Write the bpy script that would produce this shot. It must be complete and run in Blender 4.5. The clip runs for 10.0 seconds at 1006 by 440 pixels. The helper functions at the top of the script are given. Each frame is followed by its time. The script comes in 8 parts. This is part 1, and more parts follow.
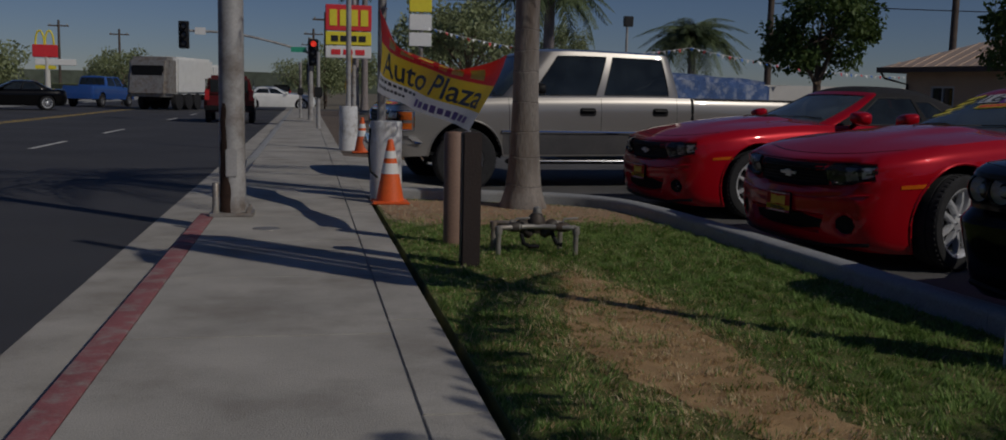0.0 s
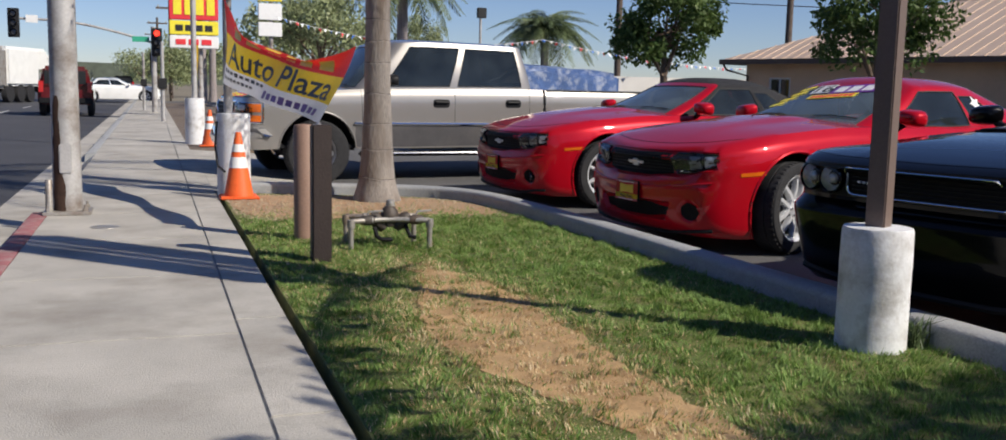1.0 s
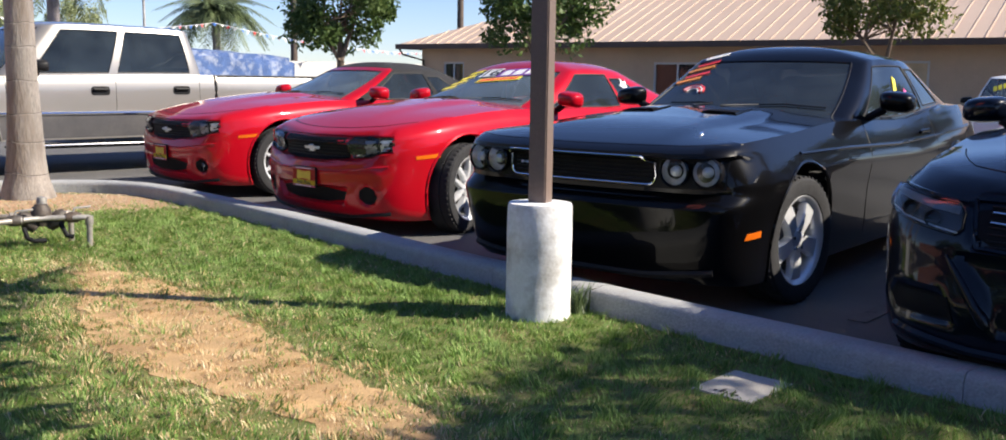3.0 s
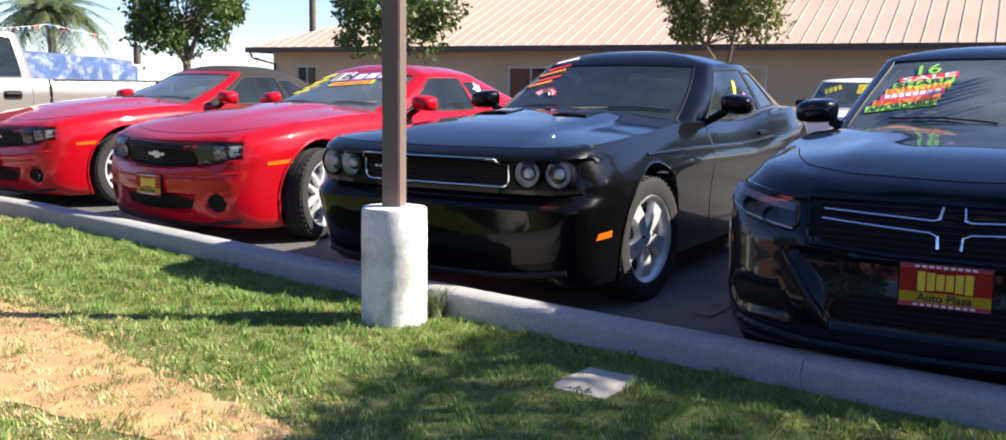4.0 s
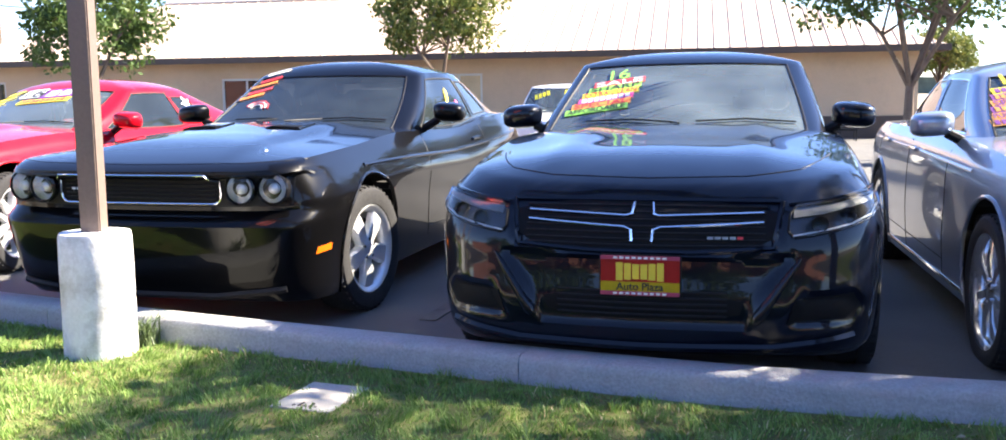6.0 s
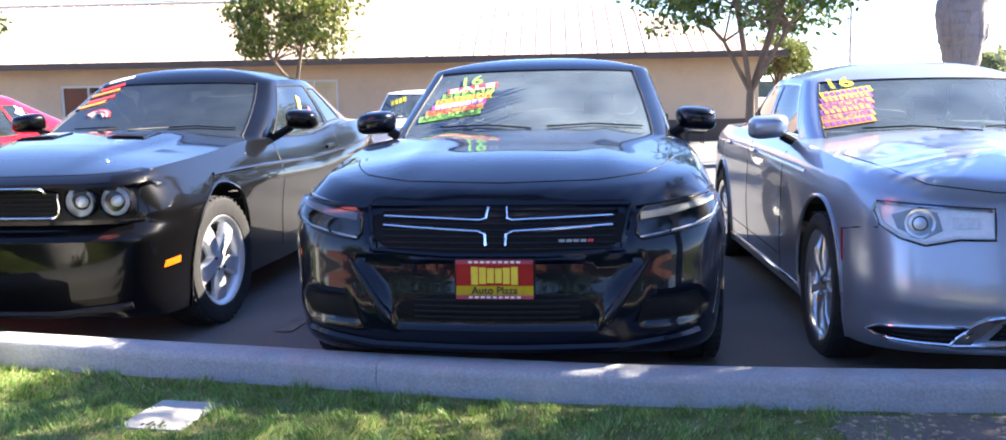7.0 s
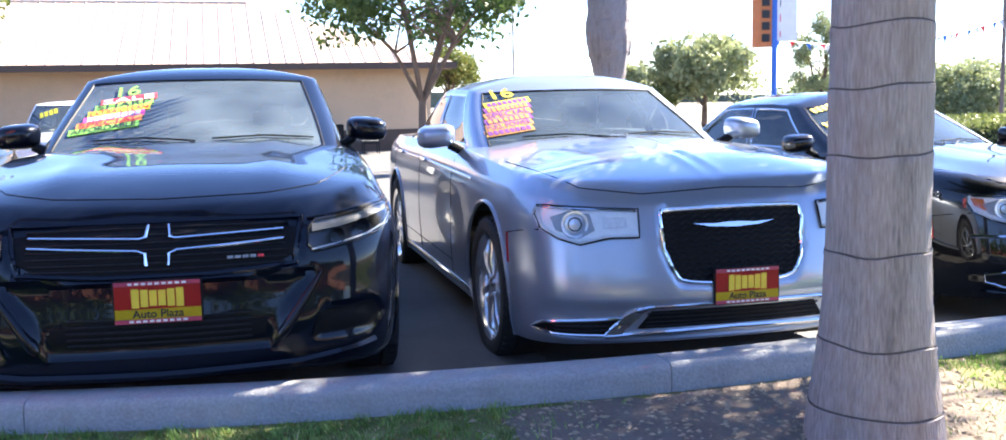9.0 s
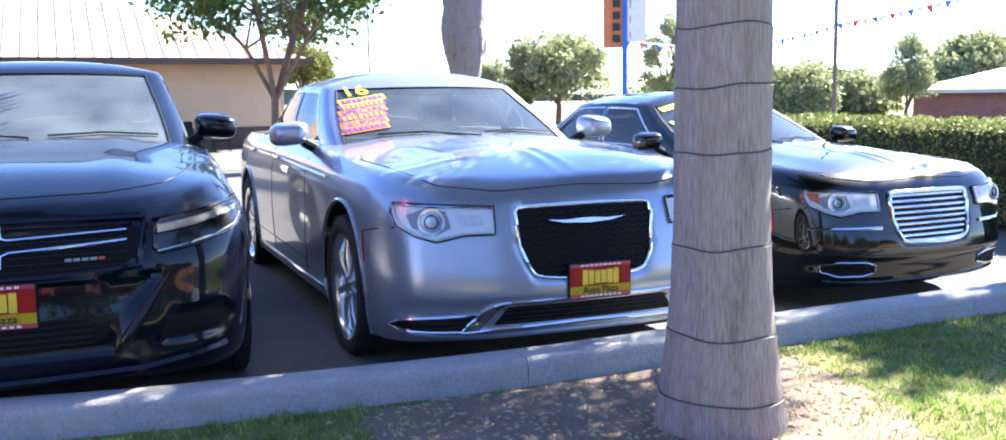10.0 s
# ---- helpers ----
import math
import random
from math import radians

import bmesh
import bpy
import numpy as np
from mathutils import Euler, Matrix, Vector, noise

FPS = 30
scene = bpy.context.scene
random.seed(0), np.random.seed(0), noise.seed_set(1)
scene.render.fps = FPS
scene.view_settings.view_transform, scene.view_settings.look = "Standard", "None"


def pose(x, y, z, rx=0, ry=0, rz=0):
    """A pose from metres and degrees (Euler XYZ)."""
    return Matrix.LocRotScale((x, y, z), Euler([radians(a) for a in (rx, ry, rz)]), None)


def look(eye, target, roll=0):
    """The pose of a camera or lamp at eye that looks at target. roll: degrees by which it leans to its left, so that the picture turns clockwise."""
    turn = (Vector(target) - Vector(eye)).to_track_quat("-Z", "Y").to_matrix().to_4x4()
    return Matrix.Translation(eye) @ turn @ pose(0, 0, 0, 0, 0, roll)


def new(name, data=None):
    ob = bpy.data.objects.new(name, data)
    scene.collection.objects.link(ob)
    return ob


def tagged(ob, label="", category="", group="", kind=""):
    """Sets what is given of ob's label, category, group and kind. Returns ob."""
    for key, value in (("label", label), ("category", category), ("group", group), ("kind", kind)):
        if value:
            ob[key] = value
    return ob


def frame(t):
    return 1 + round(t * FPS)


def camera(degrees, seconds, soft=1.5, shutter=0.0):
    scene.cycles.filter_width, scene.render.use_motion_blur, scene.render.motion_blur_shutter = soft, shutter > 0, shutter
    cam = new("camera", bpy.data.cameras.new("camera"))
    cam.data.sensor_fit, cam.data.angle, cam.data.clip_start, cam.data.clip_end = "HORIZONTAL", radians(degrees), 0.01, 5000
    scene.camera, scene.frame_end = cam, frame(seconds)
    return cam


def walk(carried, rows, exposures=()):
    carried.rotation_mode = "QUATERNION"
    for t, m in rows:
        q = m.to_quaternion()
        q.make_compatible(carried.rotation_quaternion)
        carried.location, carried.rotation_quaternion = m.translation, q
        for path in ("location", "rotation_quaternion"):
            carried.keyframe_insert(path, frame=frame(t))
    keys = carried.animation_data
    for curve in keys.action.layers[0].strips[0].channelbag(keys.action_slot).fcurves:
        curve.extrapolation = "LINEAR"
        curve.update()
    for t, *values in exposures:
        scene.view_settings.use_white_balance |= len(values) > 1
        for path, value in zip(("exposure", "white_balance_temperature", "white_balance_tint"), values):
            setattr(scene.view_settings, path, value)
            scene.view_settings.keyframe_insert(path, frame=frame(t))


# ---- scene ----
cam = camera(53.48, 10.0, soft=1.7)
PATH = [
    (0, -0.001, -0.002, 1.131, 82.876, -1.298, -11.044),
    (0.5, 0.023, 0.000, 1.135, 82.766, -1.278, -15.252),
    (1, 0.039, 0.016, 1.134, 82.562, -1.232, -19.240),
    (1.5, 0.058, 0.024, 1.129, 82.386, -1.093, -23.593),
    (2, 0.073, 0.027, 1.129, 82.191, -0.980, -27.814),
    (2.5, 0.087, 0.016, 1.135, 82.029, -0.836, -32.672),
    (4, 0.117, 0.001, 1.132, 82.360, -0.747, -45.479),
    (4.5, 0.121, -0.012, 1.131, 82.555, -0.399, -49.512),
    (5, 0.132, -0.029, 1.134, 82.727, 0.161, -53.782),
    (5.5, 0.140, -0.038, 1.133, 82.894, 0.421, -57.372),
    (7, 0.132, -0.082, 1.139, 83.135, 1.001, -69.306),
    (7.5, 0.133, -0.088, 1.137, 83.495, 1.018, -73.303),
    (8, 0.143, -0.099, 1.139, 83.582, 0.931, -78.266),
    (8.5, 0.145, -0.102, 1.139, 83.556, 0.938, -82.272),
    (9, 0.156, -0.115, 1.137, 83.405, 1.157, -87.600),
    (9.5, 0.160, -0.119, 1.136, 83.353, 1.087, -91.211),
    (10, 0.162, -0.123, 1.135, 83.150, 0.808, -95.751),
]
walk(cam, [(t, pose(x, y, z, rx, ry, rz)) for t, x, y, z, rx, ry, rz in PATH], [(0.0, -1.85, 6700, 10), (0.3, -0.85, 6700, 10), (0.6, -0.07, 6800, 10), (1.5, 0.15, 7000, 10), (2.5, 0.68, 7100, 10), (4.0, 1.40, 7350, 10), (5.0, 1.95, 7600, 10), (7.0, 2.76, 7500, 10), (10.0, 2.72, 7250, 10)])

# ---------- world, sun ----------
SUN_EL, SUN_AZ = radians(37), math.atan2(-0.71, 0.70)
sun_dir = Vector((math.cos(SUN_AZ) * math.cos(SUN_EL), math.sin(SUN_AZ) * math.cos(SUN_EL), math.sin(SUN_EL)))
world = bpy.data.worlds.new("world")
scene.world = world
world.use_nodes = True
wn = world.node_tree.nodes
sky = wn.new("ShaderNodeTexSky")
sky.sky_type = "NISHITA"
sky.sun_disc = False
sky.sun_elevation = SUN_EL
sky.sun_rotation = math.pi / 2 - SUN_AZ
sky.air_density, sky.dust_density, sky.ozone_density, sky.altitude = 1.0, 0.05, 1.6, 1000
wn["Background"].inputs["Strength"].default_value = 0.072
tint = wn.new("ShaderNodeMix")
tint.data_type, tint.blend_type = "RGBA", "MULTIPLY"
tint.inputs[0].default_value = 1.0
tint.inputs[7].default_value = (0.83, 0.93, 1.30, 1)
vivid = wn.new("ShaderNodeHueSaturation")
vivid.inputs["Saturation"].default_value = 1.08
world.node_tree.links.new(sky.outputs[0], vivid.inputs["Color"])
world.node_tree.links.new(vivid.outputs[0], tint.inputs[6])
world.node_tree.links.new(tint.outputs[2], wn["Background"].inputs["Color"])
sun = new("sun", bpy.data.lights.new("sun", "SUN"))
sun.data.energy, sun.data.angle, sun.data.color = 5.0, radians(0.55), (1.0, 0.955, 0.89)
sun.matrix_world = look(sun_dir * 60, (0, 0, 0))


# ---------- materials ----------
def mat(name, base, rough=0.6, metal=0.0, var=0.12, scale=6.0, fine=60.0, bump=0.0, coat=0.0, spec=0.5, random_var=0.0, dirt=None, dirt_scale=1.5, dirt_amt=0.4, bump_scale=None, world_co=True, stretch=1.0):
    """A surface with colour variation at two scales, fine relief and, if wished, dirt patches."""
    m = bpy.data.materials.new(name)
    m.use_nodes = True
    nt = m.node_tree
    N, L = nt.nodes, nt.links
    b = N["Principled BSDF"]
    b.inputs["Roughness"].default_value = rough
    b.inputs["Metallic"].default_value = metal
    b.inputs["Coat Weight"].default_value = coat
    b.inputs["Coat Roughness"].default_value = 0.03
    b.inputs["Coat IOR"].default_value = 1.42
    b.inputs["Specular IOR Level"].default_value = spec
    tc = N.new("ShaderNodeTexCoord")
    if world_co:
        geo = N.new("ShaderNodeNewGeometry")
        co = geo.outputs["Position"]
    else:
        co = tc.outputs["Object"]
    if stretch != 1.0:
        sc = N.new("ShaderNodeVectorMath")
        sc.operation = "MULTIPLY"
        sc.inputs[1].default_value = (1, 1, stretch)
        L.new(co, sc.inputs[0])
        co = sc.outputs[0]
    n1, n2 = N.new("ShaderNodeTexNoise"), N.new("ShaderNodeTexNoise")
    n1.inputs["Scale"].default_value, n2.inputs["Scale"].default_value = scale, fine
    n1.inputs["Detail"].default_value, n2.inputs["Detail"].default_value = 5, 3
    L.new(co, n1.inputs["Vector"])
    L.new(co, n2.inputs["Vector"])
    mix = N.new("ShaderNodeMix")
    mix.data_type = "FLOAT"
    mix.inputs[0].default_value = 0.45
    L.new(n1.outputs[0], mix.inputs[2])
    L.new(n2.outputs[0], mix.inputs[3])
    val = mix.outputs[0]
    if random_var:
        info = N.new("ShaderNodeObjectInfo")
        ad = N.new("ShaderNodeMath")
        ad.operation = "MULTIPLY_ADD"
        L.new(info.outputs["Random"], ad.inputs[0])
        ad.inputs[1].default_value = random_var
        L.new(val, ad.inputs[2])
        val = ad.outputs[0]
    ramp = N.new("ShaderNodeValToRGB")
    c0 = [max(0, c * (1 - 2.2 * var)) for c in base]
    c1 = [min(1, c * (1 + 2.2 * var)) for c in base]
    ramp.color_ramp.elements[0].position, ramp.color_ramp.elements[1].position = 0.25, 0.75
    ramp.color_ramp.elements[0].color, ramp.color_ramp.elements[1].color = (*c0, 1), (*c1, 1)
    L.new(val, ramp.inputs[0])
    col = ramp.outputs[0]
    if dirt:
        n3 = N.new("ShaderNodeTexNoise")
        n3.inputs["Scale"].default_value, n3.inputs["Detail"].default_value, n3.inputs["Roughness"].default_value = dirt_scale, 7, 0.65
        L.new(co, n3.inputs["Vector"])
        r3 = N.new("ShaderNodeValToRGB")
        r3.color_ramp.elements[0].position, r3.color_ramp.elements[1].position = 0.48, 0.68
        r3.color_ramp.elements[1].color = (dirt_amt, dirt_amt, dirt_amt, 1)
        L.new(n3.outputs[0], r3.inputs[0])
        md = N.new("ShaderNodeMix")
        md.data_type = "RGBA"
        L.new(r3.outputs[0], md.inputs[0])
        L.new(col, md.inputs[6])
        md.inputs[7].default_value = (*dirt, 1)
        col = md.outputs[2]
    L.new(col, b.inputs["Base Color"])
    if bump:
        bp = N.new("ShaderNodeBump")
        bp.inputs["Strength"].default_value = bump
        bp.inputs["Distance"].default_value = 0.01
        src = n2
        if bump_scale:
            src = N.new("ShaderNodeTexNoise")
            src.inputs["Scale"].default_value, src.inputs["Detail"].default_value = bump_scale, 6
            L.new(co, src.inputs["Vector"])
        L.new(src.outputs[0], bp.inputs["Height"])
        L.new(bp.outputs[0], b.inputs["Normal"])
    return m


def glass_mat(name, tint, rough=0.0, dust=0.0):
    m = bpy.data.materials.new(name)
    m.use_nodes = True
    N, L = m.node_tree.nodes, m.node_tree.links
    N.remove(N["Principled BSDF"])
    tr, gl, fr, mx = N.new("ShaderNodeBsdfTransparent"), N.new("ShaderNodeBsdfGlossy"), N.new("ShaderNodeFresnel"), N.new("ShaderNodeMixShader")
    tr.inputs[0].default_value = (*tint, 1)
    gl.inputs[0].default_value = (1, 1, 1, 1)
    gl.inputs["Roughness"].default_value = rough
    fr.inputs[0].default_value = 1.48
    L.new(fr.outputs[0], mx.inputs[0])
    L.new(tr.outputs[0], mx.inputs[1])
    L.new(gl.outputs[0], mx.inputs[2])
    out = mx.outputs[0]
    # Bluish diffuse film: dust, with the sky's reflection on the glass put into its colour.
    if dust:
        di, noi, ra, md = N.new("ShaderNodeBsdfDiffuse"), N.new("ShaderNodeTexNoise"), N.new("ShaderNodeMath"), N.new("ShaderNodeMixShader")
        di.inputs[0].default_value = (0.42, 0.55, 0.62, 1)
        noi.inputs["Scale"].default_value, noi.inputs["Detail"].default_value = 3.0, 6
        L.new(N.new("ShaderNodeNewGeometry").outputs["Position"], noi.inputs["Vector"])
        ra.operation = "MULTIPLY"
        ra.inputs[1].default_value = dust * 2
        L.new(noi.outputs[0], ra.inputs[0])
        L.new(ra.outputs[0], md.inputs[0])
        L.new(out, md.inputs[1])
        L.new(di.outputs[0], md.inputs[2])
        out = md.outputs[0]
    L.new(out, N["Material Output"].inputs[0])
    return m


def paint(name, base, metal=0.0, rough=0.35, dust=(0.25, 0.22, 0.18), dust_amt=0.08, coat=1.0, ior=1.45):
    m = mat(name, base, rough, metal, 0.03, 2.0, 400, 0.0, coat=coat, spec=0.05, dirt=dust, dirt_scale=2.2, dirt_amt=dust_amt)
    m.node_tree.nodes["Principled BSDF"].inputs["Coat IOR"].default_value = ior
    return m


M = {
    "black_paint": paint("black_paint", (0.0025, 0.0025, 0.003), 0, 0.3, dust_amt=0.002, ior=1.31),
    "charger_paint": paint("charger_paint", (0.0022, 0.004, 0.010), 0.0, 0.3, dust_amt=0.002, ior=1.39),
    "night_paint": paint("night_paint", (0.004, 0.004, 0.005), 0, 0.3, dust_amt=0.02, ior=1.55),
    "red_paint": paint("red_paint", (0.43, 0.004, 0.013), 0.1, 0.32, dust_amt=0.02, ior=1.43),
    "silver_paint": paint("silver_paint", (0.345, 0.395, 0.48), 0.6, 0.30, dust_amt=0.04),
    "truck_paint": paint("truck_paint", (0.30, 0.285, 0.268), 0.45, 0.35, dust_amt=0.06),
    "truck_lower": mat("truck_lower", (0.085, 0.082, 0.085), 0.45, 0.1, 0.1, dirt=(0.25, 0.22, 0.18), dirt_amt=0.15),
    "white_paint": paint("white_paint", (0.78, 0.78, 0.76), 0, 0.35, dust_amt=0.1),
    "blue_paint": paint("blue_paint", (0.03, 0.10, 0.35), 0.1, 0.35),
    "maroon_paint": paint("maroon_paint", (0.11, 0.010, 0.014), 0.1, 0.35),
    "chrome": mat("chrome", (0.82, 0.83, 0.85), 0.09, 1.0, 0.02, 8, 90),
    "rim": mat("rim", (0.70, 0.71, 0.73), 0.32, 0.45, 0.05, 20, 120),
    "grey_rim": mat("grey_rim", (0.22, 0.22, 0.23), 0.35, 0.6, 0.1),
    "dark_rim": mat("dark_rim", (0.10, 0.10, 0.105), 0.4, 0.7, 0.1),
    "rubber": mat("rubber", (0.022, 0.022, 0.024), 0.8, 0, 0.2, 20, 150, 0.25, spec=0.35),
    "black_plastic": mat("black_plastic", (0.012, 0.012, 0.013), 0.5, 0, 0.15, 20, 200, 0.1, spec=0.18),
    "mesh_plastic": mat("mesh_plastic", (0.007, 0.007, 0.008), 0.6, 0, 0.1, spec=0.12),
    "interior": mat("interior", (0.035, 0.034, 0.034), 0.8, 0, 0.2),
    "softtop": mat("softtop", (0.018, 0.018, 0.020), 0.95, 0, 0.15, 12, 700, 0.4),
    "lamp_dark": mat("lamp_dark", (0.03, 0.03, 0.035), 0.2, 0.4, 0.2, 30, 90),
    "reflector": mat("reflector", (0.75, 0.77, 0.80), 0.22, 0.45, 0.1, 40, 120),
    "lamp_grey": mat("lamp_grey", (0.26, 0.27, 0.28), 0.35, 0.3, 0.1, 40, 120),
    "lamp_silver": mat("lamp_silver", (0.72, 0.74, 0.77), 0.3, 0.15, 0.12, 30, 120),
    "bright_rim": mat("bright_rim", (0.82, 0.83, 0.85), 0.16, 0.85, 0.05, 20, 120),
    "lamp_white": mat("lamp_white", (0.92, 0.92, 0.92), 0.28, 0.1, 0.1, 40, 120),
    "black_gloss": mat("black_gloss", (0.01, 0.01, 0.012), 0.08, 0, 0.1),
    "drl_white": mat("drl_white", (0.80, 0.82, 0.85), 0.25, 0.0, 0.05, 40, 120),
    "amber": mat("amber", (0.66, 0.135, 0.010), 0.25, 0, 0.1, coat=0.6),
    "red_lens": mat("red_lens", (0.5, 0.02, 0.02), 0.25, 0, 0.1, coat=0.6),
    "glass": glass_mat("glass", (0.42, 0.47, 0.47), dust=0.15),
    "clean_glass": glass_mat("clean_glass", (0.42, 0.49, 0.49), dust=0.11),
    "dark_glass": glass_mat("dark_glass", (0.06, 0.07, 0.075), dust=0.04),
    "clear": glass_mat("clear", (0.88, 0.90, 0.92)),
    "asphalt": mat("asphalt", (0.10, 0.098, 0.097), 0.85, 0, 0.24, 0.9, 140, 0.5, dirt=(0.15, 0.142, 0.13), dirt_scale=0.6, dirt_amt=0.5),
    "road_asphalt": mat("road_asphalt", (0.055, 0.055, 0.060), 0.8, 0, 0.2, 0.35, 120, 0.4, dirt=(0.085, 0.083, 0.083), dirt_scale=0.3, dirt_amt=0.5),
    "concrete": mat("concrete", (0.43, 0.405, 0.36), 0.85, 0, 0.17, 1.6, 130, 0.4, dirt=(0.25, 0.225, 0.19), dirt_scale=1.3, dirt_amt=0.7),
    "kerb_concrete": mat("kerb_concrete", (0.335, 0.345, 0.352), 0.85, 0, 0.16, 3, 80, 0.5, dirt=(0.20, 0.185, 0.165), dirt_scale=3.0, dirt_amt=0.55),
    "red_kerb": mat("red_kerb", (0.30, 0.11, 0.115), 0.8, 0, 0.16, 4, 70, 0.3, dirt=(0.33, 0.28, 0.26), dirt_scale=7, dirt_amt=0.95),
    "white_bollard": mat("white_bollard", (0.72, 0.73, 0.74), 0.75, 0, 0.07, 5, 60, 0.15, dirt=(0.26, 0.23, 0.19), dirt_scale=5, dirt_amt=0.7),
    "line_paint": mat("line_paint", (0.66, 0.65, 0.61), 0.8, 0, 0.12, 4, 60, 0.2, dirt=(0.1, 0.1, 0.1), dirt_scale=5, dirt_amt=0.6),
    "brown_steel": mat("brown_steel", (0.16, 0.115, 0.095), 0.5, 0, 0.10, 3, 60, 0.1, dirt=(0.10, 0.07, 0.055), dirt_amt=0.4),
    "brown_post": mat("brown_post", (0.26, 0.16, 0.115), 0.6, 0, 0.12, 4, 60, 0.15),
    "dark_post": mat("dark_post", (0.030, 0.019, 0.016), 0.6, 0, 0.15, 4, 60, 0.2),
    "galv": mat("galv", (0.36, 0.34, 0.31), 0.5, 0.5, 0.15, 6, 60, 0.2, dirt=(0.20, 0.12, 0.07), dirt_scale=4, dirt_amt=0.6),
    "pole_steel": mat("pole_steel", (0.42, 0.41, 0.40), 0.55, 0.2, 0.12, 3, 50, 0.1, dirt=(0.13, 0.09, 0.06), dirt_scale=2.2, dirt_amt=0.8),
}


def thin_cloth(name, base):
    """Thin printed vinyl that lets some sunlight through."""
    m = mat(name, base, 0.5, 0, 0.06, 3, 40)
    N, L = m.node_tree.nodes, m.node_tree.links
    b = N["Principled BSDF"]
    tr, ms = N.new("ShaderNodeBsdfTranslucent"), N.new("ShaderNodeMixShader")
    L.new(b.inputs["Base Color"].links[0].from_socket, tr.inputs[0])
    ms.inputs[0].default_value = 0.45
    L.new(b.outputs[0], ms.inputs[1])
    L.new(tr.outputs[0], ms.inputs[2])
    L.new(ms.outputs[0], N["Material Output"].inputs[0])
    return m


M["orange"] = mat("orange", (0.80, 0.13, 0.025), 0.5, 0, 0.08, 8, 60, dirt=(0.3, 0.15, 0.08), dirt_amt=0.25)
M["white_band"] = mat("white_band", (0.78, 0.78, 0.76), 0.4, 0, 0.05, 8, 60)
M["banner_red"] = thin_cloth("banner_red", (0.62, 0.02, 0.015))
M["banner_yellow"] = thin_cloth("banner_yellow", (0.80, 0.56, 0.02))
M["banner_white"] = thin_cloth("banner_white", (0.74, 0.74, 0.76))
M["ink"] = mat("ink", (0.02, 0.02, 0.025), 0.5, 0, 0.1, 5, 40)
M["purple_ink"] = mat("purple_ink", (0.16, 0.05, 0.25), 0.5, 0, 0.1, 5, 40)
M["gold"] = mat("gold", (0.80, 0.55, 0.05), 0.5, 0, 0.06, 3, 40)
M["palm_bark"] = mat("palm_bark", (0.31, 0.27, 0.265), 0.9, 0, 0.30, 9, 120, 1.0, bump_scale=110, dirt=(0.17, 0.13, 0.11), dirt_scale=9, dirt_amt=0.75, stretch=0.14)
M["palm_bark_brown"] = mat("palm_bark_brown", (0.25, 0.222, 0.198), 0.9, 0, 0.24, 6, 80, 0.8, bump_scale=50, dirt=(0.10, 0.07, 0.05), dirt_scale=5, dirt_amt=0.8, stretch=0.25)
M["rust"] = mat("rust", (0.055, 0.028, 0.018), 0.9, 0, 0.3, 12, 80, 0.4)
M["tan_soil"] = mat("tan_soil", (0.36, 0.215, 0.12), 0.95, 0, 0.22, 5, 90, 0.6, bump_scale=60, dirt=(0.17, 0.13, 0.06), dirt_scale=6, dirt_amt=0.5)
# Near-black brown: the shadow line below each trunk ring, put into colour.
M["palm_ring"] = mat("palm_ring", (0.075, 0.062, 0.056), 0.9, 0, 0.2, 8, 70, 0.5)
M["frond"] = mat("frond", (0.055, 0.085, 0.03), 0.55, 0, 0.25, 3, 30)
# Lighter copy of frond for far palms, with distance haze mixed into the colour.
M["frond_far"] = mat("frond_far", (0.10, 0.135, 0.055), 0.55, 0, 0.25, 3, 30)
M["plate_frame"] = mat("plate_frame", (0.45, 0.05, 0.10), 0.4, 0, 0.05, 6, 60)
M["sale_red"] = mat("sale_red", (0.75, 0.04, 0.05), 0.5, 0, 0.05)
M["sale_green"] = mat("sale_green", (0.25, 0.65, 0.10), 0.5, 0, 0.05)
M["sale_yellow"] = mat("sale_yellow", (0.85, 0.72, 0.05), 0.5, 0, 0.05)
M["sale_orange"] = mat("sale_orange", (0.85, 0.30, 0.06), 0.5, 0, 0.05)
M["sale_purple"] = mat("sale_purple", (0.17, 0.035, 0.30), 0.5, 0, 0.05)
M["sale_white"] = mat("sale_white", (0.82, 0.82, 0.80), 0.5, 0, 0.04)
# Sticker colours dulled to carry the windscreen's reflection that veils them.
M["faded_orange"] = mat("faded_orange", (0.60, 0.29, 0.07), 0.5, 0, 0.08)
M["faded_violet"] = mat("faded_violet", (0.20, 0.05, 0.26), 0.5, 0, 0.08)
M["sale_pink"] = mat("sale_pink", (0.70, 0.08, 0.30), 0.5, 0, 0.05)
M["sale_black"] = mat("sale_black", (0.02, 0.02, 0.02), 0.5, 0, 0.05)


# ---------- mesh helpers ----------
def link_bm(name, bm, material, parent=None, smooth=True):
    me = bpy.data.meshes.new(name)
    bm.normal_update()
    bm.to_mesh(me)
    bm.free()
    if smooth:
        me.polygons.foreach_set("use_smooth", [True] * len(me.polygons))
        if smooth != "all":
            me.set_sharp_from_angle(angle=radians(38))
    me.materials.append(M[material] if isinstance(material, str) else material)
    ob = new(name, me)
    if parent:
        ob.parent = parent
    return ob


def part(name, bm, material, parent, label="", smooth=True):
    ob = link_bm(name, bm, material, parent, smooth)
    return tagged(ob, label) if label else ob


def thing(name, label, category, m=None, group="", kind=""):
    ob = new(name)
    ob.empty_display_size = 0.2
    if m is not None:
        ob.matrix_world = m
    return tagged(ob, label, category, group, kind)


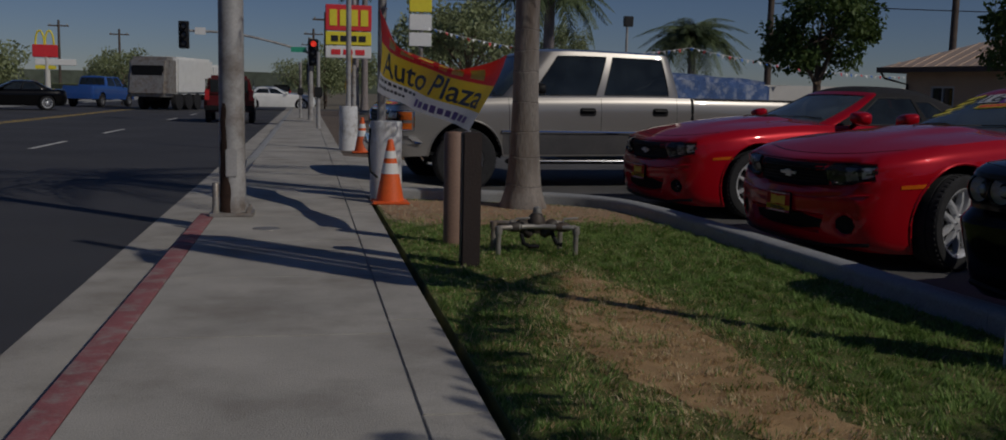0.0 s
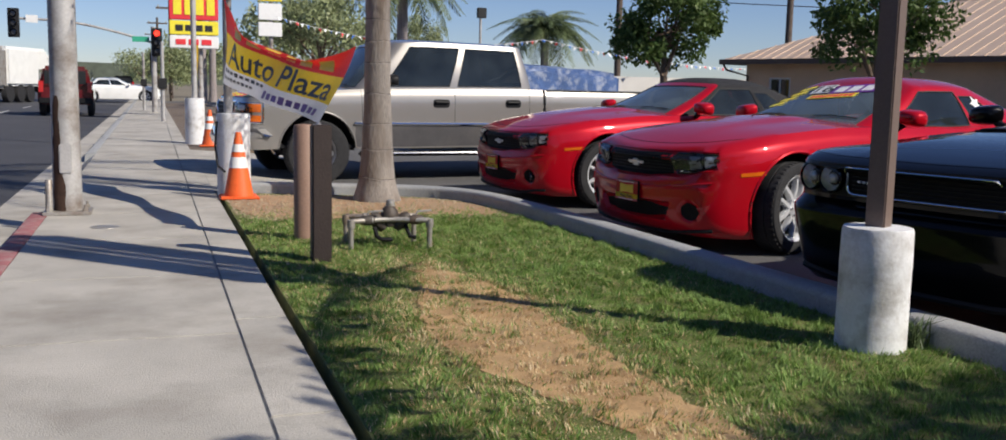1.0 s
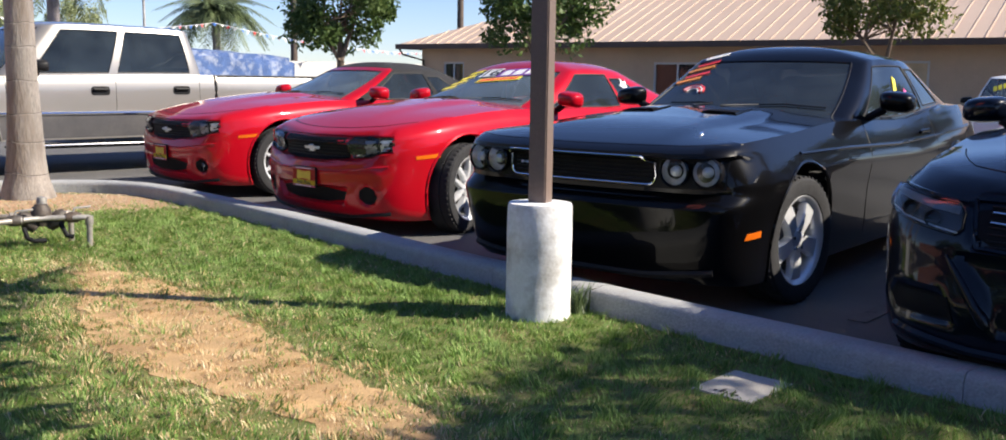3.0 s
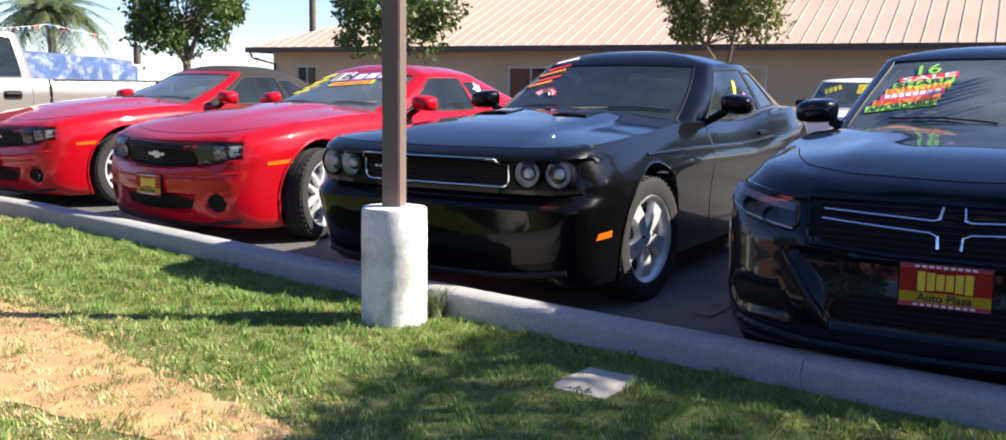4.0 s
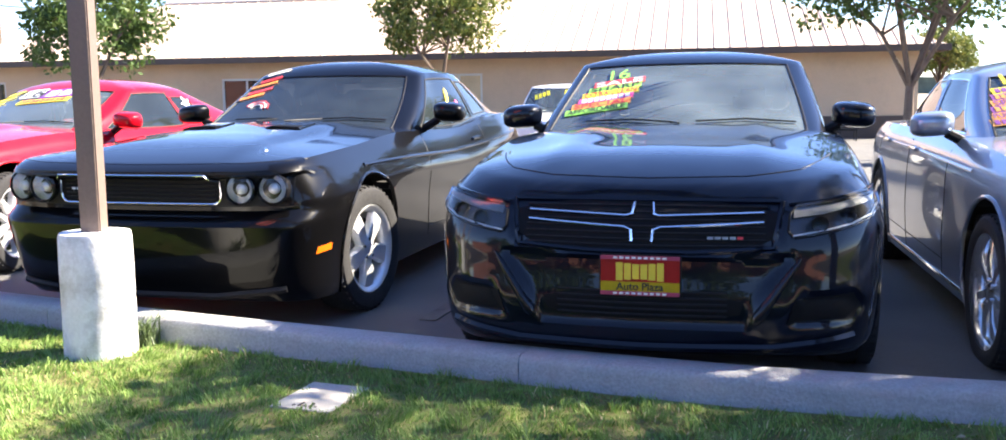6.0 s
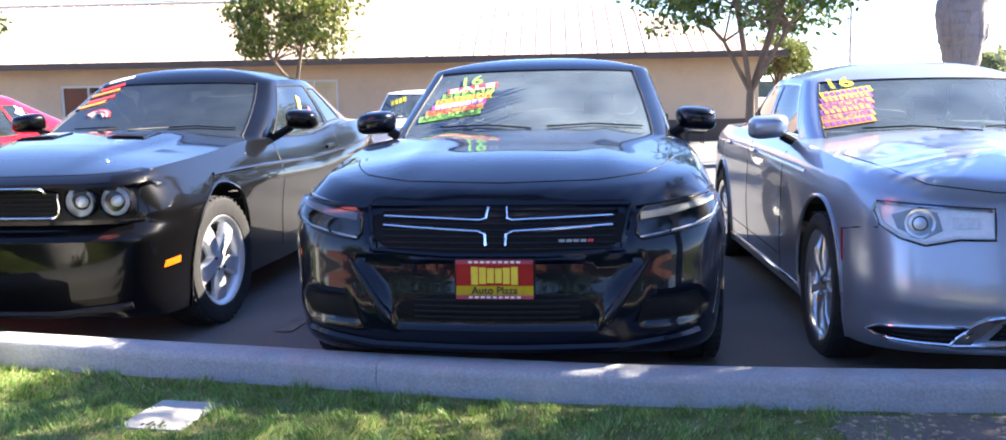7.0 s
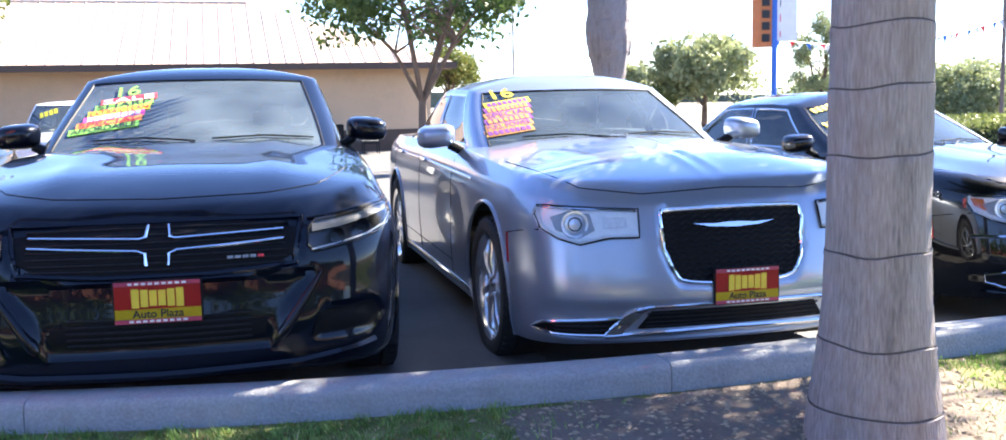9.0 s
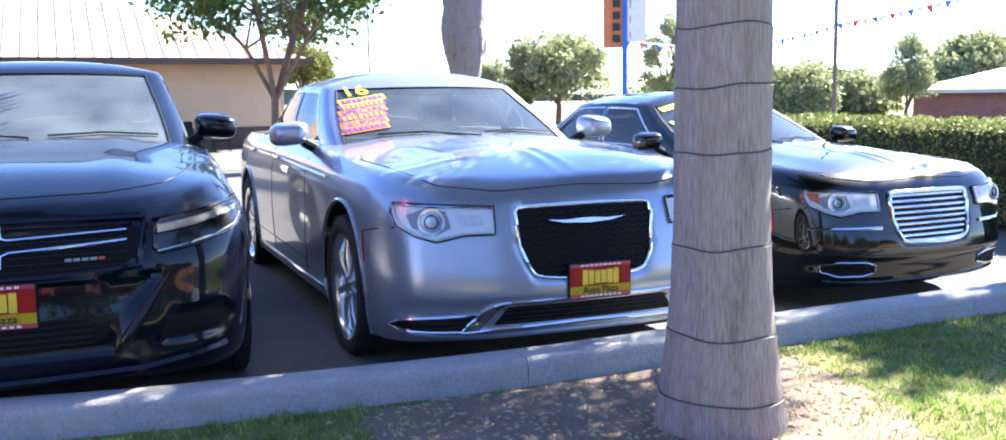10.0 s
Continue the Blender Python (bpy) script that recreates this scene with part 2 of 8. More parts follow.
def box(bm, x0, x1, y0, y1, z0, z1, bev=0.0, m=None):
    r = bmesh.ops.create_cube(bm, size=1)
    vs = r["verts"]
    for v in vs:
        v.co = Vector(((x0 + x1) / 2 + v.co.x * (x1 - x0), (y0 + y1) / 2 + v.co.y * (y1 - y0), (z0 + z1) / 2 + v.co.z * (z1 - z0)))
    if bev:
        es = list({e for v in vs for e in v.link_edges})
        r = bmesh.ops.bevel(bm, geom=es, offset=bev, segments=2, affect="EDGES")
        vs = list({v for f in r["faces"] for v in f.verts} | {v for v in vs if v.is_valid})
    if m is not None:
        bmesh.ops.transform(bm, matrix=m, verts=vs)
    return vs


def box_bm(*a, **k):
    bm = bmesh.new()
    box(bm, *a, **k)
    return bm


def lathe(profile, seg=24, axis="z", caps=True, m=None, bm=None):
    """A solid of revolution from (radius, height) pairs."""
    bm = bm or bmesh.new()
    rings = []
    for r, h in profile:
        ring = []
        for k in range(seg):
            a = 2 * math.pi * k / seg
            c, s = r * math.cos(a), r * math.sin(a)
            co = Vector((c, s, h)) if axis == "z" else Vector((c, h, s)) if axis == "y" else Vector((h, c, s))
            ring.append(bm.verts.new(m @ co if m is not None else co))
        rings.append(ring)
    for a, b in zip(rings, rings[1:]):
        for k in range(seg):
            bm.faces.new((a[k], a[(k + 1) % seg], b[(k + 1) % seg], b[k]))
    if caps:
        for ring in (rings[0], rings[-1]):
            if (ring[0].co - ring[seg // 2].co).length > 1e-4:
                bm.faces.new(ring)
    bmesh.ops.recalc_face_normals(bm, faces=bm.faces)
    return bm


def tube(pts, r, closed=False, seg=8, bm=None, radii=None):
    """A round bar along points."""
    bm = bm or bmesh.new()
    pts = [Vector(p) for p in pts]
    n = len(pts)
    rings, up = [], Vector((0, 0, 1))
    for i, p in enumerate(pts):
        a = pts[i - 1] if (i or closed) else p
        b = pts[(i + 1) % n] if (i < n - 1 or closed) else p
        t = (b - a).normalized()
        u = t.cross(up)
        if u.length < 1e-3:
            u = t.cross(Vector((1, 0, 0)))
        u.normalize()
        w = u.cross(t)
        rr = radii[i] if radii else r
        rings.append([bm.verts.new(p + u * rr * math.cos(2 * math.pi * k / seg) + w * rr * math.sin(2 * math.pi * k / seg)) for k in range(seg)])
    for i in range(n if closed else n - 1):
        A, B = rings[i], rings[(i + 1) % n]
        for k in range(seg):
            bm.faces.new((A[k], A[(k + 1) % seg], B[(k + 1) % seg], B[k]))
    if not closed:
        bm.faces.new(rings[0][::-1])
        bm.faces.new(rings[-1])
    return bm


def prism(poly, h0, h1, axis="z", bm=None):
    """A flat plate: the outline poly drawn out from h0 to h1 along an axis."""
    bm = bm or bmesh.new()

    def co(p, h):
        return (p[0], p[1], h) if axis == "z" else (p[0], h, p[1]) if axis == "y" else (h, p[0], p[1])

    a, b = [bm.verts.new(co(p, h0)) for p in poly], [bm.verts.new(co(p, h1)) for p in poly]
    n = len(poly)
    bm.faces.new(a)
    bm.faces.new(b[::-1])
    for k in range(n):
        bm.faces.new((a[k], b[k], b[(k + 1) % n], a[(k + 1) % n]))
    bmesh.ops.recalc_face_normals(bm, faces=bm.faces)
    return bm


def chaikin(poly, n=2, closed=True):
    for _ in range(n):
        out = []
        k = len(poly)
        for i in range(k if closed else k - 1):
            a, b = poly[i], poly[(i + 1) % k]
            out += [tuple(0.75 * p + 0.25 * q for p, q in zip(a, b)), tuple(0.25 * p + 0.75 * q for p, q in zip(a, b))]
        poly = out if closed else [poly[0]] + out + [poly[-1]]
    return poly


def dense(poly, step=0.03, closed=True):
    out = []
    k = len(poly)
    for i in range(k if closed else k - 1):
        a, b = Vector(poly[i]), Vector(poly[(i + 1) % k])
        n = max(1, int((b - a).length / step))
        out += [tuple(a.lerp(b, j / n)) for j in range(n)]
    return out if closed else out + [tuple(poly[-1])]


def rrect(cx, cy, w, h, r, n=4):
    pts = []
    for sx, sy, a0 in ((1, 1, 0), (-1, 1, 90), (-1, -1, 180), (1, -1, 270)):
        for k in range(n + 1):
            a = radians(a0 + 90 * k / n)
            pts.append((cx + sx * (w / 2 - r) + r * math.cos(a), cy + sy * (h / 2 - r) + r * math.sin(a)))
    return pts


def prof(*pts):
    """A smooth function through (x, value) pairs."""
    xs, ys = [p[0] for p in pts], [p[1] for p in pts]
    d = []
    n = len(xs)
    for i in range(n):
        if i in (0, n - 1):
            j = min(max(i, 1), n - 1)
            d.append((ys[j] - ys[j - 1]) / (xs[j] - xs[j - 1]))
        else:
            s0, s1 = (ys[i] - ys[i - 1]) / (xs[i] - xs[i - 1]), (ys[i + 1] - ys[i]) / (xs[i + 1] - xs[i])
            d.append(0 if s0 * s1 <= 0 else 2 * s0 * s1 / (s0 + s1))

    def f(x):
        if x <= xs[0]:
            return ys[0]
        if x >= xs[-1]:
            return ys[-1]
        i = max(k for k in range(n - 1) if xs[k] <= x)
        h = xs[i + 1] - xs[i]
        t = (x - xs[i]) / h
        return (2 * t**3 - 3 * t**2 + 1) * ys[i] + (t**3 - 2 * t**2 + t) * h * d[i] + (-2 * t**3 + 3 * t**2) * ys[i + 1] + (t**3 - t**2) * h * d[i + 1]

    return f


def text_mesh(body, size, extrude=0.0, align="CENTER", shear=0.0, squeeze=1.0):
    cu = bpy.data.curves.new("lettering", "FONT")
    cu.body, cu.size, cu.extrude, cu.align_x, cu.align_y, cu.shear = body, size, extrude, align, "CENTER", shear
    cu.offset = size * 0.012
    ob = bpy.data.objects.new("lettering", cu)
    scene.collection.objects.link(ob)
    bpy.context.view_layer.update()
    me = bpy.data.meshes.new_from_object(ob.evaluated_get(bpy.context.evaluated_depsgraph_get()))
    bpy.data.objects.remove(ob)
    bm = bmesh.new()
    bm.from_mesh(me)
    for v in bm.verts:
        v.co.x *= squeeze
    bpy.data.meshes.remove(me)
    return bm

LOT = -0.10


# ---------- cars ----------
from mathutils.bvhtree import BVHTree


def loop_of(outline, n, front=1.0):
    """The closed plan loop of a half outline from the nose's middle to the tail's middle, smooth, n points a side."""
    pts = [Vector((x, y)) for x, y in outline]
    ext = [Vector((pts[1].x, -pts[1].y))] + pts + [Vector((pts[-2].x, -pts[-2].y))]
    fine = []
    for i in range(1, len(ext) - 2):
        a, b, c, d = ext[i - 1 : i + 3]
        for k in range(24):
            t = k / 24
            fine.append(0.5 * ((2 * b) + (c - a) * t + (2 * a - 5 * b + 4 * c - d) * t * t + (3 * b - a - 3 * c + d) * t**3))
    fine.append(pts[-1])
    s = [0]
    for a, b in zip(fine, fine[1:]):
        s.append(s[-1] + (b - a).length)
    out, j = [], 0
    for k in range(n + 1):
        u = k / n
        q = s[-1] * (front * u + (1 - front) * u * u)
        while j < len(s) - 2 and s[j + 1] < q:
            j += 1
        t = (q - s[j]) / max(1e-9, s[j + 1] - s[j])
        p = fine[j].lerp(fine[j + 1], min(1, t))
        out.append((p.x, max(0, p.y)))
    return out + [(x, -y) for x, y in out[-2:0:-1]]


def wrap(outline, lev, zlo, zsh, crown, spine, nu=110, nv=16, nk=12, power=2.3, feat=None, w_at=None, front=1.0):
    """A shell: a band round the plan outline from zlo(x) to zsh(x), then a crowned top. lev(v) gives (front shift, rear shift, width factor).
    Returns rows of points, each a loop."""
    loop = loop_of(outline, nu, front)
    x0, x1 = loop[0][0], loop[nu][0]
    rows = []
    for i in range(nv + 1):
        v = i / nv
        df, dr, wf = lev(v)
        row = []
        for x, y in loop:
            X = x0 + df + (x - x0) * (x1 - dr - x0 - df) / (x1 - x0)
            Y = y * wf
            if w_at:
                Y *= w_at(X, v)
            row.append(Vector((X, Y, zlo(X) + (zsh(X) - zlo(X)) * v)))
        rows.append(row)
    top = rows[-1]
    for k in range(1, nk + 1):
        q = 1 - k / nk
        row = []
        for p in top:
            c = Vector((min(max(p.x, spine[0]), spine[1]), 0))
            xy = c + (Vector((p.x, p.y)) - c) * q
            z = zsh(xy.x) + crown(xy.x) * (1 - q**power) + (feat(xy.x, xy.y) if feat else 0)
            row.append(Vector((xy.x, xy.y, z)))
        rows.append(row)
    return rows


def grid_bm(rows, keep=None, push=0.0):
    """A mesh of the cells (i, j) of a shell that keep() picks."""
    bm = bmesh.new()
    n = len(rows[0])
    made = {}

    def v(i, j):
        if (i, j) not in made:
            made[i, j] = bm.verts.new(rows[i][j])
        return made[i, j]

    for i in range(len(rows) - 1):
        for j in range(n):
            if keep is None or keep(i, j):
                bm.faces.new((v(i, j), v(i, (j + 1) % n), v(i + 1, (j + 1) % n), v(i + 1, j)))
    bmesh.ops.remove_doubles(bm, verts=bm.verts, dist=0.0004)
    bmesh.ops.recalc_face_normals(bm, faces=bm.faces)
    if push:
        bm.normal_update()
        for w in bm.verts:
            w.co += w.normal * push
    return bm


def face_out(bm, out):
    """Turns all faces so that on the whole they look along out, a direction, or away from out, a point given as a tuple."""
    bm.normal_update()
    tot = 0.0
    for f in bm.faces:
        d = out if isinstance(out, Vector) else f.calc_center_median() - Vector(out)
        tot += f.normal.dot(d.normalized()) * f.calc_area()
    if tot < 0:
        bmesh.ops.reverse_faces(bm, faces=bm.faces)
    return bm


def soft_in(poly, y, z, soft):
    """1 inside an outline, 0 outside, with a soft edge."""
    best, odd = 1e9, False
    for (ay, az), (by, bz) in zip(poly, poly[1:] + poly[:1]):
        dy, dz = by - ay, bz - az
        t = min(1, max(0, ((y - ay) * dy + (z - az) * dz) / max(1e-9, dy * dy + dz * dz)))
        best = min(best, math.hypot(y - ay - dy * t, z - az - dz * t))
        if (az > z) != (bz > z) and y < (bz - z) / (bz - az) * (ay - by) + by:
            odd = not odd
    t = min(1, max(0, 0.5 + (best if odd else -best) / (2 * soft)))
    return t * t * (3 - 2 * t)


class Skin:
    """The outer surface of a car's shells, onto which details are laid."""

    def __init__(self, bms):
        self.trees = [BVHTree.FromBMesh(b) for b in bms]

    def at(self, view, a, b):
        if view == "front":
            o, d = Vector((-3, a, b)), Vector((1, 0, 0))
        elif view == "rear":
            o, d = Vector((12, a, b)), Vector((-1, 0, 0))
        elif view == "left":
            o, d = Vector((a, 4, b)), Vector((0, -1, 0))
        elif view == "right":
            o, d = Vector((a, -4, b)), Vector((0, 1, 0))
        else:
            o, d = Vector((a, b, 5)), Vector((0, 0, -1))
        best = None
        for t in self.trees:
            hit = t.ray_cast(o, d)
            if hit[0] is not None and (best is None or hit[3] < best[2]):
                best = (hit[0], hit[1] if hit[1].dot(d) < 0 else -hit[1], hit[3])
        if best is None:
            for t in self.trees:
                hit = t.find_nearest(o + d * (3 if view in ("front",) else 3.2))
                if hit[0] is not None:
                    return hit[0].copy(), -d
        return best[0], best[1]

    def path(self, view, pts, off=0.003, step=0.04, closed=False):
        out = []
        for p in dense(pts, step, closed):
            co, nn = self.at(view, *p[:2])
            out.append(co + nn * off)
        return out


def patch(skin, view, poly, off=0.005, depth=0.014, rings=8, step=0.025, round_=0, dish=0.0):
    """A plate that follows the skin: the outline poly as seen in that view, raised by off, with its edge drawn in by depth."""
    poly = dense(chaikin(poly, round_) if round_ else poly, step)
    c = Vector((sum(p[0] for p in poly) / len(poly), sum(p[1] for p in poly) / len(poly)))
    bm = bmesh.new()
    rows, back = [], []
    for k in range(rings):
        q = 1 - k / rings
        row = []
        for p in poly:
            xy = c + (Vector(p) - c) * q
            co, nn = skin.at(view, xy.x, xy.y)
            row.append(bm.verts.new(co + nn * (off - (dish if k else 0))))
            if k == 0:
                back.append(bm.verts.new(co + nn * (off - depth)))
        rows.append(row)
    co, nn = skin.at(view, c.x, c.y)
    mid = bm.verts.new(co + nn * (off - dish))
    n = len(poly)
    for k in range(n):
        m = (k + 1) % n
        bm.faces.new((back[k], back[m], rows[0][m], rows[0][k]))
        for a, b in zip(rows, rows[1:]):
            bm.faces.new((a[k], a[m], b[m], b[k]))
        bm.faces.new((rows[-1][k], rows[-1][m], mid))
    bmesh.ops.recalc_face_normals(bm, faces=bm.faces)
    return face_out(bm, nn)


def mirror_y(poly):
    return [(-p[0], *p[1:]) for p in poly][::-1]


def bar_on(skin, view, pts, r, off=0.002, closed=False, seg=6, step=0.04):
    return tube(skin.path(view, pts, off, step, closed), r, closed, seg)


def letters_on(skin, view, bm, ox, oy, off, turn=0.0, flip=False):
    """Lays flat lettering onto the skin; x of the lettering runs to the reader's right."""
    c, s = math.cos(turn), math.sin(turn)
    sg = -1 if view in ("front", "left") else 1
    for v in bm.verts:
        a, b = v.co.x * c - v.co.y * s, v.co.x * s + v.co.y * c
        co, nn = skin.at(view, ox + sg * a, oy + b)
        v.co = co + nn * (off + v.co.z)
    return bm


def wheel(style, R, width, rim_r):
    """A wheel about the y axis, its outer face at -y; returns (tyre, rim, extra) meshes."""
    w = width / 2
    t = lathe([(rim_r, -w * 0.80), (rim_r + 0.012, -w * 0.93), (R - 0.055, -w * 1.0), (R - 0.022, -w * 0.95), (R - 0.004, -w * 0.78), (R, -w * 0.45), (R, -w * 0.36), (R - 0.008, -w * 0.34), (R - 0.008, -w * 0.26), (R, -w * 0.24), (R + 0.001, w * 0.0), (R, w * 0.3), (R - 0.004, w * 0.78), (R - 0.03, w * 0.97), (rim_r, w * 0.8)], 48, "y", caps=False)
    for k in range(48):
        a = 2 * math.pi * k / 48
        m = Matrix.Rotation(-a, 4, "Y")
        box(t, R - 0.012, R - 0.0015, -w * 0.86, -w * 0.5, -0.009, 0.009, m=m)
    rim = lathe([(rim_r - 0.012, w * 0.75), (rim_r - 0.03, w * 0.3), (rim_r - 0.035, -w * 0.5), (rim_r - 0.016, -w * 0.80), (rim_r + 0.004, -w * 0.90), (rim_r + 0.008, -w * 0.84)], 48, "y", caps=False)
    face = -w * 0.78
    n, wid0, wid1, twin = {"five": (5, 0.125, 0.075, 0), "twin": (5, 0.030, 0.036, 0.052), "ten": (10, 0.030, 0.020, 0), "seven": (7, 0.055, 0.038, 0), "six": (6, 0.075, 0.055, 0)}[style]
    sp = bmesh.new()
    for k in range(n):
        a = 2 * math.pi * (k + 0.5) / n
        for off in ((-twin, twin) if twin else (0,)):
            r0, r1 = 0.04, rim_r - 0.012
            vs = []
            for r, ww, d0, d1 in ((r0, wid1, 0.012, 0.06), (r1 * 0.6, (wid0 + wid1) / 2, 0.0, 0.045), (r1, wid0, 0.012, 0.05)):
                lat = off * (0.5 + 0.6 * (r / r1))
                for y, hw in ((face + d0, ww * 0.42), (face + d0 + 0.014, ww * 0.5), (face + d1, ww * 0.5)):
                    for sgn in (-1, 1):
                        x, z = r, lat + sgn * hw
                        vs.append(sp.verts.new((x * math.cos(a) - z * math.sin(a), y, x * math.sin(a) + z * math.cos(a))))
            for s in range(2):
                b0, b1 = s * 6, s * 6 + 6
                for p, q in ((0, 1), (2, 0), (1, 3), (4, 2), (3, 5)):
                    sp.faces.new((vs[b0 + p], vs[b0 + q], vs[b1 + q], vs[b1 + p]))
    lathe([(0.001, face - 0.004), (0.032, face - 0.004), (0.052, face + 0.008), (0.07, face + 0.012), (0.075, face + 0.06)], 20, "y", caps=False, bm=sp)
    bmesh.ops.recalc_face_normals(sp, faces=sp.faces)
    disc = lathe([(0.03, -w * 0.30), (rim_r * 0.72, -w * 0.30), (rim_r * 0.72, -w * 0.18)], 32, "y", caps=False)
    lug = lathe([(0.011, face + 0.012), (0.011, face - 0.003), (0.004, face - 0.006)], 6, "y")
    return t, rim, sp, disc, lug


def add_wheels(car, sp):
    R = sp["R"]
    for nm, x, y, steer in (("front", sp["axle"], 1, sp.get("steer", 0)), ("front", sp["axle"], -1, sp.get("steer", 0)), ("rear", sp["axle"] + sp["base"], 1, 0), ("rear", sp["axle"] + sp["base"], -1, 0)):
        t, rim, spk, disc, lug = wheel(sp["wheel"], R, sp.get("tyre_w", 0.245), sp["rim_r"])
        hub = new("wheel")
        hub.parent = car
        turn = 180 if y > 0 else 0
        hub.matrix_local = Matrix.Translation((x, y * sp["track"] / 2, R)) @ Matrix.Rotation(radians(turn + steer), 4, "Z") @ Matrix.Rotation(radians(sp.get("spin", 10) + 31 * x), 4, "Y")
        part("tyre", t, "rubber", hub, "black rubber tyre")
        part("rim", rim, sp.get("rim_mat", "rim"), hub)
        part("spokes", spk, sp.get("rim_mat", "rim"), hub)
        part("brake_disc", disc, "dark_rim", hub)
        nut = part("lug_nut", lug, "chrome", hub)
        for k in range(5):
            a = 2 * math.pi * k / 5
            o = nut if k == 0 else new("lug_nut", nut.data)
            o.parent = hub
            o.location = (0.055 * math.cos(a), 0, 0.055 * math.sin(a))


def seat(bm, x, y, z):
    box(bm, x - 0.25, x + 0.27, y - 0.25, y + 0.25, z, z + 0.16, 0.05)
    box(bm, -0.07, 0.08, -0.25, 0.25, 0, 0.58, 0.06, m=Matrix.Translation((x + 0.27, y, z + 0.08)) @ Matrix.Rotation(radians(18), 4, "Y"))
    box(bm, -0.05, 0.05, -0.13, 0.13, 0, 0.19, 0.05, m=Matrix.Translation((x + 0.46, y, z + 0.66)) @ Matrix.Rotation(radians(10), 4, "Y"))


def build_car(name, label, category, sp, m, group=""):
    """A car with its nose at x = 0 and its tail along +x, standing on z = 0."""
    car = thing(name, label, category, m, group)
    pm = sp["paint"]
    body = wrap(sp["outline"], sp["lev"], sp["zlo"], sp["zsh"], sp["crown"], sp["spine"], feat=sp.get("feat"), nu=170, nv=30, nk=14, w_at=sp.get("w_at"), front=0.3)
    for row in body[:31]:
        for p in row:
            if p.x < 0.75:
                p.x += min(1, (0.75 - p.x) / 0.3) * sum(d * soft_in(poly, abs(p.y), p.z, e) for poly, d, e in sp.get("dents", ()))
    R = sp["R"]
    ra = sp.get("arch", R + 0.055)
    cs = [(sp["axle"], R + 0.015), (sp["axle"] + sp["base"], R + 0.015)]
    W = sp["track"] / 2
    for row in body[:31]:
        for p in row:
            if abs(p.y) < W - 0.28:
                continue
            for cx, cz in cs:
                d = Vector((p.x - cx, p.z - cz))
                if abs(d.length - ra) < 0.022:
                    d.normalize()
                    p.x, p.z = cx + d.x * ra, cz + d.y * ra

    gh = sp["gh"]
    ix = gh["inner"]
    hx, hy = [q[0] for q in gh["outline"]], [q[1] for q in gh["outline"]]

    def solid(i, j):
        c = (body[i][j] + body[i][(j + 1) % len(body[i])] + body[i + 1][j] + body[i + 1][(j + 1) % len(body[i])]) / 4
        if i >= 31 and ix - 0.2 < c.x < gh["outline"][-1][0] - 0.12 and abs(c.y) < np.interp(c.x, hx, hy) - 0.05:
            return False
        if abs(c.y) < W - 0.28 or i >= 31:
            return True
        return all(math.hypot(c.x - cx, c.z - cz) > ra for cx, cz in cs)

    full = grid_bm(body)
    cabin = wrap(gh["outline"], gh["lev"], gh["zlo"], gh["zsh"], gh["crown"], gh["spine"], nu=110, nv=20, nk=10, power=2.6)
    for i, row in enumerate(cabin):
        for p in row:
            p.z -= gh.get("arch_drop", 0) * min(1, i / 20) * (abs(p.y) / gh["w"]) ** 2.5
    cab_full = grid_bm(cabin)
    skin = Skin([full, cab_full])
    body_skin = Skin([full])
    full.free()
    cab_full.free()
    part("body", grid_bm(body, solid), pm, car)
    # wells and arch lips
    for cx, cz in cs:
        for sg in (1, -1):
            b = bmesh.new()
            a0 = -math.asin(min(1, (cz - sp["zlo"](cx) - 0.0) / ra)) if cz > sp["zlo"](cx) else 0
            angs = [a0 + (math.pi - 2 * a0) * k / 24 for k in range(25)]
            ring0 = []
            for yy in (W + 0.02, W - 0.30):
                ring0.append([b.verts.new((cx + (ra + 0.004) * math.cos(a), sg * yy, cz + (ra + 0.004) * math.sin(a))) for a in angs])
            for k in range(24):
                b.faces.new((ring0[0][k], ring0[0][k + 1], ring0[1][k + 1], ring0[1][k]))
            b.faces.new(ring0[1])
            part("wheel_well", b, "black_plastic", car)
            pts = [(cx + (ra + 0.008) * math.cos(a), cz + (ra + 0.008) * math.sin(a)) for a in angs]
            path = []
            for q in pts:
                co, nn = body_skin.at("left" if sg > 0 else "right", *q)
                path.append(co + nn * 0.001)
            part("arch_lip", tube(path, 0.011, seg=6), pm, car)
    # underbody
    ub = prism([(p.x, p.y * 0.96) for p in body[1][::4]], sp["zlo"](2.0) + 0.01, sp["zlo"](2.0) + 0.05)
    part("underbody", ub, "black_plastic", car)
    # cabin: cells sorted into panes and painted frame
    n = len(cabin[0])
    half = n // 2
    nvv = 20
    base = cabin[0]

    def pane_of(i, j):
        if i >= nvv:
            return None
        v = (i + 0.5) / nvv
        a = base[j]
        x, y = a.x, a.y
        ax = gh["corner"]
        yy = abs(y) / gh["w"]
        if x < ax and v > gh["ws"][0] and v < gh["ws"][1]:
            return "windscreen" if (x < ax - gh.get("pillar", 0.10) or yy < 0.9) else None
        if x > gh["rear_corner"] and gh["rw"][0] < v < gh["rw"][1] and yy < 0.86:
            return "rear_window"
        for nm, xa, xb, v0, v1 in gh["side"]:
            if xa < x < xb and v0 < v < v1 and yy > 0.55:
                return nm + ("+" if y > 0 else "-")
        return None

    cells = {}
    for i in range(len(cabin) - 1):
        for j in range(n):
            cells[i, j] = pane_of(i, j)
    rim_ = lambda i, j: bool(gh.get("soft")) and base[j].x < gh["corner"] + 0.10 and i < nvv + 1
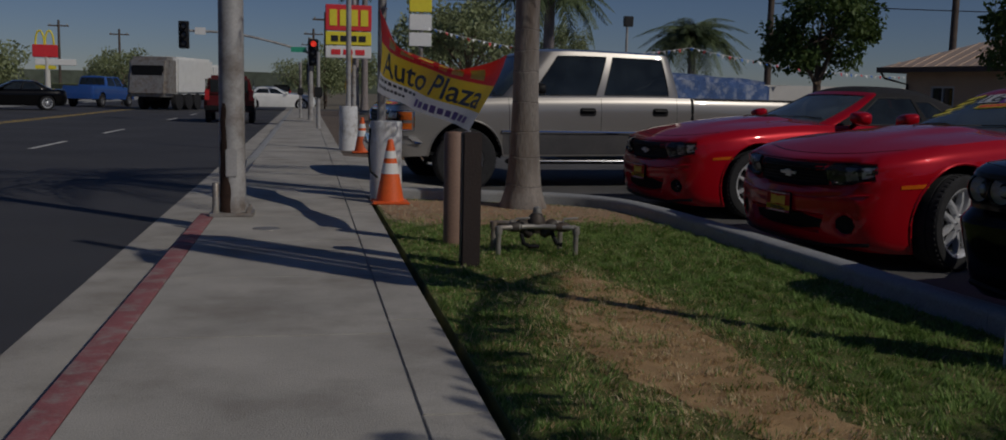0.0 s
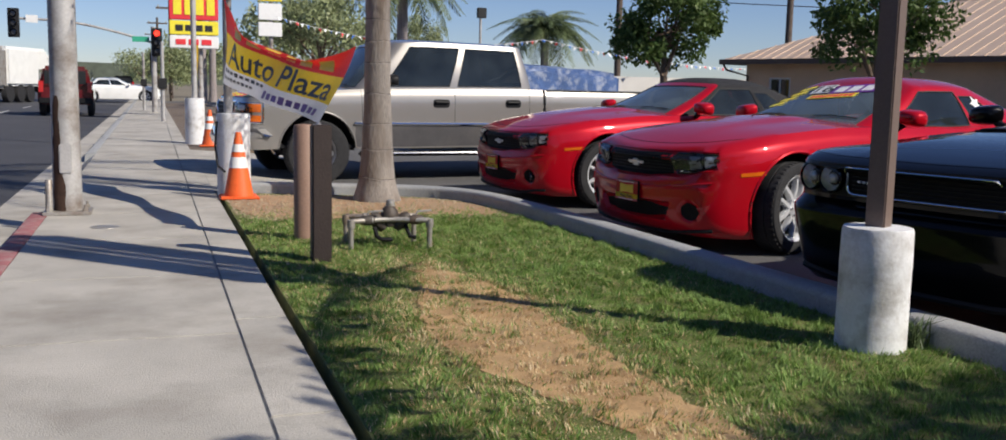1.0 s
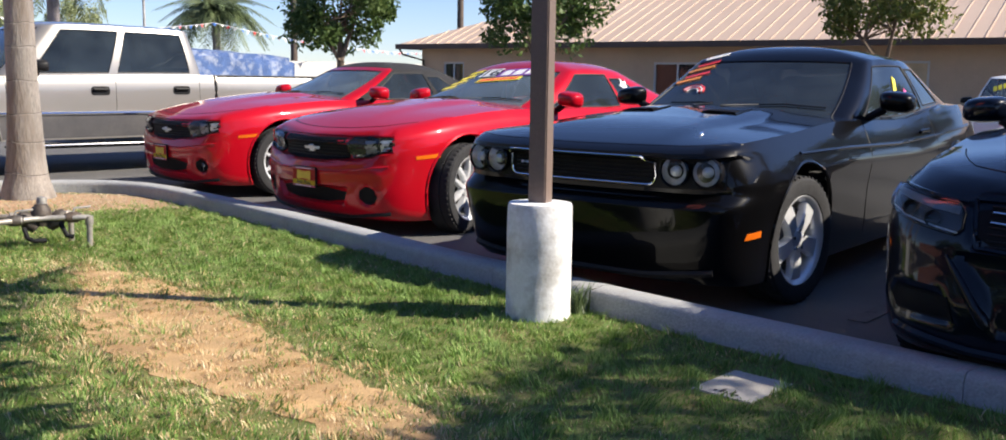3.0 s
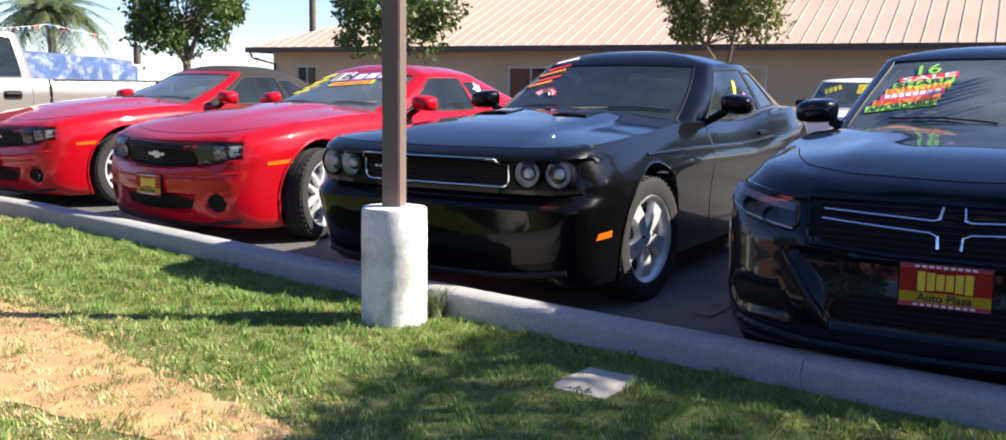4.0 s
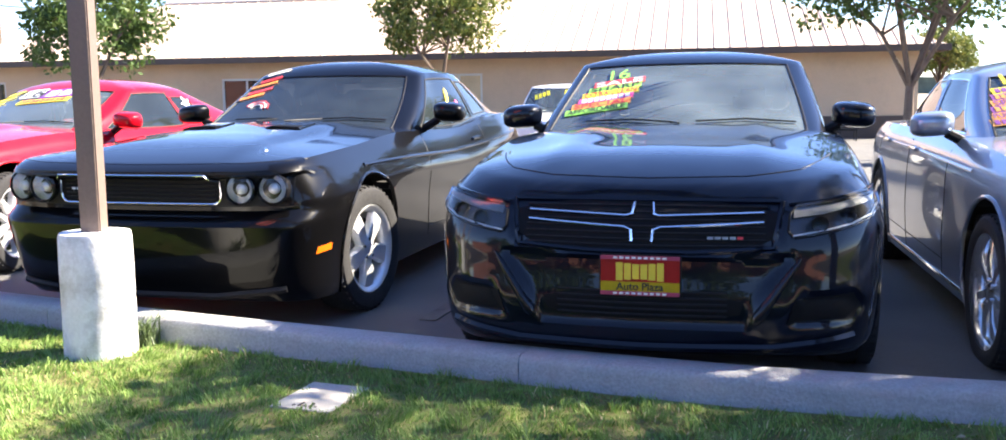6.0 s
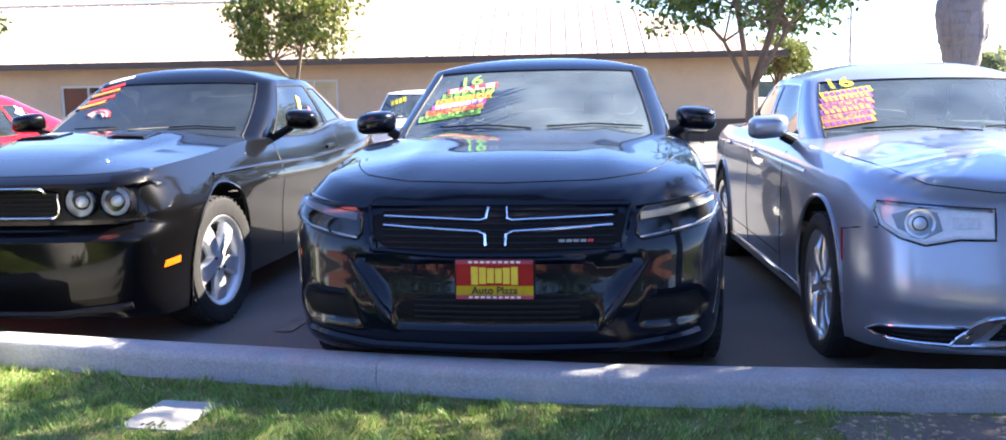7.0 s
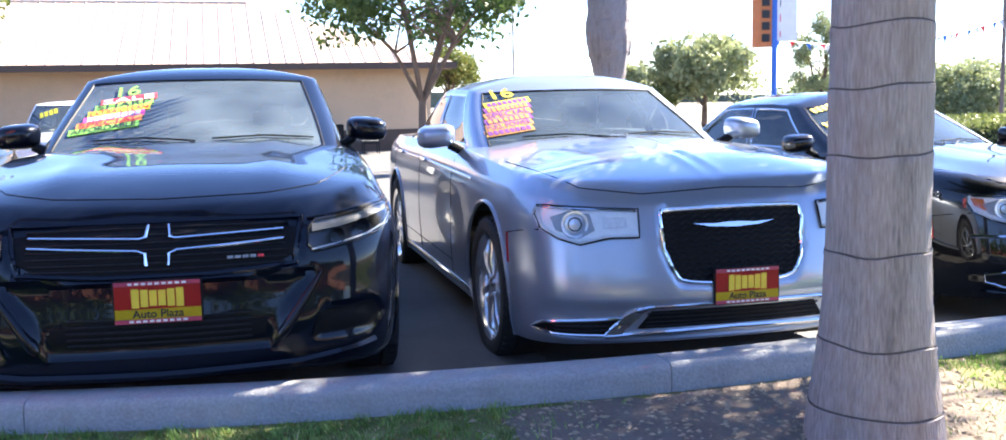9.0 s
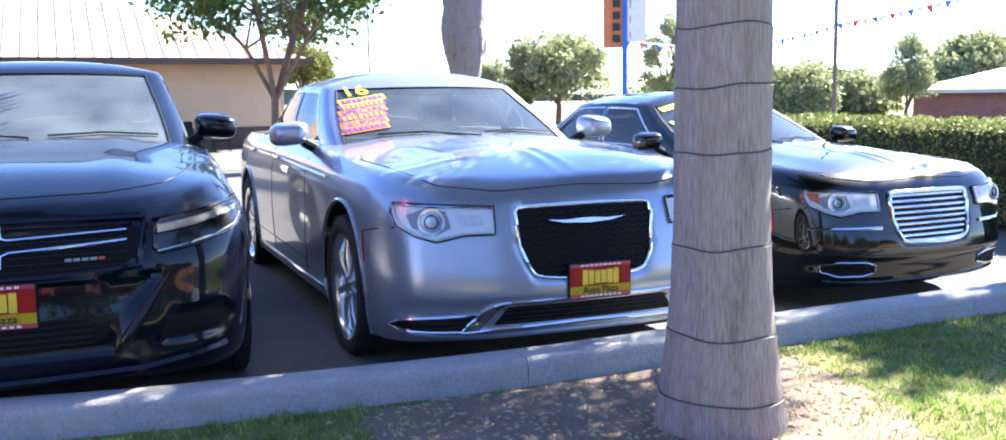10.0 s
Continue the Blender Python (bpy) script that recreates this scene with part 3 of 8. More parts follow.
    if gh.get("soft"):
        part("windscreen_frame", grid_bm(cabin, lambda i, j: cells[i, j] is None and rim_(i, j)), pm, car)
    part("roof" if not gh.get("soft") else "soft_top", grid_bm(cabin, lambda i, j: cells[i, j] is None and not rim_(i, j)), gh.get("mat", pm), car, gh.get("label", ""))
    lining = face_out(grid_bm(cabin, lambda i, j: cells[i, j] is None and i > 1), (ix + 1.0, 0, 0.9))
    lining.normal_update()
    for w in lining.verts:
        w.co -= w.normal * 0.022
    part("headliner", lining, "interior", car)
    for nm in sorted({c for c in cells.values() if c}):
        g = face_out(grid_bm(cabin, lambda i, j: cells[i, j] == nm), (ix + 1.0, 0, 0.9))
        g.normal_update()
        for w in g.verts:
            w.co -= w.normal * 0.004
        edge = [e for e in g.edges if e.is_boundary]
        # the seal runs round the pane's edge
        nxt = {}
        for e in edge:
            a, b = e.verts
            nxt.setdefault(a, []).append(b)
            nxt.setdefault(b, []).append(a)
        path = []
        if nxt:
            cur, prev = next(iter(nxt)), None
            for _ in range(len(nxt)):
                path.append(cur.co.copy())
                opts = [q for q in nxt[cur] if q is not prev]
                prev, cur = cur, opts[0]
        gl = part("window" if nm != "windscreen" else "windscreen", g, gh.get("ws_glass", "glass") if nm == "windscreen" else gh.get("glass", "dark_glass"), car)
        gl.visible_shadow = False
        if len(path) > 6:
            part("window_seal", tube(path, 0.008, True, 6), gh.get("seal", "black_plastic") if nm != "windscreen" else "black_plastic", gl)
    add_wheels(car, sp)
    # mirrors
    mx, my, mz = sp["mirror"]
    for sg in (1, -1):
        b = bmesh.new()
        bmesh.ops.create_uvsphere(b, u_segments=24, v_segments=14, radius=1)
        for v in b.verts:
            q = [math.copysign(abs(e) ** 0.62, e) for e in v.co]
            f = 0.72 + 0.28 * (q[0] + 1) / 2
            v.co = Vector((min(q[0], 0.75) * 0.085, q[1] * 0.128 * f, q[2] * 0.078 * f - 0.02 * sg * q[1] * 0.4))
        bmesh.ops.transform(b, matrix=Matrix.Translation((mx, sg * my, mz)) @ Matrix.Rotation(radians(sg * -8), 4, "Z"), verts=b.verts)
        mi = part("side_mirror", b, sp.get("mirror_mat", pm), car)
        st = tube([(mx + 0.02, sg * (my - 0.08), mz - 0.05), (mx + 0.03, sg * (my - 0.19), mz - 0.11), (mx + 0.03, sg * (my - 0.24), mz - 0.14)], 0.028, seg=8)
        part("mirror_stalk", st, "black_plastic", mi)
        part("mirror_glass", box_bm(mx + 0.063, mx + 0.067, sg * my - 0.085, sg * my + 0.085, mz - 0.05, mz + 0.05, 0.0), "chrome", mi)
    # cabin fittings
    b = bmesh.new()
    seat(b, ix + 0.75, 0.38, 0.42)
    part("seat", b, sp.get("trim", "interior"), car)
    b = bmesh.new()
    seat(b, ix + 0.75, -0.38, 0.42)
    part("seat", b, sp.get("trim", "interior"), car)
    b = bmesh.new()
    box(b, ix + 1.55, ix + 1.75, -0.62, 0.62, 0.45, 1.0, 0.06)
    part("rear_seat", b, sp.get("trim", "interior"), car)
    b = bmesh.new()
    box(b, ix - 0.25, ix + 0.12, -0.68, 0.68, 0.72, sp["zsh"](ix) + 0.035, 0.05)
    part("dashboard", b, "interior", car)
    part("steering_wheel", tube([(ix + 0.22 + 0.07 * math.sin(a), -0.38 + 0.18 * math.cos(a), 0.93 + 0.17 * math.sin(a)) for a in [2 * math.pi * k / 20 for k in range(20)]], 0.014, True, 6), "interior", car)
    part("rear_view_mirror", box_bm(ix + 0.50, ix + 0.53, -0.11, 0.11, gh["zsh"](ix + 0.8) - 0.09, gh["zsh"](ix + 0.8) - 0.03, 0.01), "black_plastic", car)
    return car, skin, body_skin

# ---------- ground, road, pavement, lawn ----------
def sheet(name, poly, z, material, label, cat="ground"):
    bm = bmesh.new()
    bm.faces.new([bm.verts.new((x, y, z)) for x, y in poly])
    ob = link_bm(name, bm, material, smooth=False)
    return tagged(ob, label, cat, kind="structure")


KERB = chaikin([(0.95, 10.75), (1.8, 10.45), (2.6, 10.2), (3.05, 9.7), (3.2, 8.6), (3.30, 6.5), (3.33, 5.0), (3.42, 3.3), (3.52, 2.2), (3.62, 1.05), (3.76, 0.4), (4.05, -0.75), (4.5, -1.8), (5.0, -3.2), (5.5, -4.6), (6.2, -6.6), (7.0, -9.0), (8.0, -13.0)], 2, closed=False)


def offset_line(pts, d):
    out = []
    for i, p in enumerate(pts):
        a, b = Vector(pts[max(0, i - 1)]), Vector(pts[min(len(pts) - 1, i + 1)])
        t = (b - a).normalized()
        out.append((p[0] - t.y * d, p[1] + t.x * d))
    return out


sheet("ground", [(-900, -900), (900, -900), (900, 900), (-900, 900)], -0.33, mat("dry_earth", (0.20, 0.17, 0.12), 0.95, 0, 0.2, 0.05, 2.0, 0.2), "dry bare earth reaching to the horizon")
sheet("road", [(-16.5, -60), (-1.40, -60), (-1.40, 400), (-16.5, 400)], -0.150, "road_asphalt", "worn grey asphalt road with faded lane lines", "road")


def lot_z(y):
    """The car park falls gently to the south."""
    t = min(1, max(0, (1.2 - y) / 5.0))
    u = min(1, max(0, (-1.4 - y) / 1.8))
    return LOT - 0.15 * t * t * (3 - 2 * t) - 0.06 * u * u * (3 - 2 * u)


bm = bmesh.new()
rows_ = [[bm.verts.new((x, y, lot_z(y))) for x in (0.4, 20, 40, 70)] for y in [-60, -6, -5, -4, -3.5, -3, -2.5, -2, -1.5, -1, -0.5, 0, 0.5, 1, 1.5, 70]]
for a, b in zip(rows_, rows_[1:]):
    for k in range(3):
        bm.faces.new((a[k], a[k + 1], b[k + 1], b[k]))
tagged(link_bm("parking_lot", bm, "asphalt"), "dark asphalt car park with oil stains", "car park", kind="structure")
M["faded_line"] = mat("faded_line", (0.11, 0.108, 0.10), 0.85, 0, 0.25, 4, 60, 0.2, dirt=(0.05, 0.05, 0.05), dirt_scale=6, dirt_amt=0.9)
# painted stall lines
for k, (x, y, a) in enumerate(((5.0, -0.05, 17), (4.7, 2.95, 12), (4.6, 5.85, 9), (4.6, 8.95, 8), (3.9, 12.1, 8), (6.2, -2.2, 18))):
    bm = box_bm(0, 5.2, -0.05, 0.05, 0.001, 0.005)
    ob = link_bm("stall_line", bm, "faded_line", smooth=False)
    ob.matrix_world = Matrix.Translation((x, y, lot_z(y) + 0.002)) @ Matrix.Rotation(radians(a), 4, "Z")
    tagged(ob, "faded white stall line painted on the asphalt", "road marking", "stall lines", "structure")
bm = bmesh.new()
lawn_poly = [(0.69, -13), *[(x - 0.02, y) for x, y in reversed(KERB)], (0.69, 10.75)]
prism(lawn_poly, -0.34, 0.0, bm=bm)
M["soil"] = mat("soil", (0.155, 0.118, 0.090), 0.95, 0, 0.25, 4, 90, 0.6, bump_scale=60, dirt=(0.18, 0.14, 0.10), dirt_scale=12, dirt_amt=0.6)
M["thatch"] = mat("thatch", (0.11, 0.125, 0.030), 0.95, 0, 0.25, 5, 120, 0.5, dirt=(0.20, 0.15, 0.06), dirt_scale=2.0, dirt_amt=0.6)
tagged(link_bm("lawn_soil", bm, "thatch", smooth=False), "matted turf bed of the lawn", "ground", kind="structure")


def bare_patch(pts, label, soil="soil", rag=0.02):
    rnd = random.Random(len(pts))
    poly = dense(chaikin(pts, 2), 0.06)
    poly = [(x + rnd.uniform(-rag, rag), y + rnd.uniform(-rag, rag)) for x, y in poly]
    tagged(link_bm("bare_soil", prism(poly, -0.02, 0.004), soil, smooth=False), label, "ground", kind="structure")


bare_patch([(3.76, 0.10), (3.45, -0.02), (2.9, -0.15), (2.55, -0.6), (2.6, -1.3), (2.9, -1.75), (3.4, -1.92), (4.0, -1.85), (4.40, -1.75), (4.2, -1.20), (4.0, -0.72), (3.86, -0.25)], "bare soil with wood chips round the palm")
bare_patch([(0.75, 8.7), (1.5, 8.5), (2.3, 8.75), (3.0, 8.5), (3.12, 9.0), (2.95, 9.6), (2.5, 10.1), (1.7, 10.3), (0.9, 10.55), (0.72, 10.4)], "bare reddish soil beside the driveway", "tan_soil")
M["dead_turf"] = mat("dead_turf", (0.42, 0.27, 0.13), 0.95, 0, 0.22, 4, 120, 0.5, dirt=(0.22, 0.12, 0.05), dirt_scale=2.2, dirt_amt=0.8)
bare_patch([(1.62, 2.2), (1.78, 2.3), (1.95, 2.8), (1.88, 3.2), (1.86, 3.5), (1.90, 3.95), (1.93, 4.6), (1.94, 5.3), (1.80, 5.8), (1.68, 6.3), (1.57, 6.3), (1.52, 5.8), (1.44, 5.3), (1.23, 4.6), (1.24, 3.95), (1.38, 3.5), (1.48, 3.2), (1.53, 2.85), (1.58, 2.5)], "bleached bald patch in the lawn", "dead_turf", 0.03)

# pavement: slabs with joints, narrow outer strip
pave = thing("pavement", "pale concrete pavement with scored joints", "pavement", kind="structure")
link = box_bm(-0.81, 0.64, -6, 160, -0.18, -0.012)
part("bed", link, "kerb_concrete", pave, smooth=False)
cuts = [-6.0 + 1.52 * k for k in range(60)]
for a, b in zip(cuts, cuts[1:]):
    part("slab", box_bm(-0.815, 0.392, a + 0.004, b - 0.004, -0.05, 0.0, 0.004), "concrete", pave)
    part("slab", box_bm(0.402, 0.645, a + 0.30, b + 0.29, -0.05, -0.002, 0.004), "concrete", pave)
part("slab", box_bm(-0.815, 0.645, cuts[-1] + 0.01, 160, -0.05, 0.0), "concrete", pave, smooth=False)
# utility lid let into the pavement
lid = lathe([(0.0, 0.004), (0.10, 0.004), (0.11, 0.002), (0.115, -0.01)], 20, m=Matrix.Translation((-0.33, 8.35, 0)))
tagged(link_bm("valve_cover", lid, "galv"), "small round metal valve cover let into concrete", "cover")


def sweep_kerb(name, line, prof_, material, label, piece=2.4):
    """Kerb stones along a line; prof_ lists (distance to the right of the line, height)."""
    root = thing(name, label, "kerb", kind="structure")
    line = [Vector(p) for p in dense(line, 0.2, closed=False)]
    off = [offset_line([tuple(p) for p in line], -d) for d, _ in prof_]
    run, start = 0.0, 0
    for i in range(1, len(line)):
        run += (line[i] - line[i - 1]).length
        if run >= piece or i == len(line) - 1:
            bm = bmesh.new()
            rings = []
            for k in range(start, i + 1):
                sh = 0.004 if k == start else 0
                t = (line[min(k + 1, len(line) - 1)] - line[max(0, k - 1)]).normalized()
                rings.append([bm.verts.new((off[j][k][0] + t.x * sh, off[j][k][1] + t.y * sh, prof_[j][1])) for j in range(len(prof_))])
            for a, b in zip(rings, rings[1:]):
                for j in range(len(prof_) - 1):
                    bm.faces.new((a[j], a[j + 1], b[j + 1], b[j]))
            bm.faces.new(rings[0])
            bm.faces.new(rings[-1][::-1])
            bmesh.ops.recalc_face_normals(bm, faces=bm.faces)
            part("kerb_stone", bm, material, root)
            run, start = 0.0, i
    return root


sweep_kerb("kerb_lot", [(x, y) for x, y in reversed(KERB)], [(0.0, -0.2), (0.0, 0.072), (0.007, 0.096), (0.026, 0.110), (0.165, 0.110), (0.183, 0.098), (0.19, 0.08), (0.20, -0.34)], "kerb_concrete", "low grey concrete kerb between lawn and car park")
sweep_kerb("kerb_street", [(-0.82, -6), (-0.82, 9.4)], [(0.0, -0.2), (0.0, -0.004), (-0.01, 0.002), (-0.13, 0.0), (-0.15, -0.02), (-0.165, -0.14), (-0.17, -0.2)], "red_kerb", "street kerb with worn red paint", 3.0)
sweep_kerb("kerb_street", [(-0.82, 17), (-0.82, 160)], [(0.0, -0.2), (0.0, -0.004), (-0.01, 0.002), (-0.13, 0.0), (-0.15, -0.02), (-0.165, -0.14), (-0.17, -0.2)], "kerb_concrete", "pale concrete street kerb", 12.0)
bm = box_bm(-1.42, -0.98, -6, 160, -0.3, -0.140)
tagged(link_bm("gutter", bm, "concrete", smooth=False), "pale concrete gutter along the road", "gutter", kind="structure")
bm = prism([(-0.98, 9.4), (-0.81, 9.4), (-0.81, 17.0), (-0.98, 17.0), (-1.0, 13)], -0.2, -0.003)
for v in bm.verts:
    if v.co.x < -0.9 and v.co.z > -0.1:
        v.co.z = -0.136
tagged(link_bm("driveway_apron", bm, "concrete", smooth=False), "sloping concrete driveway apron", "driveway", kind="structure")
bm = box_bm(0.646, 2.2, 11.0, 18.0, -0.3, -0.004)
for v in bm.verts:
    if v.co.x > 2 and v.co.z > -0.1:
        v.co.z = LOT + 0.004
tagged(link_bm("driveway", bm, "concrete", smooth=False), "worn concrete driveway into the car park", "driveway", kind="structure")
bm = box_bm(0.646, 3.0, 18.0, 60, -0.3, -0.01)
tagged(link_bm("verge", bm, "soil", smooth=False), "narrow soil verge beside the pavement", "ground", kind="structure")
# road markings
rm = [(-5.45, y, 3.0, 0.11) for y in (14, 21.5, 29, 42, 50, 62)]
for x, y, L, w in rm:
    tagged(link_bm("lane_dash", box_bm(x - w / 2, x + w / 2, y, y + L, -0.149, -0.146), "line_paint", smooth=False), "faded white lane dash on the road", "road marking", "lane dashes", "structure")
for x in (-9.8, -10.1):
    tagged(link_bm("centre_line", box_bm(x - 0.06, x + 0.06, -20, 75, -0.149, -0.146), mat("yellow_line", (0.55, 0.38, 0.10), 0.8, 0, 0.2, 3, 50), smooth=False), "worn yellow centre line on the road", "road marking", "centre lines", "structure")



def stall(x, y, deg, z=LOT):
    return Matrix.Translation((x, y, z)) @ Matrix.Rotation(radians(deg), 4, "Z")


def lev3(front, rear, width):
    f, r, w = prof(*front), prof(*rear), prof(*width)
    return lambda v: (f(v), r(v), w(v))


def sedan_cabin(x0, x1, w, zbelt, zroof, rake, tail, head, corner, side, **k):
    """A cabin between x0 and x1 at the belt; rake and tail are the slopes' runs of windscreen and rear window."""
    L = x1 - x0
    g = dict(
        outline=[(x0, 0), (x0 + 0.03, w * 0.45), (x0 + 0.12, w * 0.82), (x0 + 0.21, w * 0.965), (x0 + 0.40, w * 1.0), (x0 + 0.7, w), (x0 + L * 0.5, w * 1.01), (x1 - 0.6, w * 0.95), (x1 - 0.25, w * 0.83), (x1 - 0.08, w * 0.5), (x1, 0)],
        lev=lambda v: (rake * v, tail * v, 1 - 0.08 * v - head * v * v),
        zlo=zbelt, zsh=lambda x: zroof(x) - 0.01, crown=lambda x: 0.07, arch_drop=0.04, spine=(x0 + rake + 0.35, x1 - tail - 0.35),
        corner=corner, rear_corner=x1 - 0.28, ws=(0.04, 0.96), rw=(0.10, 0.9), side=side, w=w, inner=x0 + 0.55)
    g.update(k)
    return g


def charger_spec(pm):
    zsh = prof((0.1, 0.815), (0.30, 0.885), (0.9, 0.955), (1.6, 1.02), (3.0, 1.03), (4.2, 1.05), (4.8, 1.05), (5.05, 1.0))
    return dict(
        paint=pm, outline=[(0, 0), (0.02, 0.32), (0.070, 0.60), (0.165, 0.79), (0.36, 0.91), (0.76, 0.948), (1.7, 0.945), (3.2, 0.945), (4.2, 0.94), (4.75, 0.86), (4.97, 0.6), (5.03, 0.3), (5.04, 0)],
        lev=lev3(((0, 0.16), (0.06, 0.07), (0.16, 0.03), (0.35, 0.0), (0.55, 0.02), (0.75, 0.035), (0.9, 0.07), (1, 0.20)), ((0, 0.1), (0.3, 0.0), (0.8, 0.03), (1, 0.08)), ((0, 0.955), (0.12, 0.975), (0.45, 0.99), (0.68, 1.0), (0.74, 0.992), (0.9, 0.945), (1, 0.88))),
        zlo=prof((0, 0.21), (0.5, 0.19), (1.6, 0.22), (3.8, 0.22), (5, 0.30)), zsh=zsh, crown=prof((0.15, 0.04), (0.6, 0.065), (1.6, 0.06), (5, 0.03)), spine=(0.8, 4.3),
        feat=lambda x, y: 0.012 * math.exp(-((abs(y) - 0.42) / 0.07) ** 2) * min(1, max(0, (x - 0.3) / 0.5)),
        dents=[([(-0.1, 0.827), (0.53, 0.820), (0.50, 0.642), (0.2, 0.626), (-0.1, 0.626)], 0.03, 0.012), ([(-0.1, 0.605), (0.57, 0.615), (0.48, 0.50), (0.40, 0.345), (-0.1, 0.345)], 0.03, 0.016), ([(0.62, 0.475), (0.80, 0.475), (0.84, 0.42), (0.80, 0.35), (0.55, 0.35)], 0.03, 0.016)],
        R=0.36, axle=0.97, base=3.05, track=1.66, rim_r=0.245, wheel="ten", mirror=(1.98, 0.935, 1.115),
        gh=sedan_cabin(1.50, 4.45, 0.785, lambda x: zsh(x) + 0.0, prof((2.2, 1.440), (2.9, 1.468), (3.7, 1.44), (4.2, 1.38)), 0.93, 0.75, 0.075, 1.73, [("a", 1.95, 2.80, 0.06, 0.90), ("b", 2.88, 3.85, 0.06, 0.90)], crown=lambda x: 0.045, ws=(0.04, 0.975)))


def challenger_spec(pm):
    zsh = prof((0.0, 0.895), (0.25, 0.925), (0.9, 0.965), (1.7, 1.015), (2.8, 1.0), (3.6, 1.06), (4.3, 1.09), (5.0, 1.04))
    return dict(
        paint=pm, outline=[(0, 0), (0.012, 0.42), (0.045, 0.72), (0.12, 0.87), (0.28, 0.94), (0.62, 0.955), (1.6, 0.945), (2.7, 0.94), (3.6, 0.955), (4.3, 0.945), (4.8, 0.87), (4.97, 0.65), (5.01, 0.3), (5.02, 0)],
        lev=lev3(((0, 0.15), (0.06, 0.10), (0.15, 0.070), (0.32, 0.036), (0.5, 0.008), (0.57, 0.0), (0.61, 0.025), (0.66, 0.085), (0.90, 0.075), (0.94, 0.0), (0.97, 0.01), (1, 0.06)), ((0, 0.1), (0.3, 0.0), (0.8, 0.03), (1, 0.08)), ((0, 0.93), (0.12, 0.955), (0.4, 0.978), (0.66, 0.998), (0.70, 1.0), (0.74, 0.992), (0.88, 0.945), (1, 0.89))),
        zlo=prof((0, 0.20), (0.5, 0.18), (1.6, 0.20), (3.8, 0.20), (5, 0.30)), zsh=zsh, crown=prof((0.05, 0.03), (0.6, 0.05), (1.7, 0.055), (5, 0.03)), spine=(0.8, 4.3),
        feat=lambda x, y: 0.022 * (1 / (1 + math.exp((abs(y) - 0.46) / 0.018))) * min(1, max(0, (x - 0.05) / 0.8)) * min(1, max(0, (1.9 - x) / 0.3)),
        R=0.365, axle=0.95, base=2.95, track=1.64, rim_r=0.25, wheel="five", mirror=(2.22, 1.0, 1.13), steer=-6, spin=24, mirror_mat="black_paint",
        gh=sedan_cabin(1.76, 4.74, 0.80, lambda x: zsh(x) + 0.0, prof((2.4, 1.425), (3.0, 1.455), (3.8, 1.435), (4.3, 1.36)), 0.78, 0.92, 0.11, 1.97, [("a", 2.22, 3.46, 0.06, 0.90), ("b", 3.53, 4.02, 0.10, 0.84)], ws_glass="dark_glass"))


def camaro_spec(pm, steer=0):
    zsh = prof((0.1, 0.79), (0.4, 0.87), (0.9, 0.945), (1.6, 0.99), (2.8, 0.985), (3.6, 1.04), (4.3, 1.05), (4.85, 1.0))
    return dict(
        paint=pm, outline=[(0, 0), (0.03, 0.36), (0.085, 0.63), (0.17, 0.795), (0.36, 0.90), (0.72, 0.95), (1.5, 0.93), (2.6, 0.925), (3.5, 0.955), (4.2, 0.94), (4.6, 0.85), (4.8, 0.6), (4.83, 0.3), (4.84, 0)],
        lev=lev3(((0, 0.18), (0.06, 0.08), (0.18, 0.03), (0.35, 0.01), (0.55, 0.02), (0.66, 0.035), (0.74, 0.035), (0.86, 0.025), (0.91, 0.0), (0.95, 0.015), (1, 0.12)), ((0, 0.1), (0.3, 0.0), (0.8, 0.03), (1, 0.08)), ((0, 0.93), (0.12, 0.955), (0.45, 0.985), (0.72, 1.0), (0.9, 0.965), (1, 0.90))),
        zlo=prof((0, 0.135), (0.5, 0.13), (1.6, 0.17), (3.8, 0.18), (4.8, 0.28)), zsh=zsh, crown=prof((0.15, 0.04), (0.6, 0.055), (1.6, 0.05), (5, 0.03)), spine=(0.8, 4.1),
        feat=lambda x, y: 0.028 * (1 / (1 + math.exp((abs(y) - 0.36) / 0.03))) * min(1, max(0, (x - 0.3) / 1.0)) * min(1, max(0, (1.8 - x) / 0.3)),
        dents=[([(-0.1, 0.772), (0.80, 0.787), (0.81, 0.68), (0.6, 0.620), (0.2, 0.590), (-0.1, 0.590)], 0.055, 0.010), ([(-0.1, 0.385), (0.47, 0.380), (0.40, 0.25), (-0.1, 0.25)], 0.045, 0.012), ([(0.645 + 0.08 * math.cos(a), 0.335 + 0.075 * math.sin(a)) for a in (0, 0.8, 1.6, 2.4, 3.1, 3.9, 4.7, 5.5)], 0.035, 0.012), ([(-0.1, 0.565), (0.72, 0.60), (0.75, 0.49), (-0.1, 0.43)], -0.018, 0.04)],
        R=0.365, axle=0.93, base=2.85, track=1.64, rim_r=0.255, wheel="twin", mirror=(2.06, 1.0, 1.075), spin=8, steer=steer,
        gh=sedan_cabin(1.60, 4.35, 0.785, lambda x: zsh(x) + 0.0, prof((2.2, 1.345), (2.8, 1.37), (3.5, 1.345), (4.0, 1.29)), 0.82, 0.95, 0.12, 1.81, [("a", 2.06, 3.08, 0.06, 0.88), ("b", 3.15, 3.55, 0.10, 0.82)]))


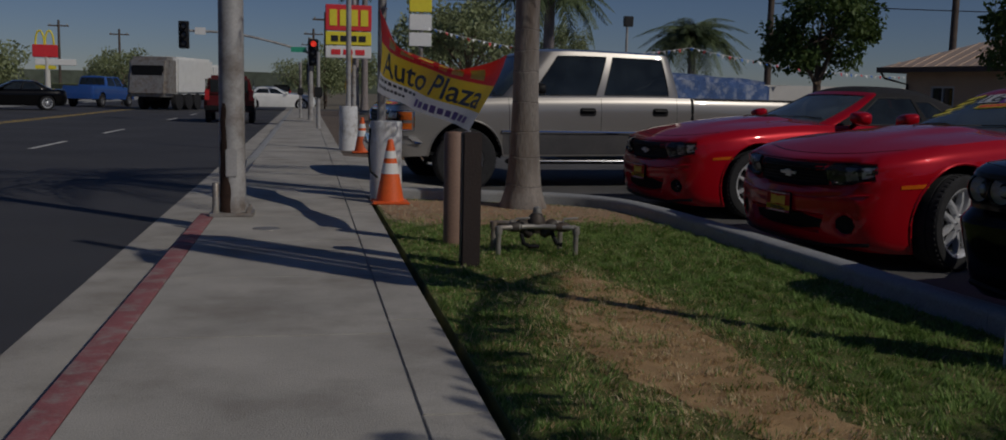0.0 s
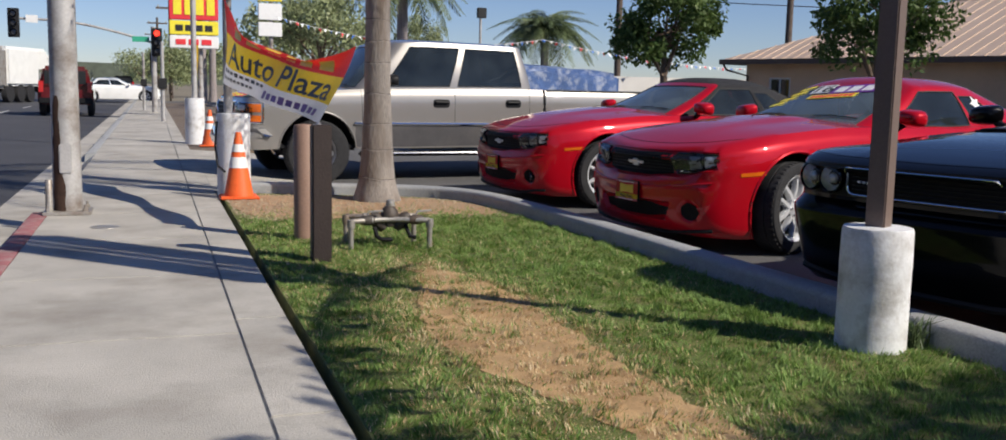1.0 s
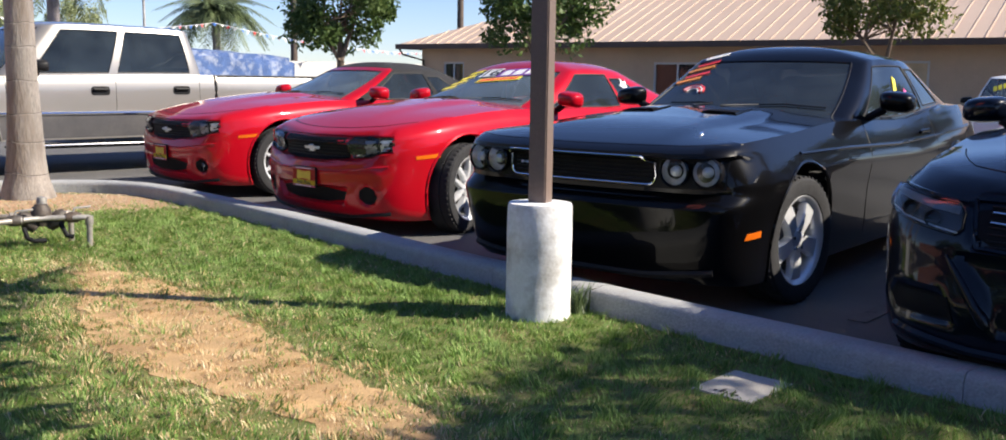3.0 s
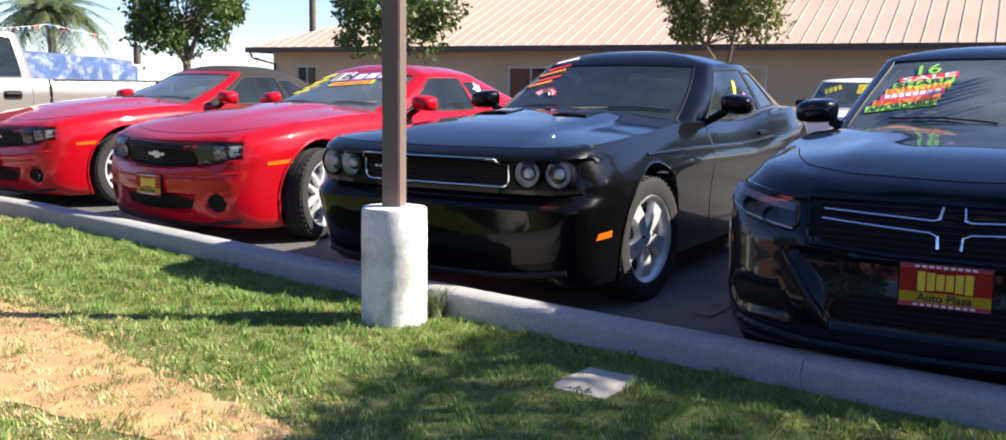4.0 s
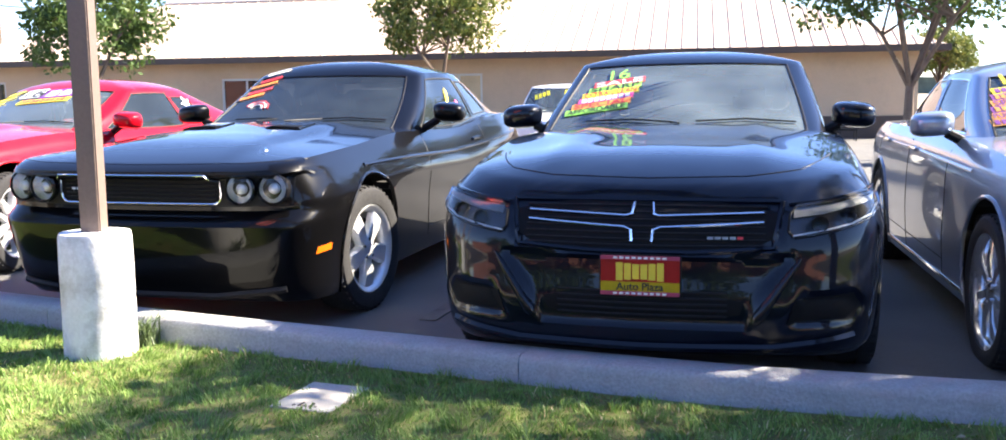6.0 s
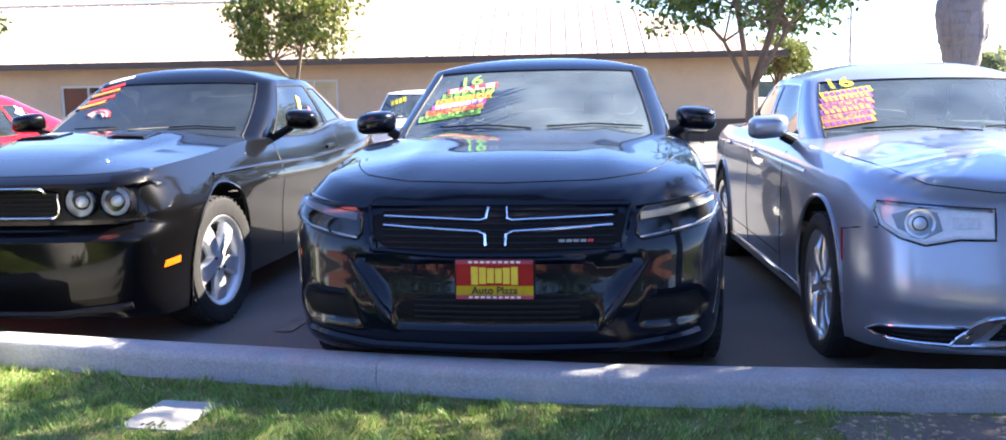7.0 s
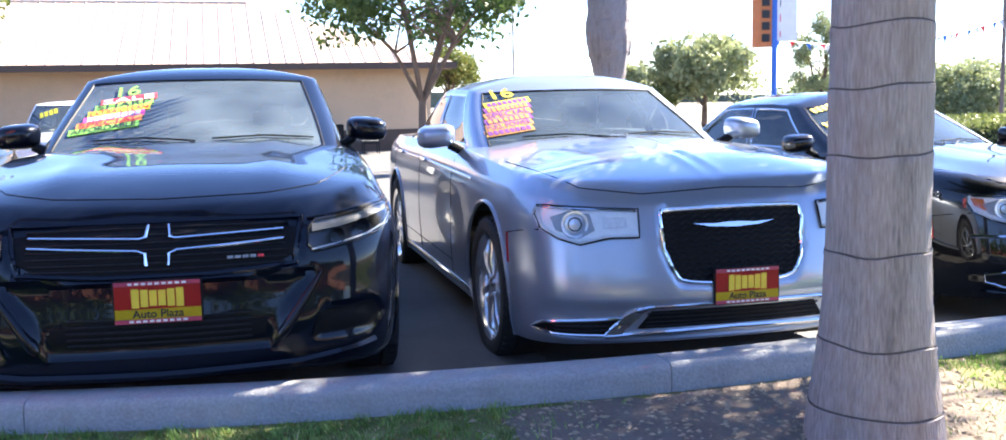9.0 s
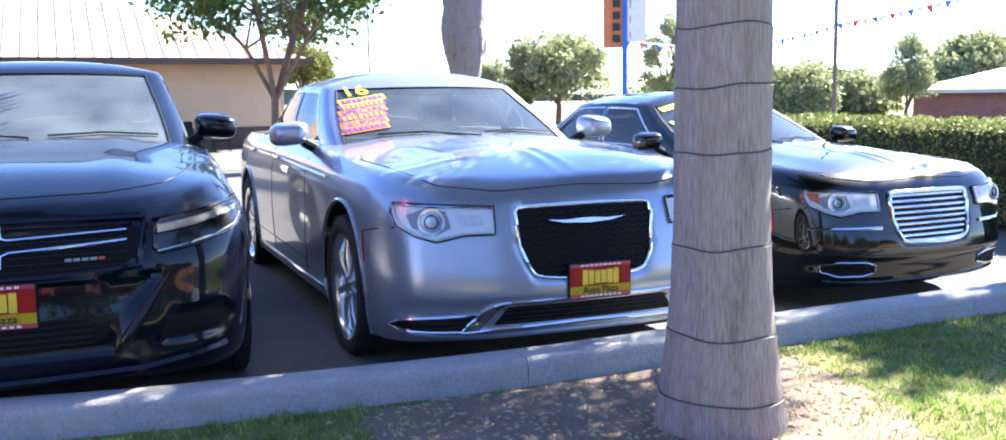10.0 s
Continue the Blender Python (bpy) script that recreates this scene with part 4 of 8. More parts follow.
def big_sedan_spec(pm):
    zsh = prof((0.05, 0.885), (0.3, 0.94), (0.9, 0.985), (1.6, 1.03), (3.0, 1.05), (4.2, 1.06), (4.8, 1.05), (5.05, 1.0))
    return dict(
        paint=pm, outline=[(0, 0), (0.015, 0.34), (0.06, 0.60), (0.16, 0.79), (0.36, 0.905), (0.72, 0.94), (1.7, 0.94), (3.2, 0.94), (4.2, 0.935), (4.75, 0.86), (4.97, 0.6), (5.04, 0.3), (5.05, 0)],
        lev=lev3(((0, 0.13), (0.06, 0.06), (0.16, 0.02), (0.35, 0.0), (0.6, 0.03), (0.85, 0.08), (0.93, 0.11), (1, 0.20)), ((0, 0.1), (0.3, 0.0), (0.8, 0.03), (1, 0.08)), ((0, 0.965), (0.12, 0.985), (0.45, 1.0), (0.75, 0.99), (0.9, 0.965), (1, 0.90))),
        zlo=prof((0, 0.22), (0.5, 0.20), (1.6, 0.22), (3.8, 0.22), (5, 0.30)), zsh=zsh, crown=prof((0.15, 0.035), (0.6, 0.05), (1.6, 0.05), (5, 0.03)), spine=(0.8, 4.3),
        feat=lambda x, y: 0.010 * math.exp(-((abs(y) - 0.05) / 0.03) ** 2) * min(1, max(0, (x - 0.2) / 0.5)) + 0.014 / (1 + math.exp((abs(y) - 0.55) / 0.03)) * min(1, max(0, (x - 0.1) / 0.6)),
        dents=[([(-0.1, 0.392), (0.86, 0.405), (0.86, 0.34), (0.5, 0.285), (-0.1, 0.282)], 0.022, 0.012), ([(-0.1, 0.82), (0.33, 0.81), (0.35, 0.65), (0.28, 0.49), (-0.1, 0.48)], 0.02, 0.012)],
        R=0.365, axle=0.94, base=3.05, track=1.64, rim_r=0.268, wheel="seven", mirror=(1.86, 1.0, 1.115), spin=5,
        gh=sedan_cabin(1.55, 4.50, 0.785, lambda x: zsh(x) + 0.0, prof((2.2, 1.405), (2.9, 1.44), (3.7, 1.415), (4.2, 1.36)), 0.80, 0.72, 0.10, 1.74, [("a", 2.0, 2.84, 0.06, 0.90), ("b", 2.92, 3.95, 0.06, 0.90)], seal="chrome", ws_glass="clean_glass"))


def truck_spec(pm):
    zsh = prof((0.0, 1.08), (0.25, 1.13), (0.9, 1.19), (1.5, 1.225), (2.0, 1.24), (4.0, 1.27), (6.1, 1.27))
    return dict(
        paint=pm, outline=[(0, 0), (0.015, 0.5), (0.04, 0.80), (0.12, 0.94), (0.32, 0.99), (0.8, 1.0), (2, 1.0), (4, 1.0), (5.6, 1.0), (5.95, 0.98), (6.06, 0.9), (6.1, 0.5), (6.1, 0)],
        lev=lev3(((0, 0.06), (0.2, 0.0), (0.35, 0.05), (0.8, 0.06), (1, 0.12)), ((0, 0.04), (0.5, 0.0), (1, 0.0)), ((0, 0.96), (0.15, 0.975), (0.45, 0.995), (0.75, 1.0), (0.9, 0.985), (1, 0.95))),
        zlo=prof((0, 0.44), (0.6, 0.46), (1.6, 0.46), (6, 0.50)), zsh=zsh, crown=prof((0.1, 0.03), (0.6, 0.06), (1.5, 0.05), (2.5, 0.0), (6, 0.0)), spine=(0.8, 5.3),
        R=0.415, arch=0.50, axle=1.03, base=3.86, track=1.74, rim_r=0.23, wheel="six", mirror=(1.95, 1.13, 1.36), tyre_w=0.26, spin=3, rim_mat="grey_rim", mirror_mat="black_plastic",
        gh=dict(outline=[(1.40, 0), (1.43, 0.5), (1.52, 0.78), (1.63, 0.90), (1.85, 0.93), (2.5, 0.935), (3.6, 0.935), (4.05, 0.92), (4.16, 0.80), (4.2, 0.4), (4.2, 0)],
                lev=lambda v: (0.62 * v, 0.16 * v, 1 - 0.06 * v - 0.09 * v * v), zlo=zsh, zsh=prof((2.0, 1.845), (2.6, 1.87), (4.0, 1.85)), crown=lambda x: 0.06, spine=(2.4, 3.7),
                corner=1.62, rear_corner=4.1, ws=(0.04, 0.95), rw=(0.15, 0.9), side=[("a", 1.92, 2.86, 0.05, 0.90), ("b", 2.98, 3.98, 0.05, 0.90)], w=0.93, inner=1.95, glass="dark_glass"))
charger, charger_skin, charger_body = build_car("sedan", "black four-door sedan parked nose to the kerb", "car", charger_spec("charger_paint"), stall(3.71, 1.32, 14.3), "parked cars")
challenger, challenger_skin, challenger_body = build_car("muscle_coupe", "black two-door muscle coupe with silver wheels", "car", challenger_spec("black_paint"), stall(3.67, 4.07, 14), "parked cars")
camaro, camaro_skin, camaro_body = build_car("sports_coupe", "red sports coupe with price lettering on its windscreen", "car", camaro_spec("red_paint", 16), stall(3.69, 7.33, 8), "parked cars")
soft = camaro_spec("red_paint")
soft["gh"].update(mat="softtop", soft=True, label="black cloth convertible top")
convertible, convertible_skin, convertible_body = build_car("convertible", "red sports convertible with raised black cloth top", "car", soft, stall(3.58, 10.45, 6), "parked cars")
day_spec = big_sedan_spec("silver_paint")
day_spec["rim_mat"] = "bright_rim"
big_sedan, big_sedan_skin, big_sedan_body = build_car("large_sedan", "silver-blue four-door sedan with chrome trim", "car", day_spec, stall(4.58, -0.97, 17, lot_z(-0.9)), "parked cars")
night_spec = big_sedan_spec("night_paint")
night_spec["rim_mat"] = "dark_rim"
black_sedan, black_sedan_skin, black_sedan_body = build_car("large_sedan", "glossy black four-door sedan with chrome grille", "car", night_spec, stall(6.31, -3.58, 20, lot_z(-4)), "parked cars")

truck, truck_skin, truck_body = build_car("pickup_truck", "silver crew-cab pickup truck with dark lower cladding", "pickup truck", truck_spec("truck_paint"), stall(0.90, 13.72, 7, LOT - 0.03), "parked cars")


# ---------- lamps, grilles, plates and lettering on the cars ----------
def both(f):
    for sg in (1, -1):
        f(sg)


def flip(poly, sg):
    return poly if sg > 0 else mirror_y(poly)


def dealer_plate(car, skin, y, z, w=0.305, h=0.155):
    x = min(skin.at("front", y + dy, z + dz)[0].x for dy in (-0.14, 0, 0.14) for dz in (-0.07, 0.07)) - 0.018
    root = new("licence_plate")
    root.parent = car
    root.matrix_local = Matrix.Translation((x, y, z))
    tagged(root, "red and yellow dealer plate in a frame")

    def slab(name, w0, w1, z0, z1, d, m):
        part(name, prism([(w0, z0), (w1, z0), (w1, z1), (w0, z1)], -d, 0.0, "x"), m, root, smooth=False)

    part("backing", prism(rrect(0, 0, w + 0.012, h + 0.012, 0.012), 0.0, 0.014, "x"), "black_plastic", root, smooth=False)
    slab("field", -w / 2, w / 2, -h * 0.16, h * 0.40, 0.003, "banner_red")
    slab("field", -w / 2, w / 2, -h * 0.40, -h * 0.16, 0.003, "banner_yellow")
    slab("frame_strip", -w / 2, w / 2, h * 0.40, h * 0.5, 0.006, "plate_frame")
    slab("frame_strip", -w / 2, w / 2, -h * 0.5, -h * 0.40, 0.006, "plate_frame")
    for k in range(6):
        c = (-0.5 + (k + 0.5) / 6) * w * 0.62
        end = abs(k - 2.5) / 2.5 * h * 0.05
        slab("emblem_bar", c - w * 0.044, c + w * 0.044, -h * 0.08 - end, h * 0.28 + end, 0.006, "gold")
    for zz in (h * 0.45, -h * 0.45):
        for k in range(9):
            c = (-0.5 + (k + 0.5) / 9) * w * 0.7
            slab("print_bar", c - w * 0.025, c + w * 0.025, zz - 0.004, zz + 0.004, 0.0085, "white_band")
    t = text_mesh("Auto Plaza", h * 0.27, squeeze=1.0)
    for v in t.verts:
        v.co = Vector((-0.006, -v.co.x, -h * 0.285 + v.co.y))
    part("lettering", t, "ink", root, smooth=False)


def round_lamp(car, skin, y, z, r, name="headlight", depth=0.0, ring="chrome", face=4.0, bowl="lamp_white"):
    co, nn = skin.at("front", y, z)
    nn = (nn + Vector((-face, 0, 0))).normalized()
    m = Matrix.Translation(co + nn * (0.006 - depth)) @ (-nn).to_track_quat("Z", "Y").to_matrix().to_4x4()
    root = new(name)
    root.parent = car
    root.matrix_local = m
    part("bezel", lathe([(r * 1.06, 0.05), (r * 1.08, -0.008), (r * 0.98, -0.014), (r * 0.93, 0.0), (r * 0.9, 0.03)], 28, caps=False), ring, root)
    part("reflector", lathe([(r * 0.92, 0.0), (r * 0.7, 0.022), (r * 0.40, 0.034), (r * 0.34, 0.010), (r * 0.2, 0.002), (0.001, 0.0)], 28, caps=False), bowl, root)
    g = part("lens", face_out(lathe([(r * 0.95, -0.006), (r * 0.6, -0.016), (0.001, -0.02)], 28, caps=False), Vector((0, 0, -1))), "clear", root)
    g.visible_shadow = False


def lamp_unit(car, skin, poly, inner, view="front", back="lamp_dark", rnd=1, bar="drl_white"):
    for sg in (1, -1):
        root = part("headlight", patch(skin, view, flip(poly, sg), 0.006, 0.014, round_=rnd), back, car)
        for kind, ip in inner:
            if kind == "lamp_brow":
                part("lamp_rim", bar_on(skin, view, flip(ip, sg), 0.006, 0.012), "chrome", root)
            elif kind == "drl":
                part("light_bar", bar_on(skin, view, flip(ip, sg), 0.006 if bar == "drl_white" else 0.0035, 0.014), bar, root)
            elif kind in ("ring", "projector_lens"):
                y, z, r = ip
                co, nn = skin.at(view, sg * y, z)
                nn = (nn + Vector((-1.0, 0, 0))).normalized()
                m = Matrix.Translation(co + nn * 0.010) @ (-nn).to_track_quat("Z", "Y").to_matrix().to_4x4()
                part("projector", lathe([(r * 1.25, 0.0), (r * 1.2, -0.012 if kind == "ring" else -0.016), (r, -0.010), (r * 0.9, 0.0), (r * 0.5, -0.008), (0.001, -0.012)], 24, caps=False, m=m), "reflector" if kind == "ring" else "black_gloss", root)
            else:
                part("reflector", patch(skin, view, flip(ip, sg), 0.011, 0.006, 5, dish=0.003), kind, root)
        part("lamp_seal", tube(skin.path(view, flip(chaikin(poly, 1) if rnd else poly, sg), 0.007, 0.03, True), 0.0045, True, 6), "black_plastic", root)
        g = part("lens", patch(skin, view, flip(poly, sg), 0.022, 0.016, round_=rnd), "clear", root)
        g.visible_shadow = False


def dark(car, skin, name, poly, view="front", m="mesh_plastic", off=0.005, round_=0, sides=False, depth=0.012):
    out = []
    for sg in (1, -1) if sides else (1,):
        out.append(part(name, patch(skin, view, flip(poly, sg), off, depth, round_=round_), m, car))
    return out[0]


def line(car, skin, name, pts, r, m, view="front", closed=False, sides=False, off=0.001, parent=None):
    for sg in (1, -1) if sides else (1,):
        part(name, bar_on(skin, view, flip(pts, sg) if sides else pts, r, off, closed), m, parent or car)


def side_lines(car, skin, lines, r=0.004, m="black_plastic", name="panel_gap"):
    for view in ("left", "right"):
        for pts in lines:
            part(name, bar_on(skin, view, pts, r, -0.001, step=0.06), m, car)


def handles(car, skin, spots, m):
    for view in ("left", "right"):
        for x, z in spots:
            part("door_handle", bar_on(skin, view, [(x - 0.10, z), (x - 0.07, z + 0.006), (x + 0.07, z + 0.008), (x + 0.10, z)], 0.013, 0.016, seg=8), m, car)


def markers(car, skin, poly, m="amber"):
    for view in ("left", "right"):
        part("side_marker", patch(skin, view, poly, 0.004, 0.01, 3), m, car, "amber side marker" if m == "amber" else "red side marker")


def wipers(car, skin, z, x_hint=None):
    for y0, y1 in ((0.50, -0.02), (-0.10, -0.62)):
        part("wiper", bar_on(skin, "front", [(y0, z + 0.012), ((y0 + y1) / 2, z + 0.022), (y1, z + 0.004)], 0.005, 0.006), "black_plastic", car)




def sticker(car, skin, y, z, w, h, turn, field, words="", ink="sale_black", size=0.8, bars=0, view="front"):
    """A window sticker: a coloured strip with its words, tilted by turn degrees."""
    a = radians(turn)
    sg = -1 if view in ("front", "left") else 1

    def rot(px, py):
        return (y + sg * (px * math.cos(a) - py * math.sin(a)), z + px * math.sin(a) + py * math.cos(a))

    root = car
    if field:
        root = part("window_sticker", patch(skin, view, [rot(*q) for q in ((-w / 2, -h / 2), (w / 2, -h / 2), (w / 2, h / 2), (-w / 2, h / 2))], 0.003, 0.002, 3, 0.06), field, car)
    if words:
        t = text_mesh(words, 1.0)
        xs, ys = [v.co.x for v in t.verts], [v.co.y for v in t.verts]
        kx, ky = w * 0.92 / (max(xs) - min(xs)), h * size / (max(ys) - min(ys))
        my = (max(ys) + min(ys)) / 2
        for v in t.verts:
            v.co = Vector((v.co.x * kx, (v.co.y - my) * ky, 0))
        part("lettering", letters_on(skin, view, t, y, z, 0.005, a), ink, root, smooth=False)
    for k in range(bars):
        c = (-0.5 + (k + 0.5) / bars) * w * 0.9
        bw = w * 0.9 / bars * 0.36
        part("print_bar", patch(skin, view, [rot(*q) for q in ((c - bw, -h * 0.33), (c + bw, -h * 0.33), (c + bw, h * 0.33), (c - bw, h * 0.33))], 0.005, 0.002, 2, 0.06), ink, root)


# black sedan
c, s = charger, charger_body
grille = dark(c, s, "grille", [(0.53, 0.817), (-0.53, 0.817), (-0.50, 0.647), (-0.2, 0.627), (0.2, 0.627), (0.50, 0.647)], round_=1)
for k in range(7):
    z = 0.650 + 0.024 * k
    line(c, s, "grille_slat", [(0.47, z), (-0.47, z)], 0.005, "black_plastic", off=0.006, parent=grille)
for sg in (1, -1):
    for pts in ([(0.46, 0.770), (0.065, 0.755), (0.043, 0.761), (0.037, 0.800)], [(0.46, 0.738), (0.07, 0.718), (0.044, 0.709), (0.038, 0.666)]):
        line(c, s, "chrome_bar", flip(pts, sg), 0.006, "chrome", off=0.012, parent=grille)
line(c, s, "grille_surround", [(0.53, 0.817), (-0.53, 0.817), (-0.50, 0.647), (-0.2, 0.627), (0.2, 0.627), (0.50, 0.647)], 0.012, "charger_paint", closed=True, parent=grille)
for k in range(5):
    part("nameplate_bar", patch(s, "front", [(-0.25 - 0.028 * k, 0.677), (-0.272 - 0.028 * k, 0.677), (-0.272 - 0.028 * k, 0.687), (-0.25 - 0.028 * k, 0.687)], 0.016, 0.006, 2), "lamp_grey" if k < 4 else "sale_red", grille)
lamp_unit(c, s, [(0.555, 0.795), (0.66, 0.806), (0.80, 0.828), (0.885, 0.836), (0.895, 0.785), (0.86, 0.748), (0.78, 0.722), (0.66, 0.698), (0.55, 0.684)], [("lamp_grey", [(0.57, 0.758), (0.68, 0.772), (0.80, 0.796), (0.87, 0.808), (0.875, 0.826), (0.80, 0.818), (0.66, 0.796), (0.57, 0.784)]), ("projector_lens", (0.665, 0.735, 0.026)), ("projector_lens", (0.765, 0.762, 0.026)), ("drl", [(0.565, 0.694), (0.66, 0.708), (0.78, 0.732), (0.855, 0.758), (0.885, 0.79)])], back="lamp_dark", bar="lamp_silver")
for sg in (1, -1):
    ends = [s.at("front", sg * y, z) for y, z in ((0.60, 0.61), (0.43, 0.365))]
    blade = [(e + n * 0.004).lerp(f + q * 0.004, t) for (e, n), (f, q) in [ends] for t in (0, 0.15, 0.4, 0.7, 0.92, 1.0)]
    part("fascia_blade", tube(blade, 0.02, seg=10, radii=[0.004, 0.012, 0.017, 0.022, 0.026, 0.012]), "charger_paint", c)
    part("lamp_brow", bar_on(s, "front", flip([(0.555, 0.805), (0.66, 0.816), (0.80, 0.838), (0.89, 0.848)], sg), 0.008, 0.004), "charger_paint", c)
line(c, s, "hood_gap", [(0.74, 0.965), (0.60, 0.925), (0.4, 0.905), (0, 0.897), (-0.4, 0.905), (-0.60, 0.925), (-0.74, 0.965)], 0.004, "black_plastic", off=-0.001)
dark(c, s, "lower_grille", [(0.40, 0.47), (-0.40, 0.47), (-0.37, 0.365), (0.37, 0.365)], round_=1)
for k in range(5):
    line(c, s, "grille_slat", [(0.33, 0.385 + 0.022 * k), (-0.33, 0.385 + 0.022 * k)], 0.005, "black_plastic", off=0.006)
dark(c, s, "air_intake", [(0.58, 0.455), (0.80, 0.47), (0.83, 0.42), (0.80, 0.365), (0.55, 0.36)], sides=True)
line(c, s, "chin_lip", [(0.80, 0.30), (0.5, 0.262), (0, 0.255), (-0.5, 0.262), (-0.80, 0.30)], 0.018, "charger_paint", off=0.004)
dealer_plate(c, s, 0.0, 0.54)
wipers(c, charger_skin, 1.075)
side_lines(c, s, [[(1.80, 0.30), (1.74, 0.7), (1.80, 1.0)], [(2.82, 0.30), (2.86, 1.0)], [(3.72, 0.55), (3.95, 0.85), (3.98, 1.02)], [(1.8, 0.40), (3.7, 0.42)]])
side_lines(c, s, [[(1.4, 0.86), (2.5, 0.90), (4.3, 0.95)]], 0.010, "charger_paint", "body_crease")
handles(c, s, [(2.68, 0.93), (3.60, 0.95)], "charger_paint")
k_ = charger_skin
sticker(c, k_, 0.40, 1.352, 0.13, 0.055, 7, None, "16", "sale_green", 1.0)
for n_, (w, f, ink, word, bars) in enumerate(((0.30, "sale_red", "sale_white", "SALE", 0), (0.31, "sale_green", "sale_black", "SHARP", 0), (0.33, "sale_yellow", "sale_red", "EXTRA CLEAN", 0), (0.32, "sale_pink", "sale_white", "", 8), (0.34, "sale_orange", "sale_red", "SPECIAL", 0), (0.36, "sale_green", "sale_black", "AFFORDABLE", 0))):
    sticker(c, k_, 0.38 + 0.018 * n_, 1.308 - 0.031 * n_, w, 0.030, 8, f, word, ink, 0.85, bars)

# black muscle coupe
c, s = challenger, challenger_body
band = dark(c, s, "fascia_band", [(0.83, 0.868), (0.5, 0.872), (-0.5, 0.872), (-0.83, 0.868), (-0.83, 0.70), (-0.5, 0.69), (0.5, 0.69), (0.83, 0.70)], m="black_plastic", off=0.002)
gr = dark(c, s, "grille", rrect(0, 0.78, 0.93, 0.14, 0.035), m="mesh_plastic", off=0.008)
for k in range(5):
    line(c, s, "grille_slat", [(0.44, 0.735 + 0.023 * k), (-0.44, 0.735 + 0.023 * k)], 0.005, "black_plastic", off=0.012, parent=gr)
part("grille_frame", tube(s.path("front", rrect(0, 0.78, 0.94, 0.148, 0.045), 0.016, 0.03, True), 0.0058, True, 6), "chrome", gr)
for k in range(5):
    part("nameplate_bar", patch(s, "front", [(0.40 - 0.03 * k, 0.773), (0.378 - 0.03 * k, 0.773), (0.378 - 0.03 * k, 0.787), (0.40 - 0.03 * k, 0.787)], 0.018, 0.006, 2), "chrome", gr)
for y, out_ in ((0.58, 0.022), (0.742, 0.018)):
    both(lambda sg: round_lamp(c, s, sg * y, 0.785, 0.076, depth=-out_, ring="black_gloss", face=1.6, bowl="reflector"))
line(c, s, "hood_gap", [(0.84, 0.925), (0.6, 0.912), (0, 0.905), (-0.6, 0.912), (-0.84, 0.925)], 0.004, "black_plastic", off=-0.001)
line(c, s, "chin_lip", [(0.78, 0.27), (0.4, 0.225), (-0.4, 0.225), (-0.78, 0.27)], 0.020, "black_plastic", off=0.006)
for sg in (1, -1):
    sc = part("hood_scoop", patch(challenger_skin, "top", [(1.14, sg * 0.17), (1.14, sg * 0.40), (1.42, sg * 0.37), (1.42, sg * 0.20)], 0.008, 0.02, 3), "black_paint", c)
    part("scoop_opening", patch(challenger_skin, "top", [(1.16, sg * 0.19), (1.16, sg * 0.38), (1.235, sg * 0.375), (1.235, sg * 0.195)], 0.012, 0.006, 3), "mesh_plastic", sc)
    part("washer_jet", lathe([(0.008, 0), (0.006, 0.008), (0.001, 0.01)], 8, m=Matrix.Translation(challenger_skin.at("top", 0.42, sg * 0.55)[0])), "chrome", c)
markers(c, s, [(0.25, 0.438), (0.39, 0.446), (0.39, 0.480), (0.26, 0.472)])
wipers(c, challenger_skin, 1.075)
side_lines(c, s, [[(2.02, 0.30), (1.98, 0.6), (2.04, 1.0)], [(3.36, 0.32), (3.44, 0.7), (3.40, 1.02)], [(2.02, 0.36), (3.38, 0.36)]])
side_lines(c, s, [[(0.9, 0.855), (1.6, 0.86), (2.6, 0.845), (3.3, 0.87), (4.4, 0.93)]], 0.012, "black_paint", "body_crease")
handles(c, s, [(3.18, 0.90)], "black_paint")
k_ = challenger_skin
for n_, (y, z, w, f) in enumerate(((0.48, 1.43, 0.20, "sale_white"), (0.50, 1.375, 0.20, "sale_red"), (0.53, 1.335, 0.24, "sale_orange"), (0.52, 1.290, 0.22, "sale_red"), (0.56, 1.250, 0.22, "sale_orange"))):
    sticker(c, k_, y, z, w, 0.028, 14, None, "", f, 0.8, 9)
for r_, f in ((0.10, "sale_red"), (0.085, "sale_white"), (0.07, "sale_red"), (0.055, "sale_white")):
    part("window_sticker", bar_on(k_, "front", [(0.42 - r_ * math.cos(radians(a)), 1.16 + r_ * 0.6 * math.sin(radians(a))) for a in (10, 40, 70, 100, 130, 160)], 0.006, 0.002), f, c)
sticker(c, k_, 2.95, 1.22, 0.05, 0.16, -30, "sale_yellow", view="right")
sticker(c, k_, 3.12, 1.15, 0.05, 0.13, -30, "sale_pink", view="right")


